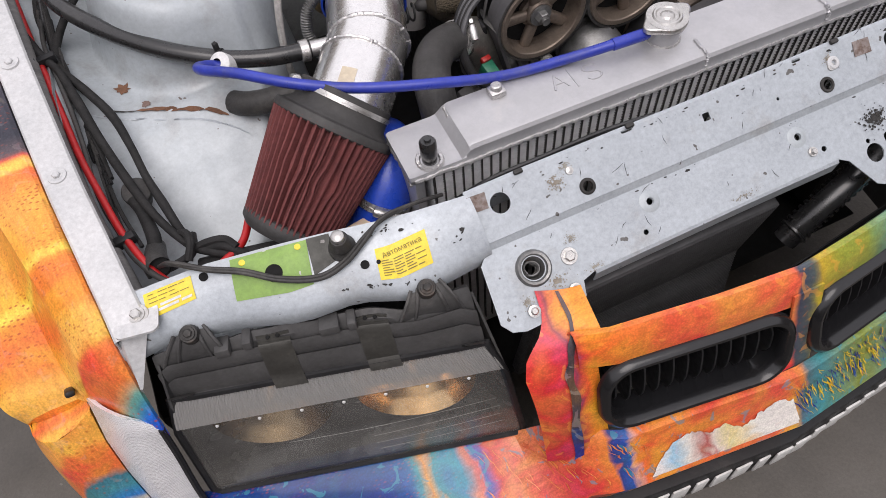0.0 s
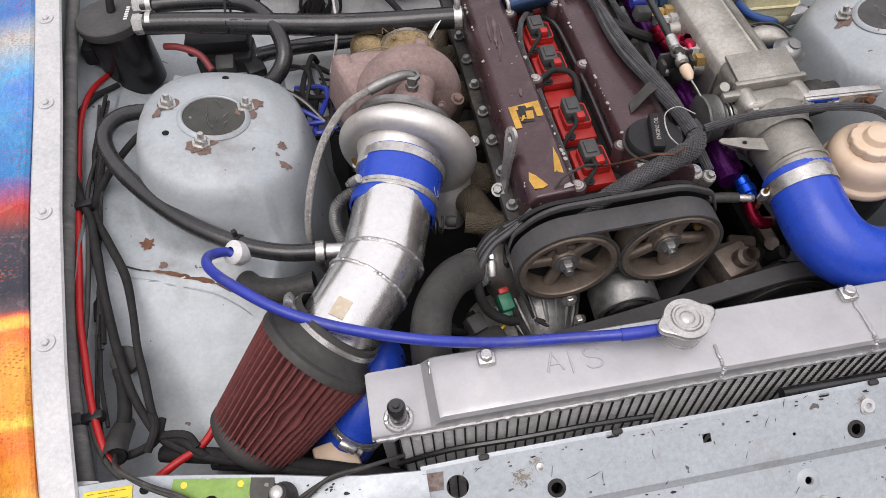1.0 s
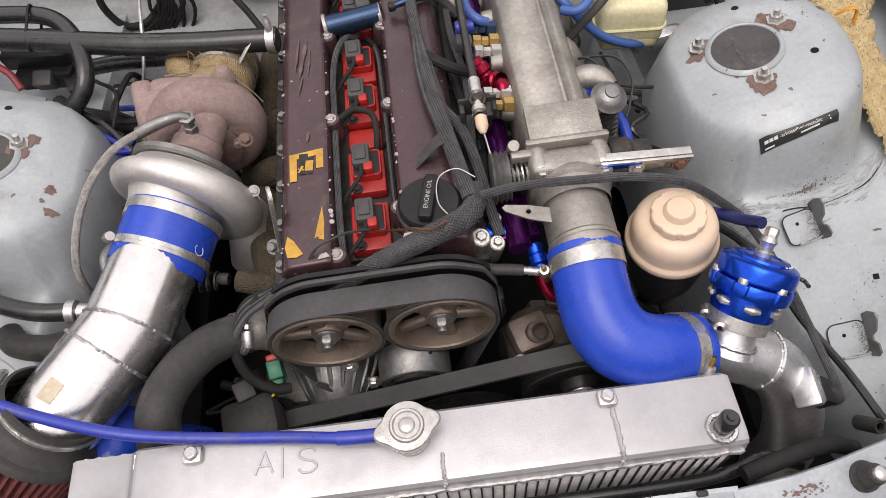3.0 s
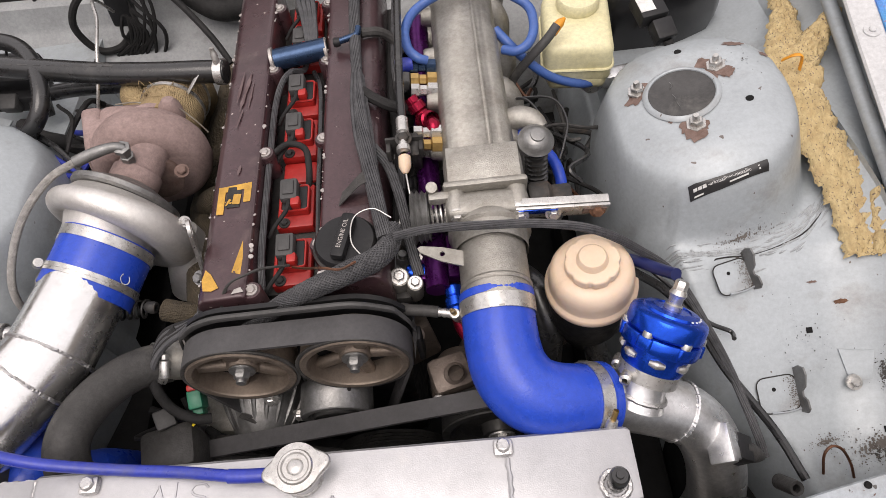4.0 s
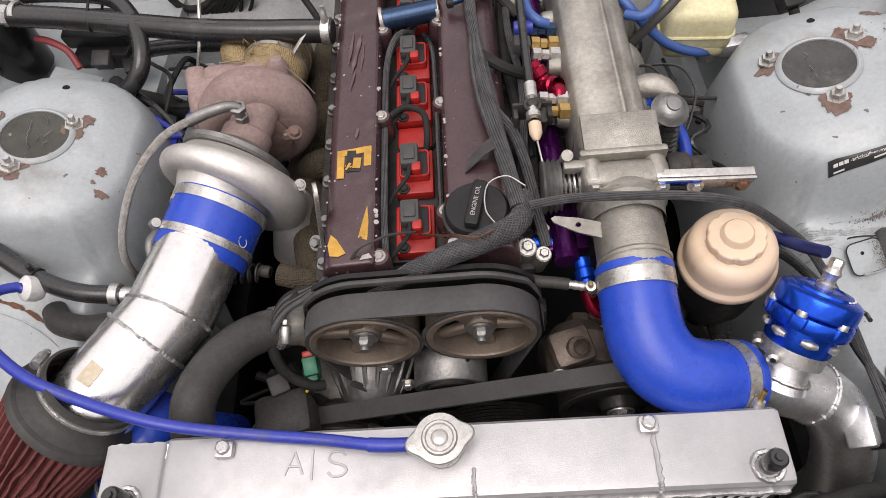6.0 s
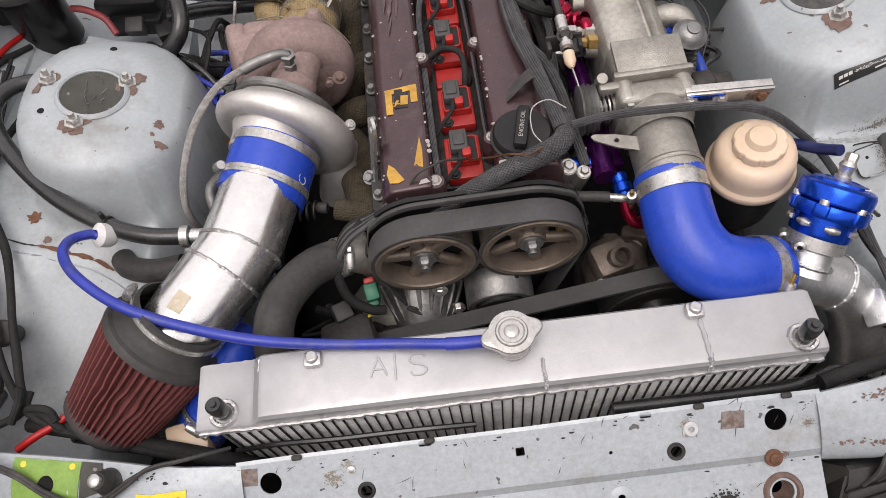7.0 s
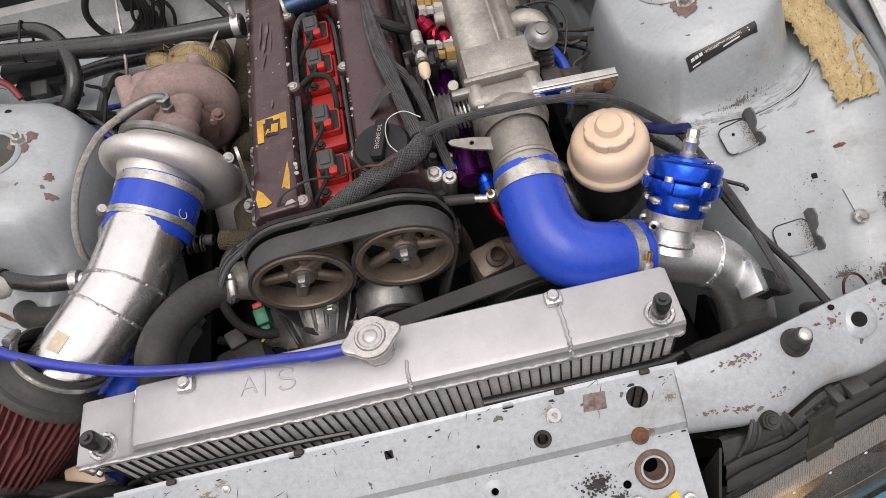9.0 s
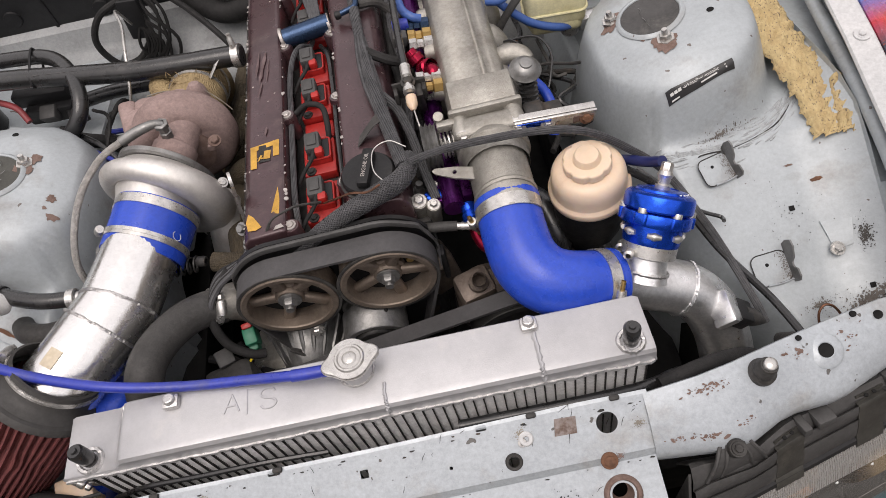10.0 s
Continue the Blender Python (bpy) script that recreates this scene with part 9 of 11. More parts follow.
# bonnet pins
for x, X, v in ((-1, 0.4445, 0.32), (1, 0.428, 0.32)):
    q = beam_at(X, v)
    q.x *= x
    bp_ = thing("bonnet_pin", q, "rubber bonnet stop with bright threaded pin", "bonnet pin", "bonnet pins")
    part("rubber_base", lathe([(0.0150, -0.002), (0.0148, 0.003), (0.0120, 0.006), (0.0112, 0.010), (0.0120, 0.012), (0.0105, 0.016), (0.0100, 0.022), (0.0085, 0.025), (0.0045, 0.025)], q, (0.05 * x, -0.15, 1), 24), RUBBER_DULL, bp_)
    part("pin", lathe([(0.0045, 0.0), (0.0045, 0.024), (0.0068, 0.0255), (0.0068, 0.031), (0.004, 0.033), (0, 0.033)], q, (0.05 * x, -0.15, 1), 14), STEEL, bp_)

# ---- left wing wiring ----
def cable(name, pts, r, mat, label, cat="cable", n_=10, sub=7, group=""):
    c = thing(name, V(pts[len(pts) // 2]), label, cat, group)
    thick = max(r) if isinstance(r, list) else r
    if mat is BRAID and thick > 0.004:
        tagged(part("braided_sleeve", bundle(pts, r, 18 if thick > 0.009 else 11, fine=80.0 if thick > 0.011 else 0.0, sub=9 if thick > 0.011 else 6), mat, c), kind="stuff")
    else:
        part("run", tube(pts, r, n_, sub), mat, c)
    return c


cable("red_battery_cable", [(-0.70, 0.68, 0.70), (-0.714, 0.60, 0.728), (-0.7165, 0.526, 0.738), (-0.709, 0.441, 0.738), (-0.6995, 0.356, 0.736), (-0.690, 0.268, 0.730), (-0.681, 0.179, 0.721), (-0.673, 0.127, 0.711), (-0.663, 0.070, 0.701), (-0.651, 0.028, 0.694), (-0.642, 0.006, 0.687), (-0.630, -0.012, 0.680)], 0.0043, RED_CABLE, "thick red battery cable along the inner wing")
cable("red_battery_cable", [(-0.44, 0.16, 0.60), (-0.47, 0.13, 0.64), (-0.500, 0.088, 0.672), (-0.524, 0.052, 0.667), (-0.545, 0.018, 0.662), (-0.578, -0.004, 0.665), (-0.60, -0.015, 0.66)], 0.0048, RED_CABLE, "red cable behind the air filter")
for pts, r, mat_ in (
    ([(-0.69, 0.64, 0.70), (-0.715, 0.58, 0.725), (-0.724, 0.52, 0.735), (-0.716, 0.437, 0.738), (-0.698, 0.365, 0.738), (-0.680, 0.323, 0.735), (-0.668, 0.266, 0.728), (-0.657, 0.205, 0.714), (-0.641, 0.135, 0.698), (-0.626, 0.085, 0.682), (-0.606, 0.045, 0.670), (-0.590, 0.026, 0.666), (-0.552, 0.003, 0.661), (-0.505, -0.014, 0.658), (-0.421, -0.041, 0.656), (-0.34, -0.057, 0.652), (-0.30, -0.06, 0.63)], 0.0054, LOOM),
    ([(-0.58, 0.49, 0.745), (-0.62, 0.47, 0.742), (-0.655, 0.43, 0.733), (-0.679, 0.385, 0.724), (-0.681, 0.340, 0.725), (-0.657, 0.286, 0.722), (-0.637, 0.239, 0.711), (-0.628, 0.190, 0.699), (-0.623, 0.145, 0.688), (-0.615, 0.105, 0.679), (-0.606, 0.062, 0.670), (-0.594, 0.034, 0.664), (-0.565, 0.018, 0.668), (-0.552, 0.006, 0.664), (-0.53, -0.008, 0.655)], 0.0052, LOOM),
    ([(-0.69, 0.44, 0.728), (-0.690, 0.38, 0.735), (-0.684, 0.324, 0.733), (-0.677, 0.251, 0.728), (-0.675, 0.187, 0.718), (-0.676, 0.142, 0.711), (-0.673, 0.105, 0.703), (-0.665, 0.069, 0.698), (-0.659, 0.035, 0.694), (-0.642, 0.0, 0.690), (-0.625, -0.02, 0.688)], 0.0034, RUBBER_DULL),
    ([(-0.645, 0.120, 0.684), (-0.640, 0.100, 0.680), (-0.637, 0.066, 0.672), (-0.641, 0.042, 0.669)], 0.0075, LOOM),
    ([(-0.66, 0.56, 0.71), (-0.63, 0.56, 0.70), (-0.60, 0.58, 0.69), (-0.56, 0.60, 0.69), (-0.52, 0.60, 0.69)], 0.0068, LOOM),
    ([(-0.69, 0.52, 0.725), (-0.66, 0.545, 0.72), (-0.62, 0.54, 0.715), (-0.58, 0.53, 0.70)], 0.005, LOOM)):
    # tape wound round the loom makes it uneven
    rt_ = random.Random(int(pts[0][1] * 1000))
    cable("wiring_loom", pts, [r * rt_.uniform(0.86, 1.16) for _ in pts], mat_, "taped black wiring loom on the inner wing", "wiring loom", 10, 7, "wiring looms")
rl_ = random.Random(17)
for k in range(13):
    ph, amp = rl_.uniform(0, 6), rl_.uniform(0.004, 0.011)
    y0_, y1_ = rl_.uniform(0.40, 0.58), (rl_.uniform(0.14, 0.30) if k < 10 else rl_.uniform(0.0, 0.05))
    pts = []
    for u in np.linspace(0, 1, 8):
        y = y0_ + (y1_ - y0_) * u
        X = float(np.interp(y, [0.0, 0.1, 0.2, 0.3, 0.45, 0.6], [0.650, 0.668, 0.672, 0.684, 0.694, 0.70])) - 0.006 + amp * math.sin(5 * u + ph) * 0.8
        pts.append((-X, y, float(np.interp(y, [0.0, 0.1, 0.2, 0.3, 0.5], [0.680, 0.690, 0.702, 0.718, 0.728])) + 0.4 * amp * math.cos(7 * u + ph)))
    cable("loom_strand", pts, rl_.uniform(0.0018, 0.0032), (LOOM, RUBBER, RUBBER_DULL)[k % 3], "loose black wire on the inner wing", "wire", 7, 5, "wires")
for pts in ([(-0.600, 0.030, 0.668), (-0.582, 0.030, 0.671), (-0.562, 0.024, 0.672), (-0.552, 0.010, 0.668)], [(-0.642, 0.02, 0.668), (-0.628, 0.012, 0.676), (-0.612, 0.018, 0.672), (-0.600, 0.030, 0.666), (-0.596, 0.055, 0.664)], [(-0.612, 0.060, 0.668), (-0.600, 0.048, 0.678), (-0.598, 0.030, 0.680), (-0.607, 0.014, 0.672)]):
    cable("loom_branch", pts, 0.0050, LOOM, "short taped branch of the loom by the beam", "wiring loom", 9, 6, "loom branches")
kn = thing("wing_grommet", (-0.640, 0.133, 0.66), "round black rubber grommet in the inner wing", "grommet")
part("grommet", lathe([(0, 0.004), (0.012, 0.004), (0.0165, 0.003), (0.0178, 0.001), (0.0178, -0.006), (0.014, -0.012), (0.012, -0.035)], (-0.640, 0.134, 0.680), (0.12, -0.42, 1), 24), RUBBER_DULL, kn)
gm = thing("wire_sleeve", (-0.638, 0.03, 0.66), "cut rubber sleeve holding wires", "sleeve")
part("sleeve", tube([(-0.640, 0.060, 0.660), (-0.640, 0.040, 0.672), (-0.638, 0.020, 0.684), (-0.634, 0.006, 0.690)], [0.011, 0.0125, 0.0135, 0.013], 16, 4, False), RUBBER_DULL, gm)
# black disc paints the shaded inside of the sleeve
part("sleeve_fill", lathe([(0, 0), (0.0115, 0.0)], (-0.635, 0.009, 0.689), (0, -0.7, 0.7), 14), DARK, gm)
for dz in (0, 1):
    cable("thin_twin_wire", [(-0.636, 0.010, 0.688), (-0.612, -0.026, 0.733 - 0.004 * dz), (-0.580, -0.048 - 0.003 * dz, 0.7305), (-0.548, -0.064 - 0.004 * dz, 0.7265), (-0.515, -0.086 - 0.004 * dz, 0.7195), (-0.478, -0.102 - 0.004 * dz, 0.7190), (-0.448, -0.100 - 0.004 * dz, 0.7245), (-0.420, -0.088 - 0.004 * dz, 0.733), (-0.395, -0.080, 0.738 + 0.003 * dz), (-0.36, -0.074, 0.735), (-0.32, -0.06, 0.71)], 0.0023, RUBBER_DULL, "thin black wire lying over the beam", "wire", 8, 7, "wires")
for (x, y, z) in ((-0.672, 0.055, 0.696), (-0.700, 0.345, 0.738)):
    tl_ = thing("cable_clip", (x, y, z - 0.01), "black plastic cable clip on the rail", "clip", "cable clips")
    part("clip_body", box((x + 0.006, y, z), (0.034, 0.012, 0.014), (0, 0, 8), 0.003), PLASTIC, tl_)
    part("buckle", box((x - 0.006, y - 0.001, z + 0.006), (0.012, 0.014, 0.010), (0, 0, 8), 0.002), PLASTIC_GREY, tl_)
for p_ in ((-0.53, 0.0, 0.655), (-0.47, -0.02, 0.652), (-0.42, -0.035, 0.65)):
    cable("lower_loom", [V(p_) + V(-0.07, 0.02, -0.01), V(p_), V(p_) + V(0.07, -0.02, 0.0), V(p_) + V(0.12, -0.03, -0.03)], 0.010, LOOM, "thick black loom behind the front beam", "wiring loom", 10, 6, "wiring looms")
cable("blue_lower_hose", [(-0.40, 0.0, 0.60), (-0.375, 0.01, 0.635), (-0.355, 0.03, 0.66), (-0.34, 0.055, 0.67), (-0.335, 0.09, 0.65)], 0.033, SILICONE, "blue silicone hose end below the air filter", "hose", 24, 6)
clamp("hose_clamp", (-0.372, 0.012, 0.640), (0.5, 0.3, 0.7), 0.0335, 0.011, (-0.3, -0.8, 0.5))
cable("blue_lower_hose", [(-0.30, 0.10, 0.52), (-0.312, 0.085, 0.58), (-0.335, 0.06, 0.62)], 0.026, SILICONE, "blue silicone hose below the intake pipe", "hose", 24, 6)
part("bracket_plate", box((-0.40, -0.02, 0.63), (0.05, 0.04, 0.03), (10, 0, 10), 0.004), CREAM, thing("lamp_connector", (-0.40, -0.02, 0.61), "pale plastic lamp connector by the beam", "connector"))

# ---- breather hoses and catch can ----
bhose = [(-0.378, 0.212, 0.727), (-0.432, 0.217, 0.733), (-0.487, 0.239, 0.738), (-0.550, 0.281, 0.747), (-0.606, 0.338, 0.757), (-0.648, 0.398, 0.767), (-0.660, 0.445, 0.771), (-0.642, 0.482, 0.766), (-0.60, 0.497, 0.752), (-0.55, 0.505, 0.72)]
bh = cable("vacuum_hose", bhose, 0.0112, RUBBER, "black rubber hose looped over the strut tower", "hose", 18, 8, "hoses")
part("end_clip", lathe([(0.0112, -0.006), (0.014, -0.005), (0.014, 0.005), (0.0112, 0.006)], (-0.386, 0.2128, 0.7275), (-1, 0.05, 0.1), 20), STEEL, bh)
part("zip_tie", lathe([(0.0112, -0.002), (0.0128, -0.002), (0.0128, 0.002), (0.0112, 0.002)], (-0.486, 0.2385, 0.738), (-0.9, 0.5, 0.1), 20), PLASTIC, bh)
part("zip_tie_head", box((-0.486, 0.243, 0.7535), (0.006, 0.006, 0.012), (0, 0, 30), 0.001), PLASTIC, bh)
cable("lower_duct", [(-0.40, 0.190, 0.694), (-0.44, 0.190, 0.690), (-0.475, 0.202, 0.686), (-0.492, 0.222, 0.678)], 0.016, RUBBER_DULL, "dull black hose stub under the nipple", "hose", 16, 6)
pcv = cable("breather_hose", [(-0.130, 0.578, 0.778), (-0.18, 0.583, 0.779), (-0.233, 0.589, 0.779), (-0.319, 0.603, 0.779), (-0.406, 0.623, 0.780), (-0.493, 0.644, 0.782), (-0.56, 0.657, 0.784), (-0.615, 0.666, 0.785)], 0.0165, RUBBER, "black ribbed-print breather hose to the catch can", "hose", 20, 6, "hoses")
part("end_clamp", lathe([(0.0165, -0.006), (0.0185, -0.006), (0.0185, 0.006), (0.0165, 0.006)], (-0.138, 0.5785, 0.778), (1, -0.1, 0), 28), STEEL, pcv)
part("clamp_screw", lathe([(0, -0.010), (0.005, -0.009), (0.005, 0.012), (0.0035, 0.014), (0.0035, 0.02), (0, 0.02)], (-0.138, 0.5785, 0.798), (0, 0.2, 1), 12), STEEL, pcv)
h2 = cable("breather_hose", [(-0.625, 0.705, 0.792), (-0.552, 0.697, 0.793), (-0.472, 0.679, 0.793), (-0.432, 0.645, 0.787), (-0.410, 0.594, 0.775), (-0.412, 0.557, 0.757), (-0.446, 0.545, 0.728), (-0.49, 0.56, 0.70)], 0.0125, RUBBER, "black hose bent back from the catch can", "hose", 18, 8, "hoses")
part("zip_tie", tube([(-0.487, 0.694, 0.796), (-0.487, 0.688, 0.808), (-0.488, 0.665, 0.803), (-0.489, 0.632, 0.792), (-0.489, 0.627, 0.776), (-0.488, 0.66, 0.765), (-0.487, 0.69, 0.777)], 0.002, 6, 4, False, 1.0, True), PLASTIC, h2)
for k in range(9):
    part("print_bar", box((-0.30 - 0.022 * k, 0.5985 + 0.0041 * k, 0.7952), (0.011 if k % 3 else 0.016, 0.004, 0.0006), (0, 0, -11), 0.0), PLASTIC_GREY, pcv)
can = thing("catch_can", (-0.672, 0.69, 0.64), "black oil catch can with flat lid", "catch can")
part("can_body", lathe([(0, 0.0), (0.042, 0.0), (0.046, 0.004), (0.046, 0.105), (0.044, 0.11)], (-0.672, 0.69, 0.665), (0, 0, 1), 36), PLASTIC_GLOSS, can, "gloss black can")
part("lid", lathe([(0.050, 0.0), (0.051, 0.002), (0.051, 0.014), (0.049, 0.016), (0, 0.016)], (-0.672, 0.69, 0.778), (0, 0, 1), 40), PLASTIC_GREY, can, "satin grey-black lid")
part("lid_stud", lathe([(0, 0.02), (0.006, 0.018), (0.007, 0.0)], (-0.668, 0.70, 0.794), (0.2, 0.4, 1), 12), PLASTIC, can)
for y, z in ((0.668, 0.785), (0.706, 0.792)):
    part("hose_barb", lathe([(0.013, -0.012), (0.016, -0.010), (0.016, 0.0), (0.0145, 0.002), (0.0145, 0.012)], (-0.622, y, z), (1, -0.1, 0), 6), STEEL, can, "hexagonal hose fitting")
    part("fitting_clamp", lathe([(0.0165, -0.004), (0.019, -0.004), (0.019, 0.004), (0.0165, 0.004)], (-0.606, y, z), (1, -0.15, 0), 24), STEEL, can)
for k in range(6):
    part("print_bar", box((-0.644 + 0.0005 * k, 0.674 + 0.006 * k, 0.7945), (0.006, 0.004, 0.0006), (0, 0, 0), 0.0), INK_WHITE, can)
part("bracket", box((-0.715, 0.69, 0.74), (0.03, 0.05, 0.03), (0, 0, 0), 0.004), PLASTIC, can)
cable("red_wire_loop", [(-0.60, 0.66, 0.745), (-0.575, 0.648, 0.748), (-0.545, 0.63, 0.742), (-0.53, 0.61, 0.725)], 0.0055, RED_DULL, "dusty red power cable by the fuse box", "cable", 10, 6)

fz = thing("relay_box", (-0.51, 0.66, 0.66), "black relay box with plugs behind the tower", "relay box")
part("lid", box((-0.522, 0.700, 0.722), (0.105, 0.060, 0.030), (8, 0, -6), 0.006, 2), PLASTIC, fz)
part("body", box((-0.515, 0.682, 0.695), (0.09, 0.06, 0.03), (0, 0, -6), 0.004), PLASTIC, fz)
part("plug", box((-0.515, 0.650, 0.702), (0.03, 0.026, 0.022), (25, 0, -6), 0.003), PLASTIC_GREY, fz)
part("plug", box((-0.470, 0.645, 0.690), (0.03, 0.03, 0.02), (15, 0, 20), 0.003), PLASTIC, fz)
part("cross", box((-0.522, 0.698, 0.7378), (0.012, 0.003, 0.0006), (8, 0, 0), 0.0), INK_WHITE, fz)
part("wing_plate", sheet([(-0.05, -0.06), (0.03, -0.06), (0.05, 0.05), (-0.03, 0.06)], 0.003, (), pose(-0.585, 0.60, 0.672, 10, 8, -8)), SILVER, car, "pale sheet bracket behind the tower")
part("wing_plate", sheet([(-0.03, -0.05), (0.03, -0.055), (0.035, 0.05), (-0.02, 0.06)], 0.003, (), pose(-0.40, 0.60, 0.655, 12, -6, 8)), SILVER, car, "pale sheet bracket behind the turbo")
cable("black_bundle", [(-0.50, 0.62, 0.68), (-0.46, 0.585, 0.685), (-0.42, 0.575, 0.675), (-0.38, 0.56, 0.66)], 0.012, LOOM, "black wire bundle behind the tower", "wiring loom", 10, 6, "wiring looms")
for k in range(3):
    cable("blue_vacuum_line", [(-0.50 + 0.01 * k, 0.59, 0.70), (-0.45, 0.56 - 0.012 * k, 0.722 - 0.006 * k), (-0.40, 0.525 - 0.014 * k, 0.715 - 0.012 * k), (-0.365, 0.49, 0.69)], 0.0042, BLUE_TUBE if k else RUBBER, "thin blue vacuum line behind the tower", "hose", 9, 6, "vacuum lines")
cable("bent_wire", [(-0.375, 0.83, 0.72), (-0.352, 0.75, 0.80), (-0.330, 0.692, 0.806), (-0.322, 0.64, 0.80), (-0.326, 0.59, 0.768), (-0.345, 0.565, 0.72)], 0.0026, STEEL, "thin pale braided line by the bulkhead", "cable", 9, 7)
cable("rear_hose", [(-0.46, 0.665, 0.70), (-0.40, 0.655, 0.712), (-0.33, 0.640, 0.722), (-0.27, 0.625, 0.730), (-0.22, 0.62, 0.73)], 0.0125, RUBBER, "black hose behind the exhaust wrap", "hose", 14, 6, "hoses")
# bulkhead wiring
rb = random.Random(21)
for k in range(14):
    x0 = -0.37 + rb.uniform(-0.03, 0.03)
    cable("bulkhead_wire", [(x0, 0.875, 0.76), (x0 + 0.03 * rb.random(), 0.855, 0.72), (x0 + 0.045 * rb.random() - 0.005, 0.845, 0.66), (x0 + rb.uniform(-0.06, 0.02), 0.85, 0.60), (x0 - 0.03, 0.87, 0.56)], 0.0034, LOOM, "loose black wire hanging on the bulkhead", "wire", 6, 5, "bulkhead wires")
cable("wire_loop", [(-0.37, 0.86, 0.76), (-0.43, 0.85, 0.74), (-0.465, 0.845, 0.69), (-0.45, 0.845, 0.635), (-0.41, 0.85, 0.63), (-0.37, 0.86, 0.66)], 0.0065, LOOM, "looped black wire on the bulkhead", "wire", 9, 7)
cn = thing("bulkhead_plug", (-0.375, 0.86, 0.66), "black multi-pin plug on the bulkhead", "connector")
part("plug", box((-0.375, 0.862, 0.715), (0.04, 0.03, 0.085), (0, 6, 0), 0.005), PLASTIC, cn)
cable("heater_duct", [(-0.29, 0.90, 0.735), (-0.25, 0.885, 0.69), (-0.21, 0.87, 0.672), (-0.16, 0.87, 0.675), (-0.10, 0.88, 0.68)], 0.022, LOOM, "thick ribbed black duct on the bulkhead", "duct", 14, 6)
cable("bulkhead_strap", [(-0.32, 0.88, 0.75), (-0.27, 0.85, 0.71), (-0.22, 0.80, 0.67), (-0.19, 0.76, 0.64)], 0.006, LOOM, "black strap across the bulkhead", "wire", 8, 6)
cable("bulkhead_pipe", [(-0.40, 0.90, 0.755), (-0.28, 0.895, 0.752), (-0.15, 0.89, 0.745), (-0.05, 0.89, 0.74)], 0.009, PLASTIC, "black pipe along the bulkhead", "pipe", 10, 6)
pl2 = thing("pale_connector", (-0.19, 0.88, 0.72), "pale grey plastic connector on the duct", "connector")
part("shell", join(box((-0.195, 0.875, 0.715), (0.045, 0.02, 0.018), (0, 12, 0), 0.004), box((-0.155, 0.875, 0.712), (0.03, 0.02, 0.02), (0, 4, 0), 0.004)), WHITE_PLASTIC, pl2)

# ---- engine wiring ----
bl1 = [(0.0595, 0.75, 0.802), (0.059, 0.677, 0.804), (0.060, 0.601, 0.804), (0.063, 0.519, 0.803), (0.068, 0.439, 0.805), (0.0755, 0.380, 0.806), (0.080, 0.344, 0.807), (0.086, 0.306, 0.808), (0.092, 0.267, 0.808), (0.096, 0.243, 0.804)]
main = cable("engine_loom", bl1, [0.0085, 0.0082, 0.008, 0.0075, 0.008, 0.0095, 0.010, 0.0095, 0.009, 0.009], BRAID, "taped and braided engine wiring loom on the valve cover", "wiring loom", 12, 7)
for k in range(7):
    a_ = 2 * math.pi * k / 7
    part("strand", tube([V(0.064, 0.51, 0.803) + V(0.006 * math.cos(a_), 0, 0.006 * math.sin(a_)), V(0.066, 0.46, 0.803) + V(0.009 * math.cos(a_), 0, 0.006 * math.sin(a_)), V(0.072, 0.40, 0.804) + V(0.010 * math.cos(a_), 0, 0.006 * math.sin(a_)), V(0.080, 0.345, 0.807) + V(0.007 * math.cos(a_), 0, 0.006 * math.sin(a_))], 0.0032, 7, 5), BRAID, main, "split braided strand")
part("tape_tab", strip_surface([[(0.086 - 0.046 * u + 0.004 * v, 0.333 - 0.020 * u + 0.022 * (v - 0.5) * (1 - 0.1 * u), 0.812 - 0.016 * u ** 2 + 0.003 * math.sin(5 * u)) for v in (0, 0.5, 1)] for u in np.linspace(0, 1, 10)], 0.0012), CHAFED, main, "loose tail of cloth tape")
big = [(0.104, 0.262, 0.797), (0.100, 0.236, 0.800), (0.085, 0.216, 0.804), (0.062, 0.206, 0.803), (0.040, 0.199, 0.800), (0.018, 0.194, 0.795), (-0.004, 0.190, 0.787), (-0.026, 0.187, 0.776), (-0.050, 0.184, 0.760), (-0.075, 0.183, 0.745)]
cable("braided_loom", big, [0.010, 0.012, 0.0128, 0.0128, 0.0122, 0.0115, 0.0108, 0.010, 0.009, 0.008], BRAID, "fat braided sleeve loom across the front of the head", "wiring loom", 18, 8)
for k in range(6):
    cable("front_wire", [(-0.12, 0.190, 0.760 + 0.002 * k), (-0.145, 0.189 - 0.002 * k, 0.752), (-0.172, 0.186 - 0.003 * k, 0.742 - 0.001 * k), (-0.190, 0.176 - 0.004 * k, 0.722), (-0.195, 0.165 - 0.003 * k, 0.70)], 0.0040, BRAID if k % 2 else LOOM, "black wire at the front of the head", "wire", 8, 5, "front wires")
cable("alternator_wire", [(-0.155, 0.186, 0.748), (-0.185, 0.170, 0.725), (-0.198, 0.145, 0.70), (-0.19, 0.125, 0.665), (-0.165, 0.115, 0.645), (-0.15, 0.118, 0.635)], 0.0065, LOOM, "taped loom hanging to the sensor plug", "wiring loom", 10, 6)
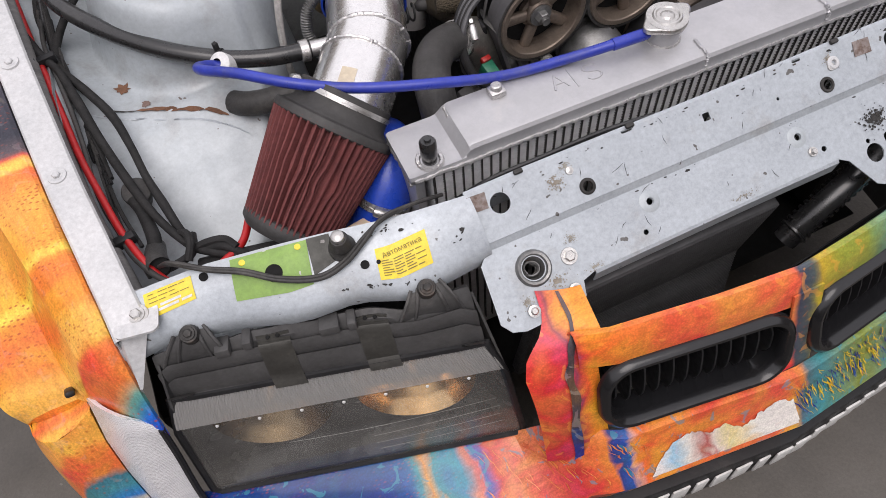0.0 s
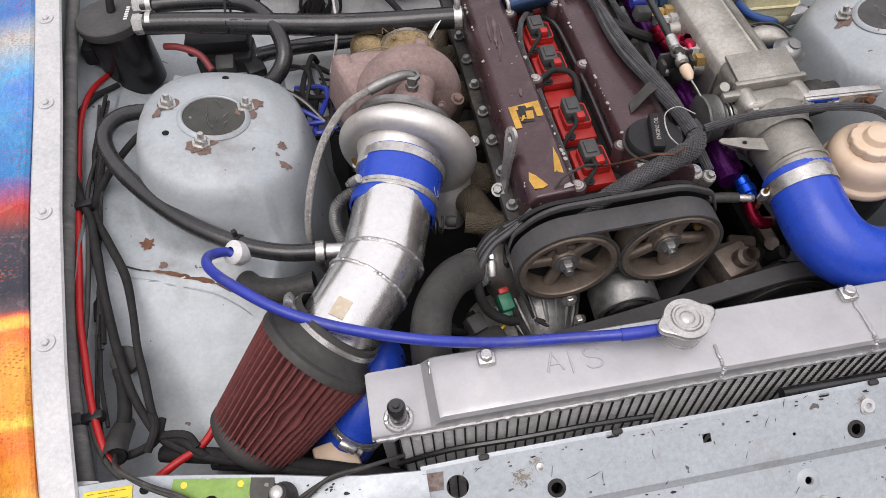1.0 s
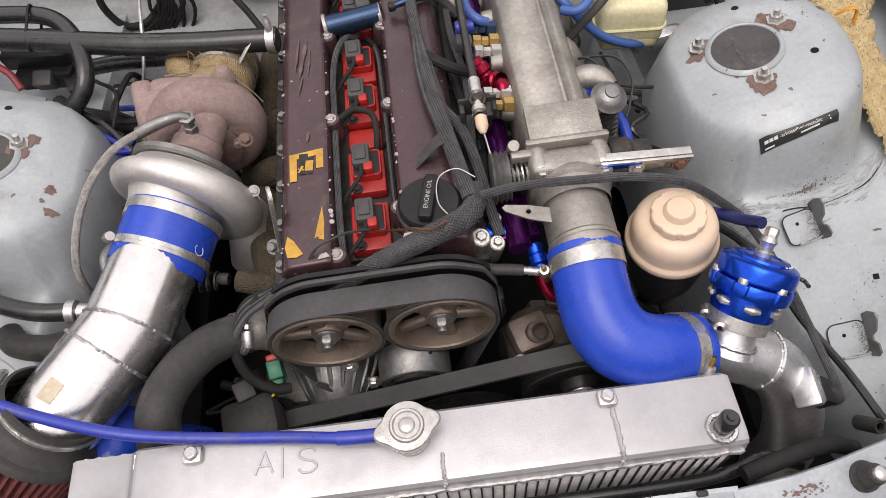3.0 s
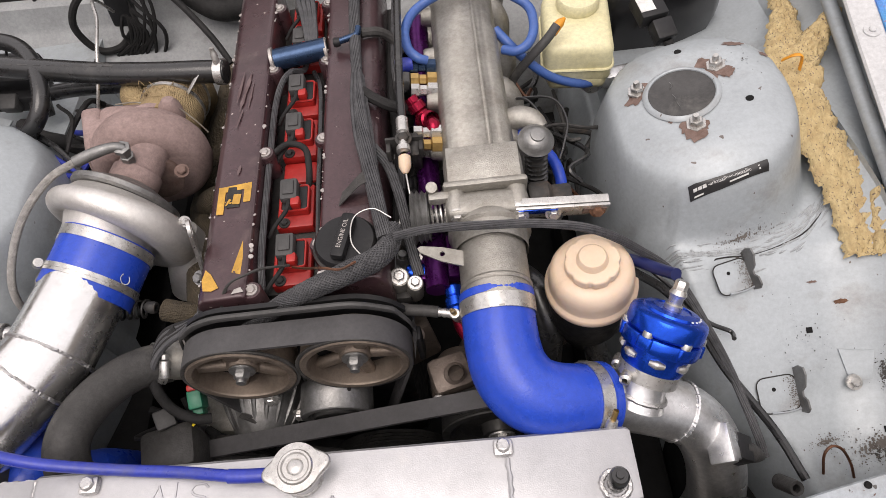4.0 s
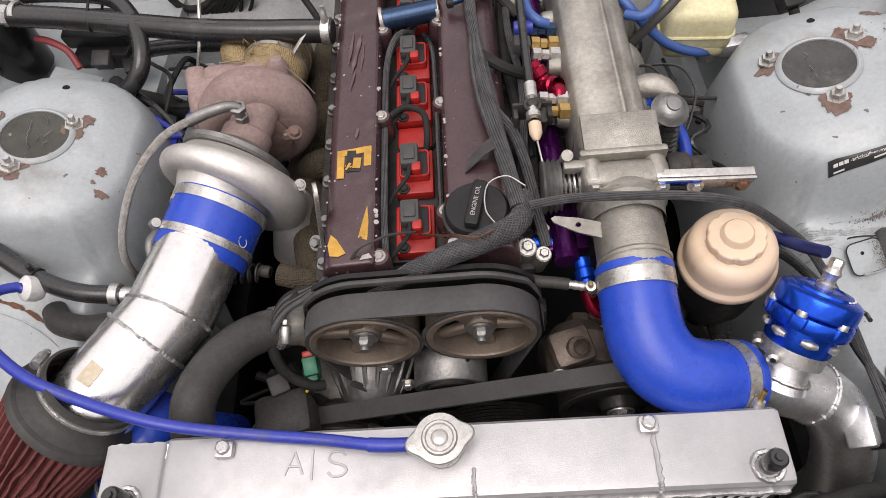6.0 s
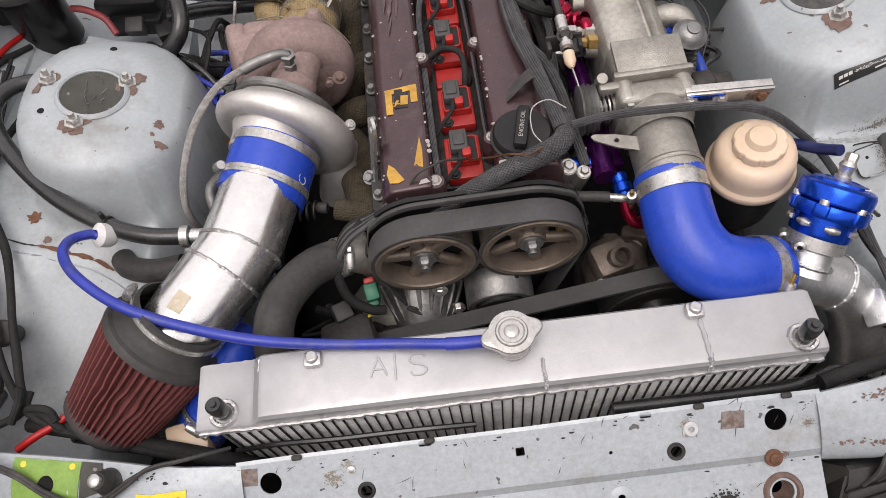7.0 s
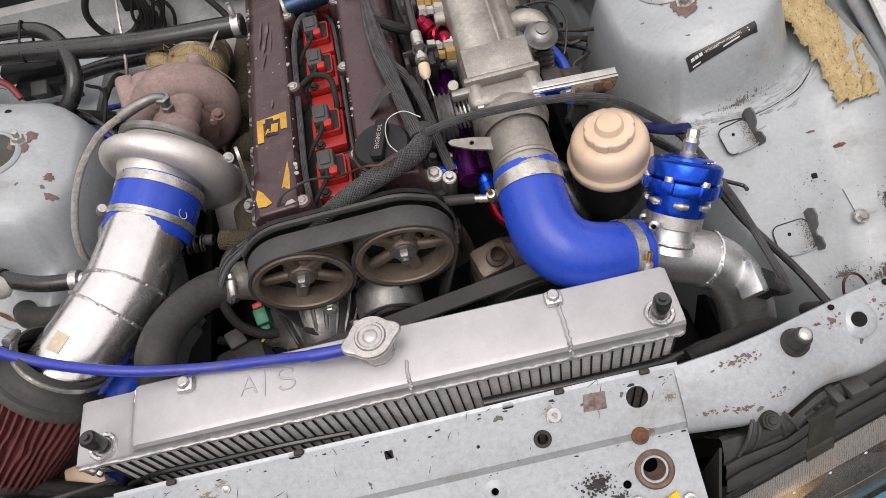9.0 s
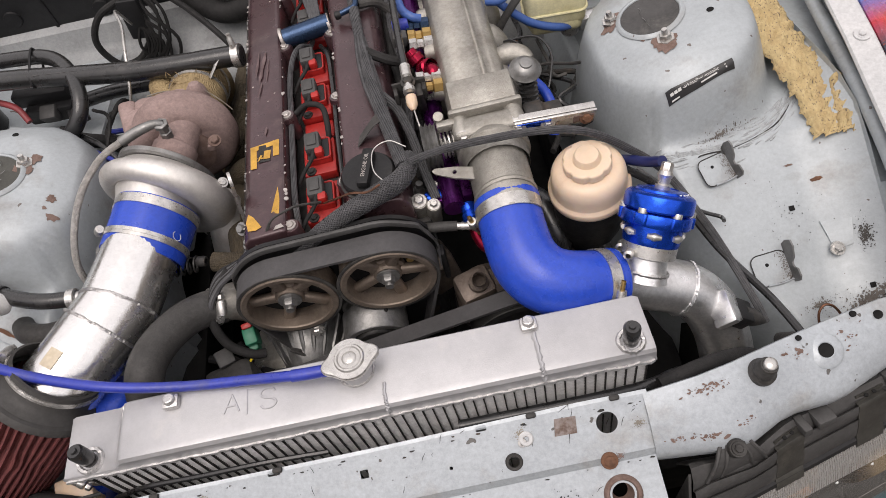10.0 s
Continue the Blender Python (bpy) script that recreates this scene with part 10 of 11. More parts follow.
cable("coil_loom", [(-0.056, 0.215, 0.755), (-0.0570, 0.26, 0.768), (-0.0572, 0.34, 0.770), (-0.0572, 0.43, 0.770), (-0.0565, 0.50, 0.770), (-0.048, 0.54, 0.777), (-0.035, 0.56, 0.779), (-0.02, 0.585, 0.762), (-0.02, 0.65, 0.770)], 0.0042, BRAID, "braided coil loom along the valley", "wiring loom", 10, 7)
cable("coil_loom", [(0.010, 0.27, 0.765), (0.0095, 0.36, 0.772), (0.009, 0.45, 0.772), (0.006, 0.53, 0.772), (-0.006, 0.57, 0.765)], 0.0035, RUBBER, "thin black tube along the valley", "wire", 8, 6)
for k in range(4):
    cable("coil_wire", [(-0.012 + 0.004 * k, 0.61, 0.785), (-0.020 + 0.006 * k, 0.66, 0.795), (-0.030 + 0.008 * k, 0.71, 0.800), (-0.03 + 0.01 * k, 0.76, 0.79)], 0.0038, BRAID, "braided lead at the rear coils", "wire", 8, 5, "coil leads")
for dx in (0.0, 0.002):
    cable("stray_wire", [(-0.020, 0.238, 0.776), (-0.045 - dx, 0.226, 0.793), (-0.062, 0.216, 0.799), (-0.080, 0.208, 0.797), (-0.094 + dx, 0.200, 0.780), (-0.098, 0.192, 0.765)], 0.0016, RUBBER_DULL, "thin stray wire over the cover corner", "wire", 6, 6, "stray wires")
cable("stray_wire", [(-0.016, 0.235, 0.776), (0.005, 0.216, 0.800), (0.030, 0.200, 0.822), (0.050, 0.196, 0.822), (0.066, 0.205, 0.82)], 0.0015, COPPER, "thin stray wire over the cover corner", "wire", 6, 6, "stray wires")
cable("stray_wire", [(0.072, 0.218, 0.806), (0.060, 0.235, 0.815), (0.064, 0.262, 0.822), (0.085, 0.272, 0.822), (0.105, 0.262, 0.815)], 0.0009, STEEL, "thin bent wire by the oil cap", "wire", 6, 7, "stray wires")
cable("vacuum_tube", [(0.108, 0.238, 0.812), (0.147, 0.236, 0.822), (0.203, 0.229, 0.829), (0.269, 0.223, 0.829), (0.325, 0.217, 0.815), (0.378, 0.214, 0.770), (0.425, 0.202, 0.722), (0.458, 0.146, 0.683), (0.482, 0.104, 0.645), (0.500, 0.045, 0.615), (0.506, 0.02, 0.60)], 0.0050, BRAID, "black sleeved cable crossing over the throttle pipe", "cable", 10, 8)
cable("vacuum_tube", [(0.36, 0.20, 0.76), (0.41, 0.19, 0.715), (0.445, 0.155, 0.685), (0.476, 0.110, 0.648), (0.523, 0.047, 0.610), (0.542, -0.01, 0.602)], 0.0052, RUBBER, "black wire running down the inner wing", "cable", 9, 7)
cable("vacuum_tube", [(0.40, 0.235, 0.70), (0.43, 0.200, 0.69), (0.46, 0.165, 0.675), (0.49, 0.155, 0.66), (0.487, 0.14, 0.672)], 0.0028, RUBBER, "thin black tube on the wing", "cable", 7, 6)
cable("valve_hose", [(0.350, 0.225, 0.745), (0.375, 0.212, 0.752), (0.395, 0.190, 0.765), (0.405, 0.170, 0.785)], 0.0068, NAVY_TUBE, "dark blue hose to the blow-off valve", "hose", 12, 6)
# far side of the head
for k, (p0, p1, r, m_) in enumerate((((0.105, 0.30, 0.745), (0.108, 0.70, 0.75), 0.008, LOOM), ((0.118, 0.26, 0.735), (0.12, 0.62, 0.735), 0.006, LOOM), ((0.112, 0.34, 0.765), (0.115, 0.72, 0.77), 0.005, BRAID))):
    p0, p1 = V(p0), V(p1)
    cable("side_loom", [p0, p0.lerp(p1, 0.3) + V(0.006, 0, 0.006), p0.lerp(p1, 0.6) + V(-0.004, 0, 0), p1], r, m_, "dark loom beside the valve cover", "wiring loom", 9, 6, "side looms")
cable("side_loom", [(0.070, 0.48, 0.803), (0.085, 0.468, 0.80), (0.105, 0.460, 0.792), (0.130, 0.463, 0.778), (0.150, 0.468, 0.765)], 0.0075, LOOM, "loom branch to the fuel rail", "wiring loom", 9, 6, "side looms")
cable("side_loom", [(0.083, 0.385, 0.798), (0.100, 0.36, 0.790), (0.110, 0.325, 0.782), (0.116, 0.29, 0.772), (0.120, 0.26, 0.762), (0.127, 0.225, 0.745)], 0.0065, BRAID, "braided loom branch down past the oil cap", "wiring loom", 10, 6, "side looms")
cable("side_loom", [(0.068, 0.60, 0.80), (0.09, 0.605, 0.795), (0.105, 0.61, 0.78), (0.125, 0.60, 0.76)], 0.007, CHAFED, "taped loom branch at the rear", "wiring loom", 9, 6, "side looms")
vt = thing("valve_cover_nipple", (0.045, 0.587, 0.79), "blue nipple with black cap on the valve cover", "nipple")
part("nipple", tube([(0.034, 0.582, 0.803), (0.052, 0.585, 0.806), (0.063, 0.588, 0.808), (0.066, 0.600, 0.810)], 0.0048, 10, 5), BLUE_PIPE, vt)
part("end", lathe([(0, 0.004), (0.006, 0.003), (0.007, 0), (0.006, -0.006)], (0.033, 0.582, 0.803), (-1, -0.1, 0), 12), PLASTIC, vt)
for k, y in enumerate((0.26, 0.33, 0.42, 0.50, 0.58)):
    hb = thing("head_fastener", (0.104, y, 0.725), "socket bolt on the edge of the head", "bolt", "head bolts")
    part("bolt", join(hexbolt((0.104, y, 0.724), (0.2, 0, 1), 0.008, 0.012), lathe([(0, 0.02), (0.005, 0.02), (0.005, 0.01)], (0.104, y, 0.724), (0.2, 0, 1), 12)), STEEL_GREY, hb)

# fuel rail and fittings
frl = thing("fuel_rail", (0.14, 0.42, 0.74), "purple anodised fuel rail with coloured fittings", "fuel rail")
part("rail", tube([(0.148, 0.205, 0.742), (0.146, 0.40, 0.752), (0.146, 0.66, 0.76)], 0.0145, 16, 1), PURPLE, frl)
part("rail_bracket", box((0.150, 0.25, 0.735), (0.05, 0.06, 0.02), (0, 0, 0), 0.004), PURPLE, frl)
for k in range(5):
    y = 0.28 + 0.085 * k
    part("injector", join(lathe([(0.007, -0.03), (0.009, -0.02), (0.009, 0.0), (0.011, 0.004), (0.011, 0.012)], (0.128, y, 0.735), (0.4, 0, 1), 14), box((0.118, y - 0.004, 0.742), (0.02, 0.018, 0.018), (0, -20, 0), 0.003)), PLASTIC if k % 2 else GRIME, frl)
for (p, ax, m_) in (((0.166, 0.198, 0.735), (0.1, -1, -0.2), BLUE_ANOD), ((0.150, 0.428, 0.79), (0.4, -0.5, 0.6), RED_ANOD), ((0.143, 0.452, 0.783), (-0.4, 0.5, 0.5), RED_ANOD), ((0.125, 0.235, 0.735), (1, -0.2, 0.1), BLUE_ANOD)):
    part("fitting", join(lathe([(0.007, -0.014), (0.010, -0.012), (0.010, -0.002), (0.0085, 0.0), (0.012, 0.002), (0.012, 0.012), (0.009, 0.014), (0.009, 0.022)], p, ax, 12)), m_, frl, "anodised hose fitting")
part("red_elbow", tube([(0.168, 0.186, 0.728), (0.170, 0.172, 0.715), (0.178, 0.160, 0.705), (0.192, 0.158, 0.702)], 0.0085, 12, 5), RED_ANOD, frl, "red anodised elbow")
part("red_elbow", tube([(0.155, 0.418, 0.796), (0.160, 0.408, 0.80), (0.158, 0.398, 0.79)], 0.0095, 12, 4), RED_ANOD, frl)
for k, (y, m_) in enumerate(((0.38, BRASS), (0.40, STEEL), (0.475, STEEL), (0.495, BRASS), (0.52, BLUE_PIPE))):
    part("plenum_fitting", lathe([(0.006, -0.006), (0.0105, -0.004), (0.0105, 0.008), (0.007, 0.010), (0.007, 0.018), (0.009, 0.02), (0.009, 0.03), (0, 0.03)], (0.164, y, 0.795), (-1, 0, 0.15), 6), m_, frl, "threaded plenum fitting")
part("plug_body", box((0.122, 0.494, 0.80), (0.022, 0.020, 0.018), (0, 10, 0), 0.003), PLASTIC_GREY, frl)
part("blue_hose_end", lathe([(0, 0), (0.009, 0), (0.010, 0.002), (0.010, 0.022), (0.0105, 0.024)], (0.115, 0.522, 0.802), (1, 0, 0), 16), BLUE_TUBE, frl)
# throttle cable
tcb = thing("throttle_cable", (0.124, 0.45, 0.81), "black throttle cable with adjuster on a bracket", "cable")
part("outer", tube([(0.135, 0.76, 0.83), (0.126, 0.66, 0.834), (0.1235, 0.55, 0.834), (0.1225, 0.45, 0.830), (0.1230, 0.400, 0.826)], 0.0052, 12, 6), RUBBER, tcb)
part("adjuster", lathe([(0.0055, 0.0), (0.0075, 0.002), (0.0075, 0.022), (0.005, 0.024), (0.005, 0.042), (0.0085, 0.043), (0.0085, 0.05), (0.004, 0.052)], (0.123, 0.402, 0.826), (0.0, -1, -0.12), 14), STEEL, tcb)
part("nipple_end", lathe([(0.004, 0), (0.0075, 0.003), (0.0075, 0.016), (0.004, 0.024), (0.0015, 0.026)], (0.1235, 0.348, 0.819), (0.0, -1, -0.12), 14), CREAM, tcb, "cream cable end cap")
part("inner", tube([(0.1238, 0.326, 0.816), (0.1265, 0.300, 0.812), (0.130, 0.275, 0.80), (0.131, 0.258, 0.785)], 0.0012, 6, 5), STEEL, tcb)
part("bracket", join(box((0.1235, 0.375, 0.808), (0.046, 0.004, 0.026), (0, 0, 0), 0.001), box((0.104, 0.370, 0.806), (0.006, 0.022, 0.018), (0, 0, 0), 0.002), box((0.143, 0.370, 0.806), (0.006, 0.022, 0.018), (0, 0, 0), 0.002), hexbolt((0.1235, 0.372, 0.822), (0, -0.3, 1), 0.007, 0.006), box((0.135, 0.38, 0.785), (0.012, 0.03, 0.06), (20, 0, 0), 0.003)), GRIME, tcb)
part("u_strap", tube([(0.120, 0.395, 0.77), (0.155, 0.385, 0.775), (0.163, 0.39, 0.79)], 0.005, 8, 4), STEEL, tcb)
# vacuum hoses round the plenum
cable("blue_vacuum_hose", [(0.158, 0.521, 0.806), (0.146, 0.522, 0.812), (0.134, 0.540, 0.816), (0.133, 0.575, 0.820), (0.152, 0.606, 0.826), (0.197, 0.622, 0.836), (0.246, 0.622, 0.836), (0.297, 0.594, 0.824), (0.306, 0.562, 0.815), (0.298, 0.537, 0.806), (0.280, 0.527, 0.800), (0.262, 0.538, 0.795)], 0.0065, BLUE_TUBE_PALE, "pale blue vacuum hose over the plenum", "hose", 12, 8, "vacuum hoses")
cable("blue_vacuum_hose", [(0.255, 0.575, 0.800), (0.273, 0.553, 0.789), (0.299, 0.543, 0.762), (0.332, 0.540, 0.733), (0.375, 0.543, 0.712), (0.41, 0.56, 0.70)], 0.0065, BLUE_TUBE_PALE, "pale blue vacuum hose to the brake servo", "hose", 12, 8, "vacuum hoses")
cable("blue_vacuum_hose", [(0.262, 0.395, 0.785), (0.285, 0.392, 0.768), (0.308, 0.376, 0.745), (0.315, 0.352, 0.725), (0.31, 0.33, 0.70)], 0.0075, SILICONE, "blue vacuum hose under the regulator", "hose", 12, 7, "vacuum hoses")
gt = cable("grey_tube", [(0.338, 0.562, 0.806), (0.322, 0.549, 0.794), (0.296, 0.538, 0.772), (0.276, 0.540, 0.738), (0.27, 0.545, 0.70)], 0.0062, PLASTIC_GREY, "grey rubber tube with orange tape", "hose", 12, 6)
part("tape", tube([(0.350, 0.572, 0.808), (0.343, 0.566, 0.806), (0.331, 0.556, 0.799)], [0.002, 0.006, 0.0068], 10, 4), ORANGE_TAPE, gt, "orange tape end")
for k in range(2):
    cable("thin_wire", [(0.265, 0.47, 0.77), (0.285 + 0.03 * k, 0.455, 0.778), (0.30 + 0.03 * k, 0.42, 0.772), (0.292 + 0.03 * k, 0.39, 0.76), (0.28 + 0.035 * k, 0.375, 0.75)], 0.0017, RUBBER, "thin black wire beside the plenum", "wire", 6, 7, "thin wires")
rg = thing("pressure_regulator", (0.280, 0.362, 0.74), "domed steel pressure regulator beside the plenum", "regulator")
part("dome", lathe([(0.008, -0.010), (0.014, -0.006), (0.0205, -0.002), (0.0222, -0.0005), (0.0222, 0.0008), (0.0205, 0.0022), (0.0175, 0.0065), (0.0145, 0.0105), (0.0100, 0.0125), (0.0085, 0.0130), (0.0082, 0.0155), (0, 0.0165)], (0.281, 0.360, 0.806), (0.1, -0.25, 1), 36), STEEL_GREY, rg)
part("stem", tube([(0.281, 0.361, 0.795), (0.282, 0.352, 0.770), (0.283, 0.345, 0.745)], [0.011, 0.0125, 0.010], 16, 5), GRIME, rg)
for k in range(7):
    part("bellow", lathe([(0.011, -0.002), (0.0145, 0), (0.011, 0.002)], (0.2815, 0.358 - 0.002 * k, 0.788 - 0.006 * k), (0, 0.3, 1), 18), RUBBER, rg)

# brake master cylinder, reservoir, servo
br = thing("brake_reservoir", (0.375, 0.60, 0.69), "yellowed brake fluid reservoir", "reservoir")
part("tank", join(box((0.375, 0.607, 0.742), (0.098, 0.125, 0.070), (0, 0, -6), 0.014, 3), box((0.372, 0.575, 0.712), (0.085, 0.06, 0.03), (0, 0, -6), 0.01, 2)), YELLOW_PLASTIC, br, "", 50)
part("seam", tube([V(0.375, 0.607, 0.737) + Matrix.Rotation(radians(-6), 3, "Z") @ V(x, y, 0) for x, y in slot2(0, 0, 0.1, 0.127, 0.014)], 0.0022, 6, 1, False, 1.0, True), YELLOW_PLASTIC, br)
part("cap", lathe([(0.030, 0.0), (0.031, 0.004), (0.031, 0.014), (0.028, 0.018), (0, 0.018)], (0.380, 0.635, 0.776), (0, 0, 1), 32), YELLOW_PLASTIC, br)
for k in range(2):
    part("terminal", box((0.374 + 0.012 * k, 0.628, 0.798), (0.004, 0.003, 0.010), (0, 0, 0), 0.0006), STEEL, br)
mc = thing("master_cylinder", (0.40, 0.60, 0.66), "bare aluminium brake master cylinder", "brake cylinder")
part("cylinder", join(lathe([(0, -0.004), (0.012, -0.004), (0.0155, 0.0), (0.0155, 0.055), (0.020, 0.06), (0.020, 0.10)], (0.394, 0.560, 0.690), (0.25, 1, 0.0), 24), box((0.432, 0.566, 0.697), (0.05, 0.025, 0.024), (0, 0, 8), 0.006)), PIPE_DULL, mc)
part("end_plug", lathe([(0, 0), (0.010, 0), (0.0115, 0.002), (0.0115, 0.006)], (0.3925, 0.553, 0.690), (0.25, 1, 0), 20), STEEL, mc)
for k in range(3):
    cable("brake_pipe", [(0.455, 0.57 - 0.02 * k, 0.695 - 0.01 * k), (0.48, 0.572 - 0.022 * k, 0.70 - 0.012 * k), (0.50 + 0.01 * k, 0.59 - 0.02 * k, 0.695), (0.49, 0.62, 0.66)], 0.0030, COPPER, "bare copper brake pipe below the reservoir", "pipe", 8, 6, "brake pipes")
cable("brake_pipe", [(0.29, 0.47, 0.70), (0.33, 0.475, 0.705), (0.37, 0.468, 0.70), (0.40, 0.475, 0.69)], 0.0028, GRIME, "dark brake pipe along the rail", "pipe", 7, 6, "brake pipes")
sv = thing("brake_servo", (0.52, 0.74, 0.56), "large black brake servo", "brake servo")
part("drum", lathe([(0, -0.03), (0.05, -0.03), (0.075, -0.02), (0.115, 0.0), (0.13, 0.02), (0.135, 0.03), (0.135, 0.035), (0.13, 0.05), (0.11, 0.1), (0, 0.1)], (0.50, 0.70, 0.675), (0, 1, 0.05), 48), PLASTIC_GLOSS, sv, "", 50)
rl = thing("relay", (0.483, 0.60, 0.74), "black relay with pale label and plug", "relay")
part("case", box((0.478, 0.612, 0.775), (0.040, 0.045, 0.024), (10, 0, 12), 0.003), PLASTIC, rl)
part("label", box((0.470, 0.612, 0.7878), (0.022, 0.034, 0.0008), (10, 0, 12), 0.0), INK_WHITE, rl)
part("plug", box((0.492, 0.578, 0.762), (0.030, 0.030, 0.024), (25, 0, 14), 0.003), PLASTIC, rl)
cable("relay_wires", [(0.497, 0.565, 0.755), (0.503, 0.55, 0.735), (0.50, 0.545, 0.70), (0.49, 0.55, 0.67)], 0.007, LOOM, "wires below the relay", "wire", 9, 6)

# ---- things on the right wing ----
rs_ = random.Random(77)


def wing_dirt(x, y, rx, ry, n_, big_, mat, seed, label, turn=0.0):
    """Grime on the wing: flakes that thin out from a middle, lying on the sheet metal."""
    rr = random.Random(seed)
    f_ = bmesh.new()
    for k in range(n_):
        q, a = abs(rr.gauss(0, 0.6)), rr.uniform(0, 2 * math.pi)
        ex, ey = rx * q * math.cos(a), ry * q * math.sin(a)
        cx, cy = x + ex * math.cos(turn) - ey * math.sin(turn), y + ex * math.sin(turn) + ey * math.cos(turn)
        w_ = big_ * rr.uniform(0.15, 1.0) ** 2 * max(0.3, 1.1 - 0.5 * q)
        sx, ta = rr.uniform(0.5, 1.9), rr.uniform(0, 3.1)
        ring = []
        for j in range(8):
            b_ = 2 * math.pi * j / 8
            du, dv = w_ * sx * rr.uniform(0.6, 1.3) * math.cos(b_), w_ * rr.uniform(0.6, 1.3) * math.sin(b_)
            X_, Y_ = cx + du * math.cos(ta) - dv * math.sin(ta), cy + du * math.sin(ta) + dv * math.cos(ta)
            ring.append((min(X_, 0.70), Y_))
        if len({round(p_[0], 6) for p_ in ring}) < 3:
            continue
        f_.faces.new([f_.verts.new((X_, Y_, wing_z(X_, Y_) + 0.0010 + 0.000004 * k)) for X_, Y_ in ring])
    tagged(part("grime", f_, mat, car, label), kind="stuff")


wing_dirt(0.664, 0.098, 0.011, 0.022, 420, 0.0012, WING_SOOT, 5, "black grime beside the bolted plate")
wing_dirt(0.650, 0.026, 0.046, 0.018, 620, 0.0018, WING_DUST, 6, "brown road dirt low on the wing", 0.15)
wing_dirt(0.660, 0.018, 0.036, 0.010, 420, 0.0020, WING_SOOT, 7, "black grime low on the wing", 0.15)
wing_dirt(0.590, 0.036, 0.026, 0.010, 300, 0.0012, WING_DUST, 8, "speckled grime low on the wing", 0.2)
wing_dirt(0.525, 0.262, 0.060, 0.007, 420, 0.0010, WING_DUST, 9, "dark grime along the seam at the strut tower", 0.22)
wing_dirt(0.585, 0.150, 0.070, 0.055, 90, 0.0009, WING_SOOT, 10, "scattered specks on the wing")
wing_dirt(0.56, 0.46, 0.05, 0.05, 60, 0.0010, WING_SOOT, 12, "scattered specks on the strut tower")


def strap_bracket(o, rot, s=1.0):
    b = thing("wing_bracket", o, "pressed sheet bracket on the wing", "bracket", "wing brackets")
    m_ = pose(*o, *rot)
    wall_m = Matrix(((0, 0, 1, 0.006 * s), (1, 0, 0, 0), (0, 1, 0, 0), (0, 0, 0, 1)))
    wall = sheet([(u * s, v * s) for u, v in ((-0.024, 0.0), (0.026, 0.0), (0.030, 0.014), (0.028, 0.027), (0.020, 0.029), (0.006, 0.022), (0.001, 0.014), (-0.005, 0.013), (-0.009, 0.021), (-0.019, 0.022), (-0.024, 0.016))], 0.0022, (), wall_m)
    base_ = sheet(slot2(-0.018 * s, 0.0, 0.046 * s, 0.040 * s, 0.010 * s), 0.0015, (), Matrix.Translation((0, 0, 0.0020)))
    rim = tube([(x_ * s, y_ * s, 0.0035) for x_, y_ in ((0.004, -0.020), (-0.012, -0.0215), (-0.030, -0.020))], 0.0013 * s, 8, 3)
    edge_ = tube([(x_, y_, 0.0022) for x_, y_ in slot2(-0.018 * s, 0.0, 0.047 * s, 0.041 * s, 0.010 * s)], 0.0008, 6, 1, False, 1.0, True)
    for name_, bm_, mat_ in (("upright", wall, BRACKET), ("base", base_, SILVER), ("folded_edge", rim, SILVER_WORN), ("base_seam", edge_, GRIME)):
        bmesh.ops.transform(bm_, matrix=m_, verts=bm_.verts)
        part(name_, bm_, mat_, b)
    pk = lathe([(0, 0.0026), (0.0022 * s, 0.0026), (0.0024 * s, 0.002)], (-0.022 * s, 0.006 * s, 0), (0, 0, 1), 12)
    bmesh.ops.transform(pk, matrix=m_, verts=pk.verts)
    # bracket hole: a black disc with its shade in the colour
    part("hole", pk, DARK, b)
    # flakes darken the fold: caught dirt plus the upright's shade as colour
    flakes = bmesh.new()
    for k in range(150):
        cx, cy = 0.003 * s - abs(rs_.gauss(0, 0.005)), rs_.uniform(-0.020, 0.018) * s
        w_ = rs_.uniform(0.0003, 0.0010)
        flakes.faces.new([flakes.verts.new(m_ @ V(cx + w_ * rs_.uniform(0.5, 1.2) * math.cos(q), cy + w_ * rs_.uniform(0.5, 1.4) * math.sin(q), 0.0024 + 0.000006 * k)) for q in (2 * math.pi * j / 7 for j in range(7))])
    tagged(part("fold_flakes", flakes, WING_DUST, b, "dirt and painted shade in the fold"), kind="stuff")
    return b


strap_bracket((0.522, 0.222, wing_z(0.522, 0.222) - 0.001), (26, 0, 14), 0.95)
strap_bracket((0.562, 0.094, wing_z(0.562, 0.094) - 0.001), (27, 0, 5), 1.05)
wp_ = thing("wing_plate", (0.635, 0.105, wing_z(0.635, 0.105)), "small bolted plate on the wing", "plate")
def plate_pt(u, v, lift):
    X, y = 0.619 + 0.036 * u + v * (0.009 - 0.014 * u), 0.131 - 0.009 * u - v * (0.036 - 0.008 * u)
    return (X, y, wing_z(X, y) + lift)
part("plate", strip_surface([[plate_pt(u, v, 0.0040) for v in np.linspace(0, 1, 5)] for u in np.linspace(0, 1, 5)], 0.002), SILVER, wp_)
part("bolt", hexbolt((0.629, 0.093, wing_z(0.629, 0.093) + 0.010), (0, -0.4, 1), 0.0065, 0.006), STEEL, wp_)
for X, y in ((0.655, 0.04), (0.59, 0.155), (0.685, 0.43)):
    # drain holes here are small black plates painting the shade inside
    part("drain_hole", box((X, y, wing_z(min(X, 0.688), y) + 0.001), (0.007, 0.007, 0.002), (22, 0, 0), 0.0005), DARK, car)
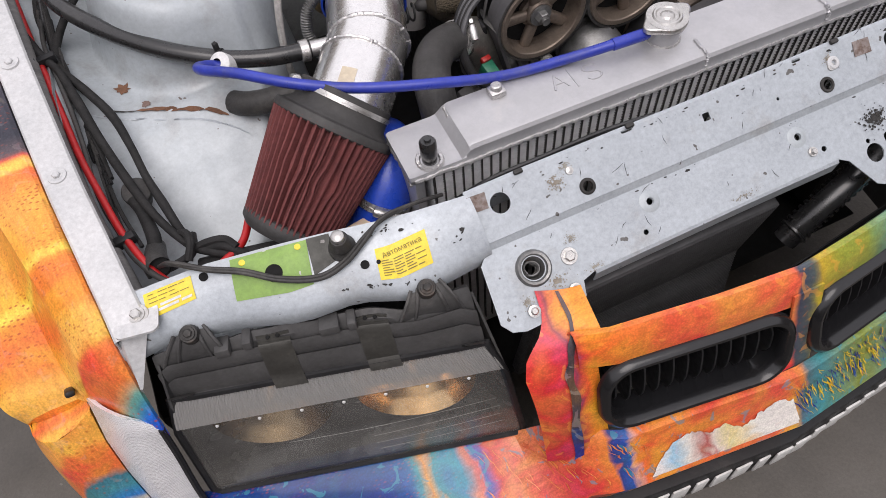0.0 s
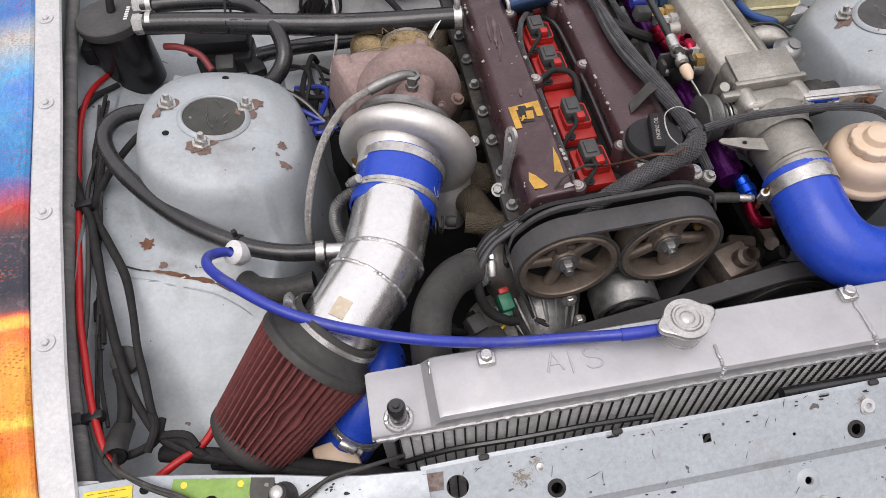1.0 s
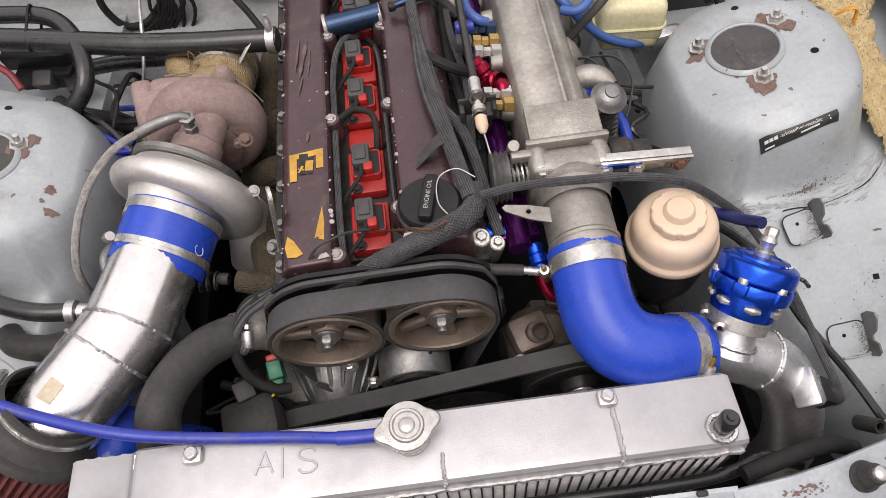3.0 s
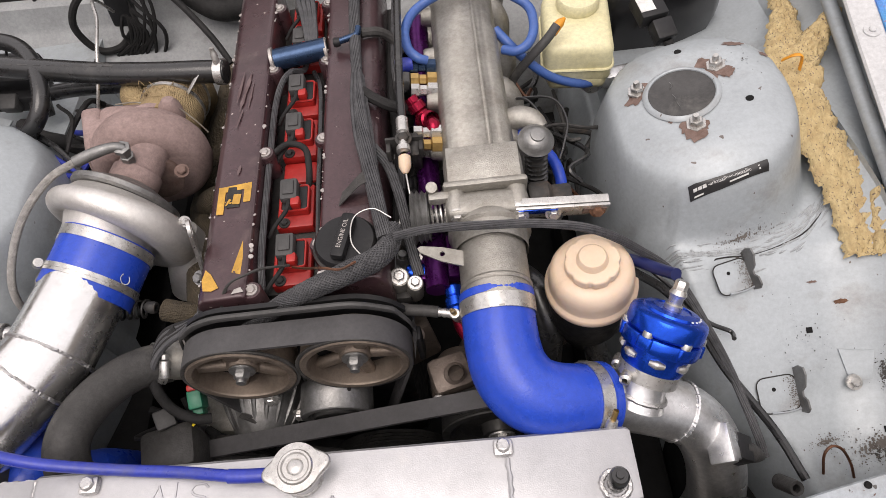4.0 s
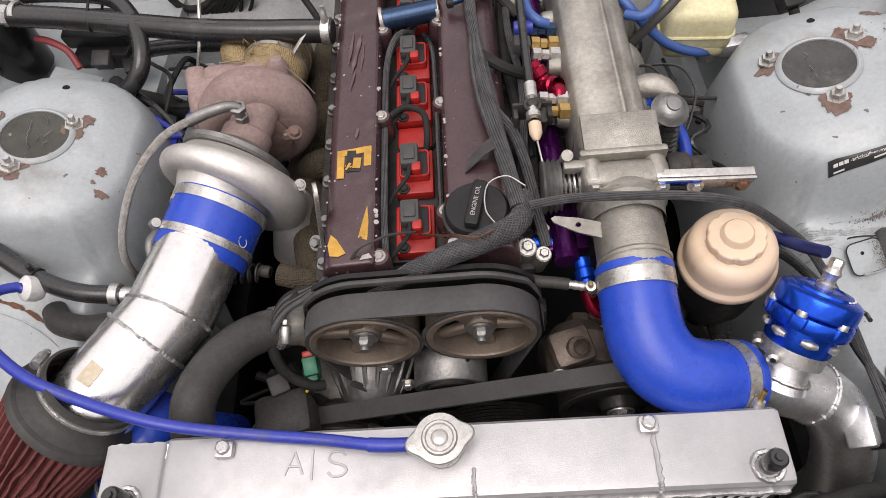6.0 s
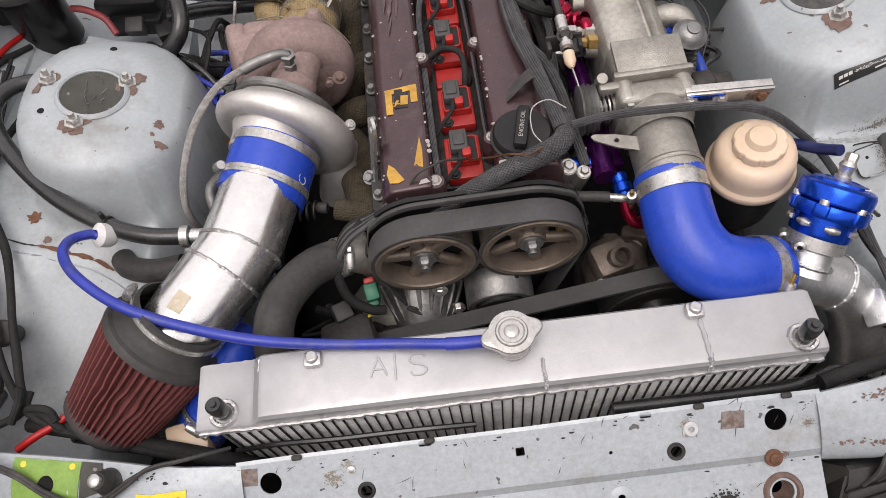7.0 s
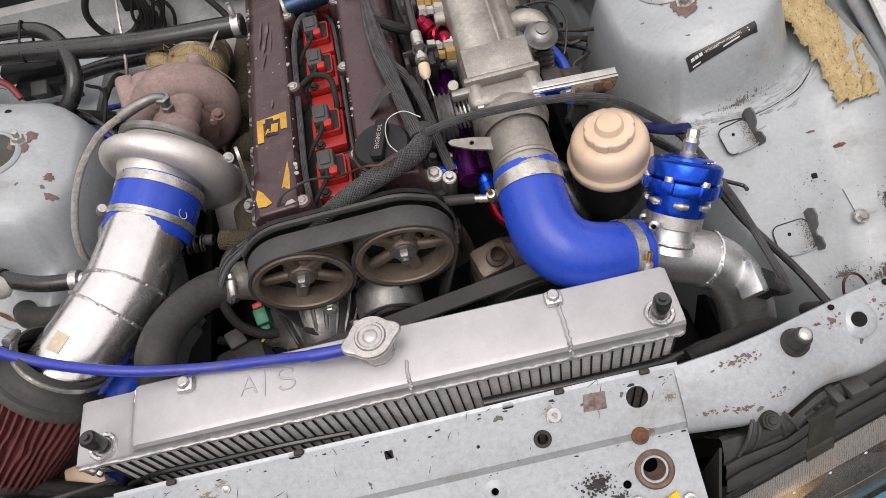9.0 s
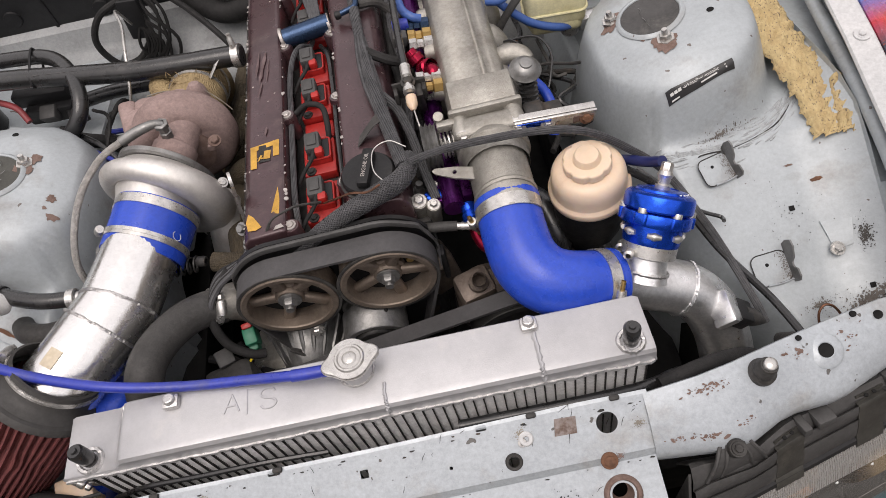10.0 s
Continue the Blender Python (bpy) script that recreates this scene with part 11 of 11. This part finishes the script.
nz_ = thing("washer_bottle_neck", (0.54, -0.03, 0.60), "grey plastic neck behind the beam", "bottle neck")
part("neck", lathe([(0.004, 0.0), (0.0045, 0.006), (0.0078, 0.007), (0.0088, 0.002), (0.0088, -0.03)], (0.512, -0.024, 0.636), (0.1, -0.5, 1), 24), RUBBER_DULL, nz_)
cable("copper_loop", [(0.573, 0.000, 0.580), (0.573, 0.016, 0.598), (0.582, 0.024, 0.605), (0.594, 0.020, 0.602), (0.603, 0.006, 0.590), (0.608, -0.006, 0.575)], 0.0017, COPPER, "bent copper pipe behind the beam", "pipe", 8, 6)
cable("beam_tube", [(0.42, -0.05, 0.62), (0.37, -0.045, 0.66), (0.32, -0.06, 0.68), (0.25, -0.068, 0.695), (0.10, -0.068, 0.70)], 0.007, RUBBER, "black tube behind the front panel", "hose", 10, 6)
cable("beam_tube", [(0.475, -0.045, 0.64), (0.43, -0.045, 0.675), (0.38, -0.055, 0.69), (0.33, -0.066, 0.69)], 0.009, LOOM, "black loom tucked behind the front beam", "wiring loom", 10, 6)
for x in (0.18, 0.27, -0.10, -0.24):
    bc = thing("edge_clip", (x, -0.086, 0.731), "small black clip on the panel edge", "clip", "edge clips")
    part("clip_body", box((x, -0.0865, 0.7345), (0.011, 0.006, 0.005), (8, 0, 0), 0.002), GRIME, bc)
cable("panel_wire", [(-0.33, -0.05, 0.66), (-0.27, -0.06, 0.70), (-0.20, -0.066, 0.712), (-0.12, -0.068, 0.716), (-0.05, -0.068, 0.708)], 0.0032, RUBBER, "thin wire in front of the radiator", "wire", 7, 7)
# lower clutter between engine and radiator
rc = random.Random(9)
for k in range(16):
    x0, y0, z0 = rc.uniform(-0.24, -0.04), rc.uniform(0.08, 0.17), rc.uniform(0.48, 0.60)
    cable("engine_bay_wire", [(x0, y0, z0), (x0 + rc.uniform(-0.05, 0.05), y0 + rc.uniform(-0.03, 0.03), z0 + rc.uniform(-0.02, 0.04)), (x0 + rc.uniform(-0.08, 0.08), y0 + rc.uniform(-0.05, 0.05), z0 + rc.uniform(-0.05, 0.02))], rc.uniform(0.0025, 0.006), (LOOM, RUBBER, RUBBER_DULL, LOOM)[k % 4], "dark wire low in the engine bay", "wire", 7, 5, "low wires")
cable("yellow_wire", [(-0.20, 0.118, 0.632), (-0.19, 0.108, 0.628), (-0.175, 0.110, 0.632), (-0.16, 0.122, 0.642)], 0.0018, STICKER_YELLOW, "thin yellow sensor wire", "wire", 6, 6)
cable("red_lead", [(-0.215, 0.07, 0.60), (-0.212, 0.085, 0.63), (-0.215, 0.10, 0.60)], 0.005, RED_CABLE, "red lead beside the coolant hose", "cable", 9, 5)
pg = thing("grey_plug", (-0.205, 0.12, 0.62), "grey plastic sensor plug", "connector")
part("plug", box((-0.206, 0.120, 0.640), (0.024, 0.024, 0.020), (20, 10, 25), 0.003), PLASTIC_GREY, pg)
fan = thing("fan_shroud", (-0.2, 0.06, 0.45), "dark plastic shroud behind the radiator", "fan shroud")
part("shroud", box((-0.20, 0.085, 0.56), (0.07, 0.06, 0.16), (0, 0, 12), 0.012), RUBBER_DULL, fan)
for k in range(10):
    a, b_ = rc.uniform(0.10, 0.30), rc.uniform(0.14, 0.24)
    cs = thing("engine_casting", (a, b_, 0.5), "dark cast bracket low beside the engine", "casting", "engine castings")
    part("lug", join(box((a, b_, 0.55 + 0.04 * rc.random()), (rc.uniform(0.02, 0.05), rc.uniform(0.02, 0.05), rc.uniform(0.03, 0.07)), (rc.uniform(-20, 20), rc.uniform(-20, 20), rc.uniform(0, 90)), 0.006), lathe([(0.006, 0), (0.010, 0.002), (0.010, 0.03), (0, 0.03)], (a, b_ - 0.01, 0.59), (rc.uniform(-0.5, 0.5), -0.5, 1), 14)), CAST_BROWN if k % 2 else GRIME, cs)
cable("dark_hose", [(0.27, 0.16, 0.62), (0.275, 0.19, 0.66), (0.262, 0.23, 0.68), (0.24, 0.27, 0.66)], 0.020, RUBBER, "black hose under the throttle", "hose", 14, 6)
cable("dark_hose", [(0.34, 0.10, 0.50), (0.345, 0.13, 0.58), (0.33, 0.17, 0.64), (0.318, 0.195, 0.66)], 0.014, RUBBER, "black hose below the steering reservoir", "hose", 12, 6)
sp_ = thing("side_bracket", (0.35, 0.12, 0.55), "pale stained metal upright under the reservoir", "bracket")
part("upright", box((0.335, 0.14, 0.60), (0.045, 0.02, 0.16), (30, 0, -10), 0.004), STAINED, sp_)

# dim wiring and pipes in the gap between plenum and tower, and beside the turbo
rg_ = random.Random(55)
for k in range(16):
    x0, y0, z0 = rg_.uniform(0.30, 0.375), rg_.uniform(0.32, 0.60), rg_.uniform(0.60, 0.70)
    cable("gap_wire", [(x0, y0, z0), (x0 + rg_.uniform(-0.03, 0.03), y0 + rg_.uniform(-0.03, 0.05), z0 + rg_.uniform(-0.02, 0.03)), (x0 + rg_.uniform(-0.04, 0.04), y0 + rg_.uniform(0.02, 0.09), z0 + rg_.uniform(-0.03, 0.02)), (x0 + rg_.uniform(-0.05, 0.03), y0 + rg_.uniform(0.06, 0.14), z0 - 0.03)], rg_.uniform(0.0018, 0.005), (LOOM, RUBBER, COPPER, RUBBER_DULL, LOOM, GRIME)[k % 6], "dim wire between plenum and strut tower", "wire", 7, 5, "gap wires")
for k in range(12):
    x0, y0, z0 = rg_.uniform(-0.40, -0.34), rg_.uniform(0.46, 0.58), rg_.uniform(0.62, 0.70)
    cable("gap_wire", [(x0, y0, z0), (x0 + rg_.uniform(-0.04, 0.02), y0 + rg_.uniform(-0.03, 0.05), z0 + rg_.uniform(-0.02, 0.03)), (x0 + rg_.uniform(-0.05, 0.03), y0 + rg_.uniform(0.02, 0.08), z0 + rg_.uniform(-0.03, 0.03)), (x0 + rg_.uniform(-0.07, 0.02), y0 + rg_.uniform(0.05, 0.12), z0)], rg_.uniform(0.002, 0.0055), (LOOM, RUBBER, BLUE_TUBE, RUBBER_DULL, LOOM, GRIME)[k % 6], "dim wire beside the turbocharger", "wire", 7, 5, "gap wires")

# bosses and a short hose between the head and the throttle pipe
for p_, r_ in (((0.104, 0.222, 0.752), 0.011), ((0.122, 0.214, 0.748), 0.009), ((0.110, 0.300, 0.748), 0.009), ((0.128, 0.250, 0.742), 0.008)):
    eb = thing("bolt_boss", V(p_) - V(0, 0, 0.03), "cast aluminium boss with a zinc bolt beside the head", "bolt", "bolt bosses")
    part("boss", lathe([(0, 0.0), (r_, 0.0), (r_ * 1.12, -0.003), (r_ * 1.2, -0.05)], p_, (0.1, -0.3, 1), 22), CAST, eb)
    part("bolt", hexbolt(V(p_) + V(0, 0, 0.0005), (0.1, -0.3, 1), r_ * 0.62, 0.007), STEEL, eb)
bh = thing("vacuum_stub", (0.12, 0.178, 0.735), "dark hose with a steel barb beside the timing cover", "hose")
part("hose", tube([(0.104, 0.188, 0.738), (0.115, 0.183, 0.741), (0.130, 0.180, 0.742), (0.146, 0.177, 0.741)], 0.0068, 14, 6), RUBBER_DULL, bh)
part("barb", lathe([(0.0045, -0.004), (0.0052, 0.0), (0.0048, 0.004), (0.0056, 0.007), (0.0048, 0.011), (0.0056, 0.014), (0.0046, 0.020), (0.003, 0.021), (0, 0.021)], (0.146, 0.177, 0.741), (1, -0.22, -0.05), 16), STEEL, bh, "steel hose barb")
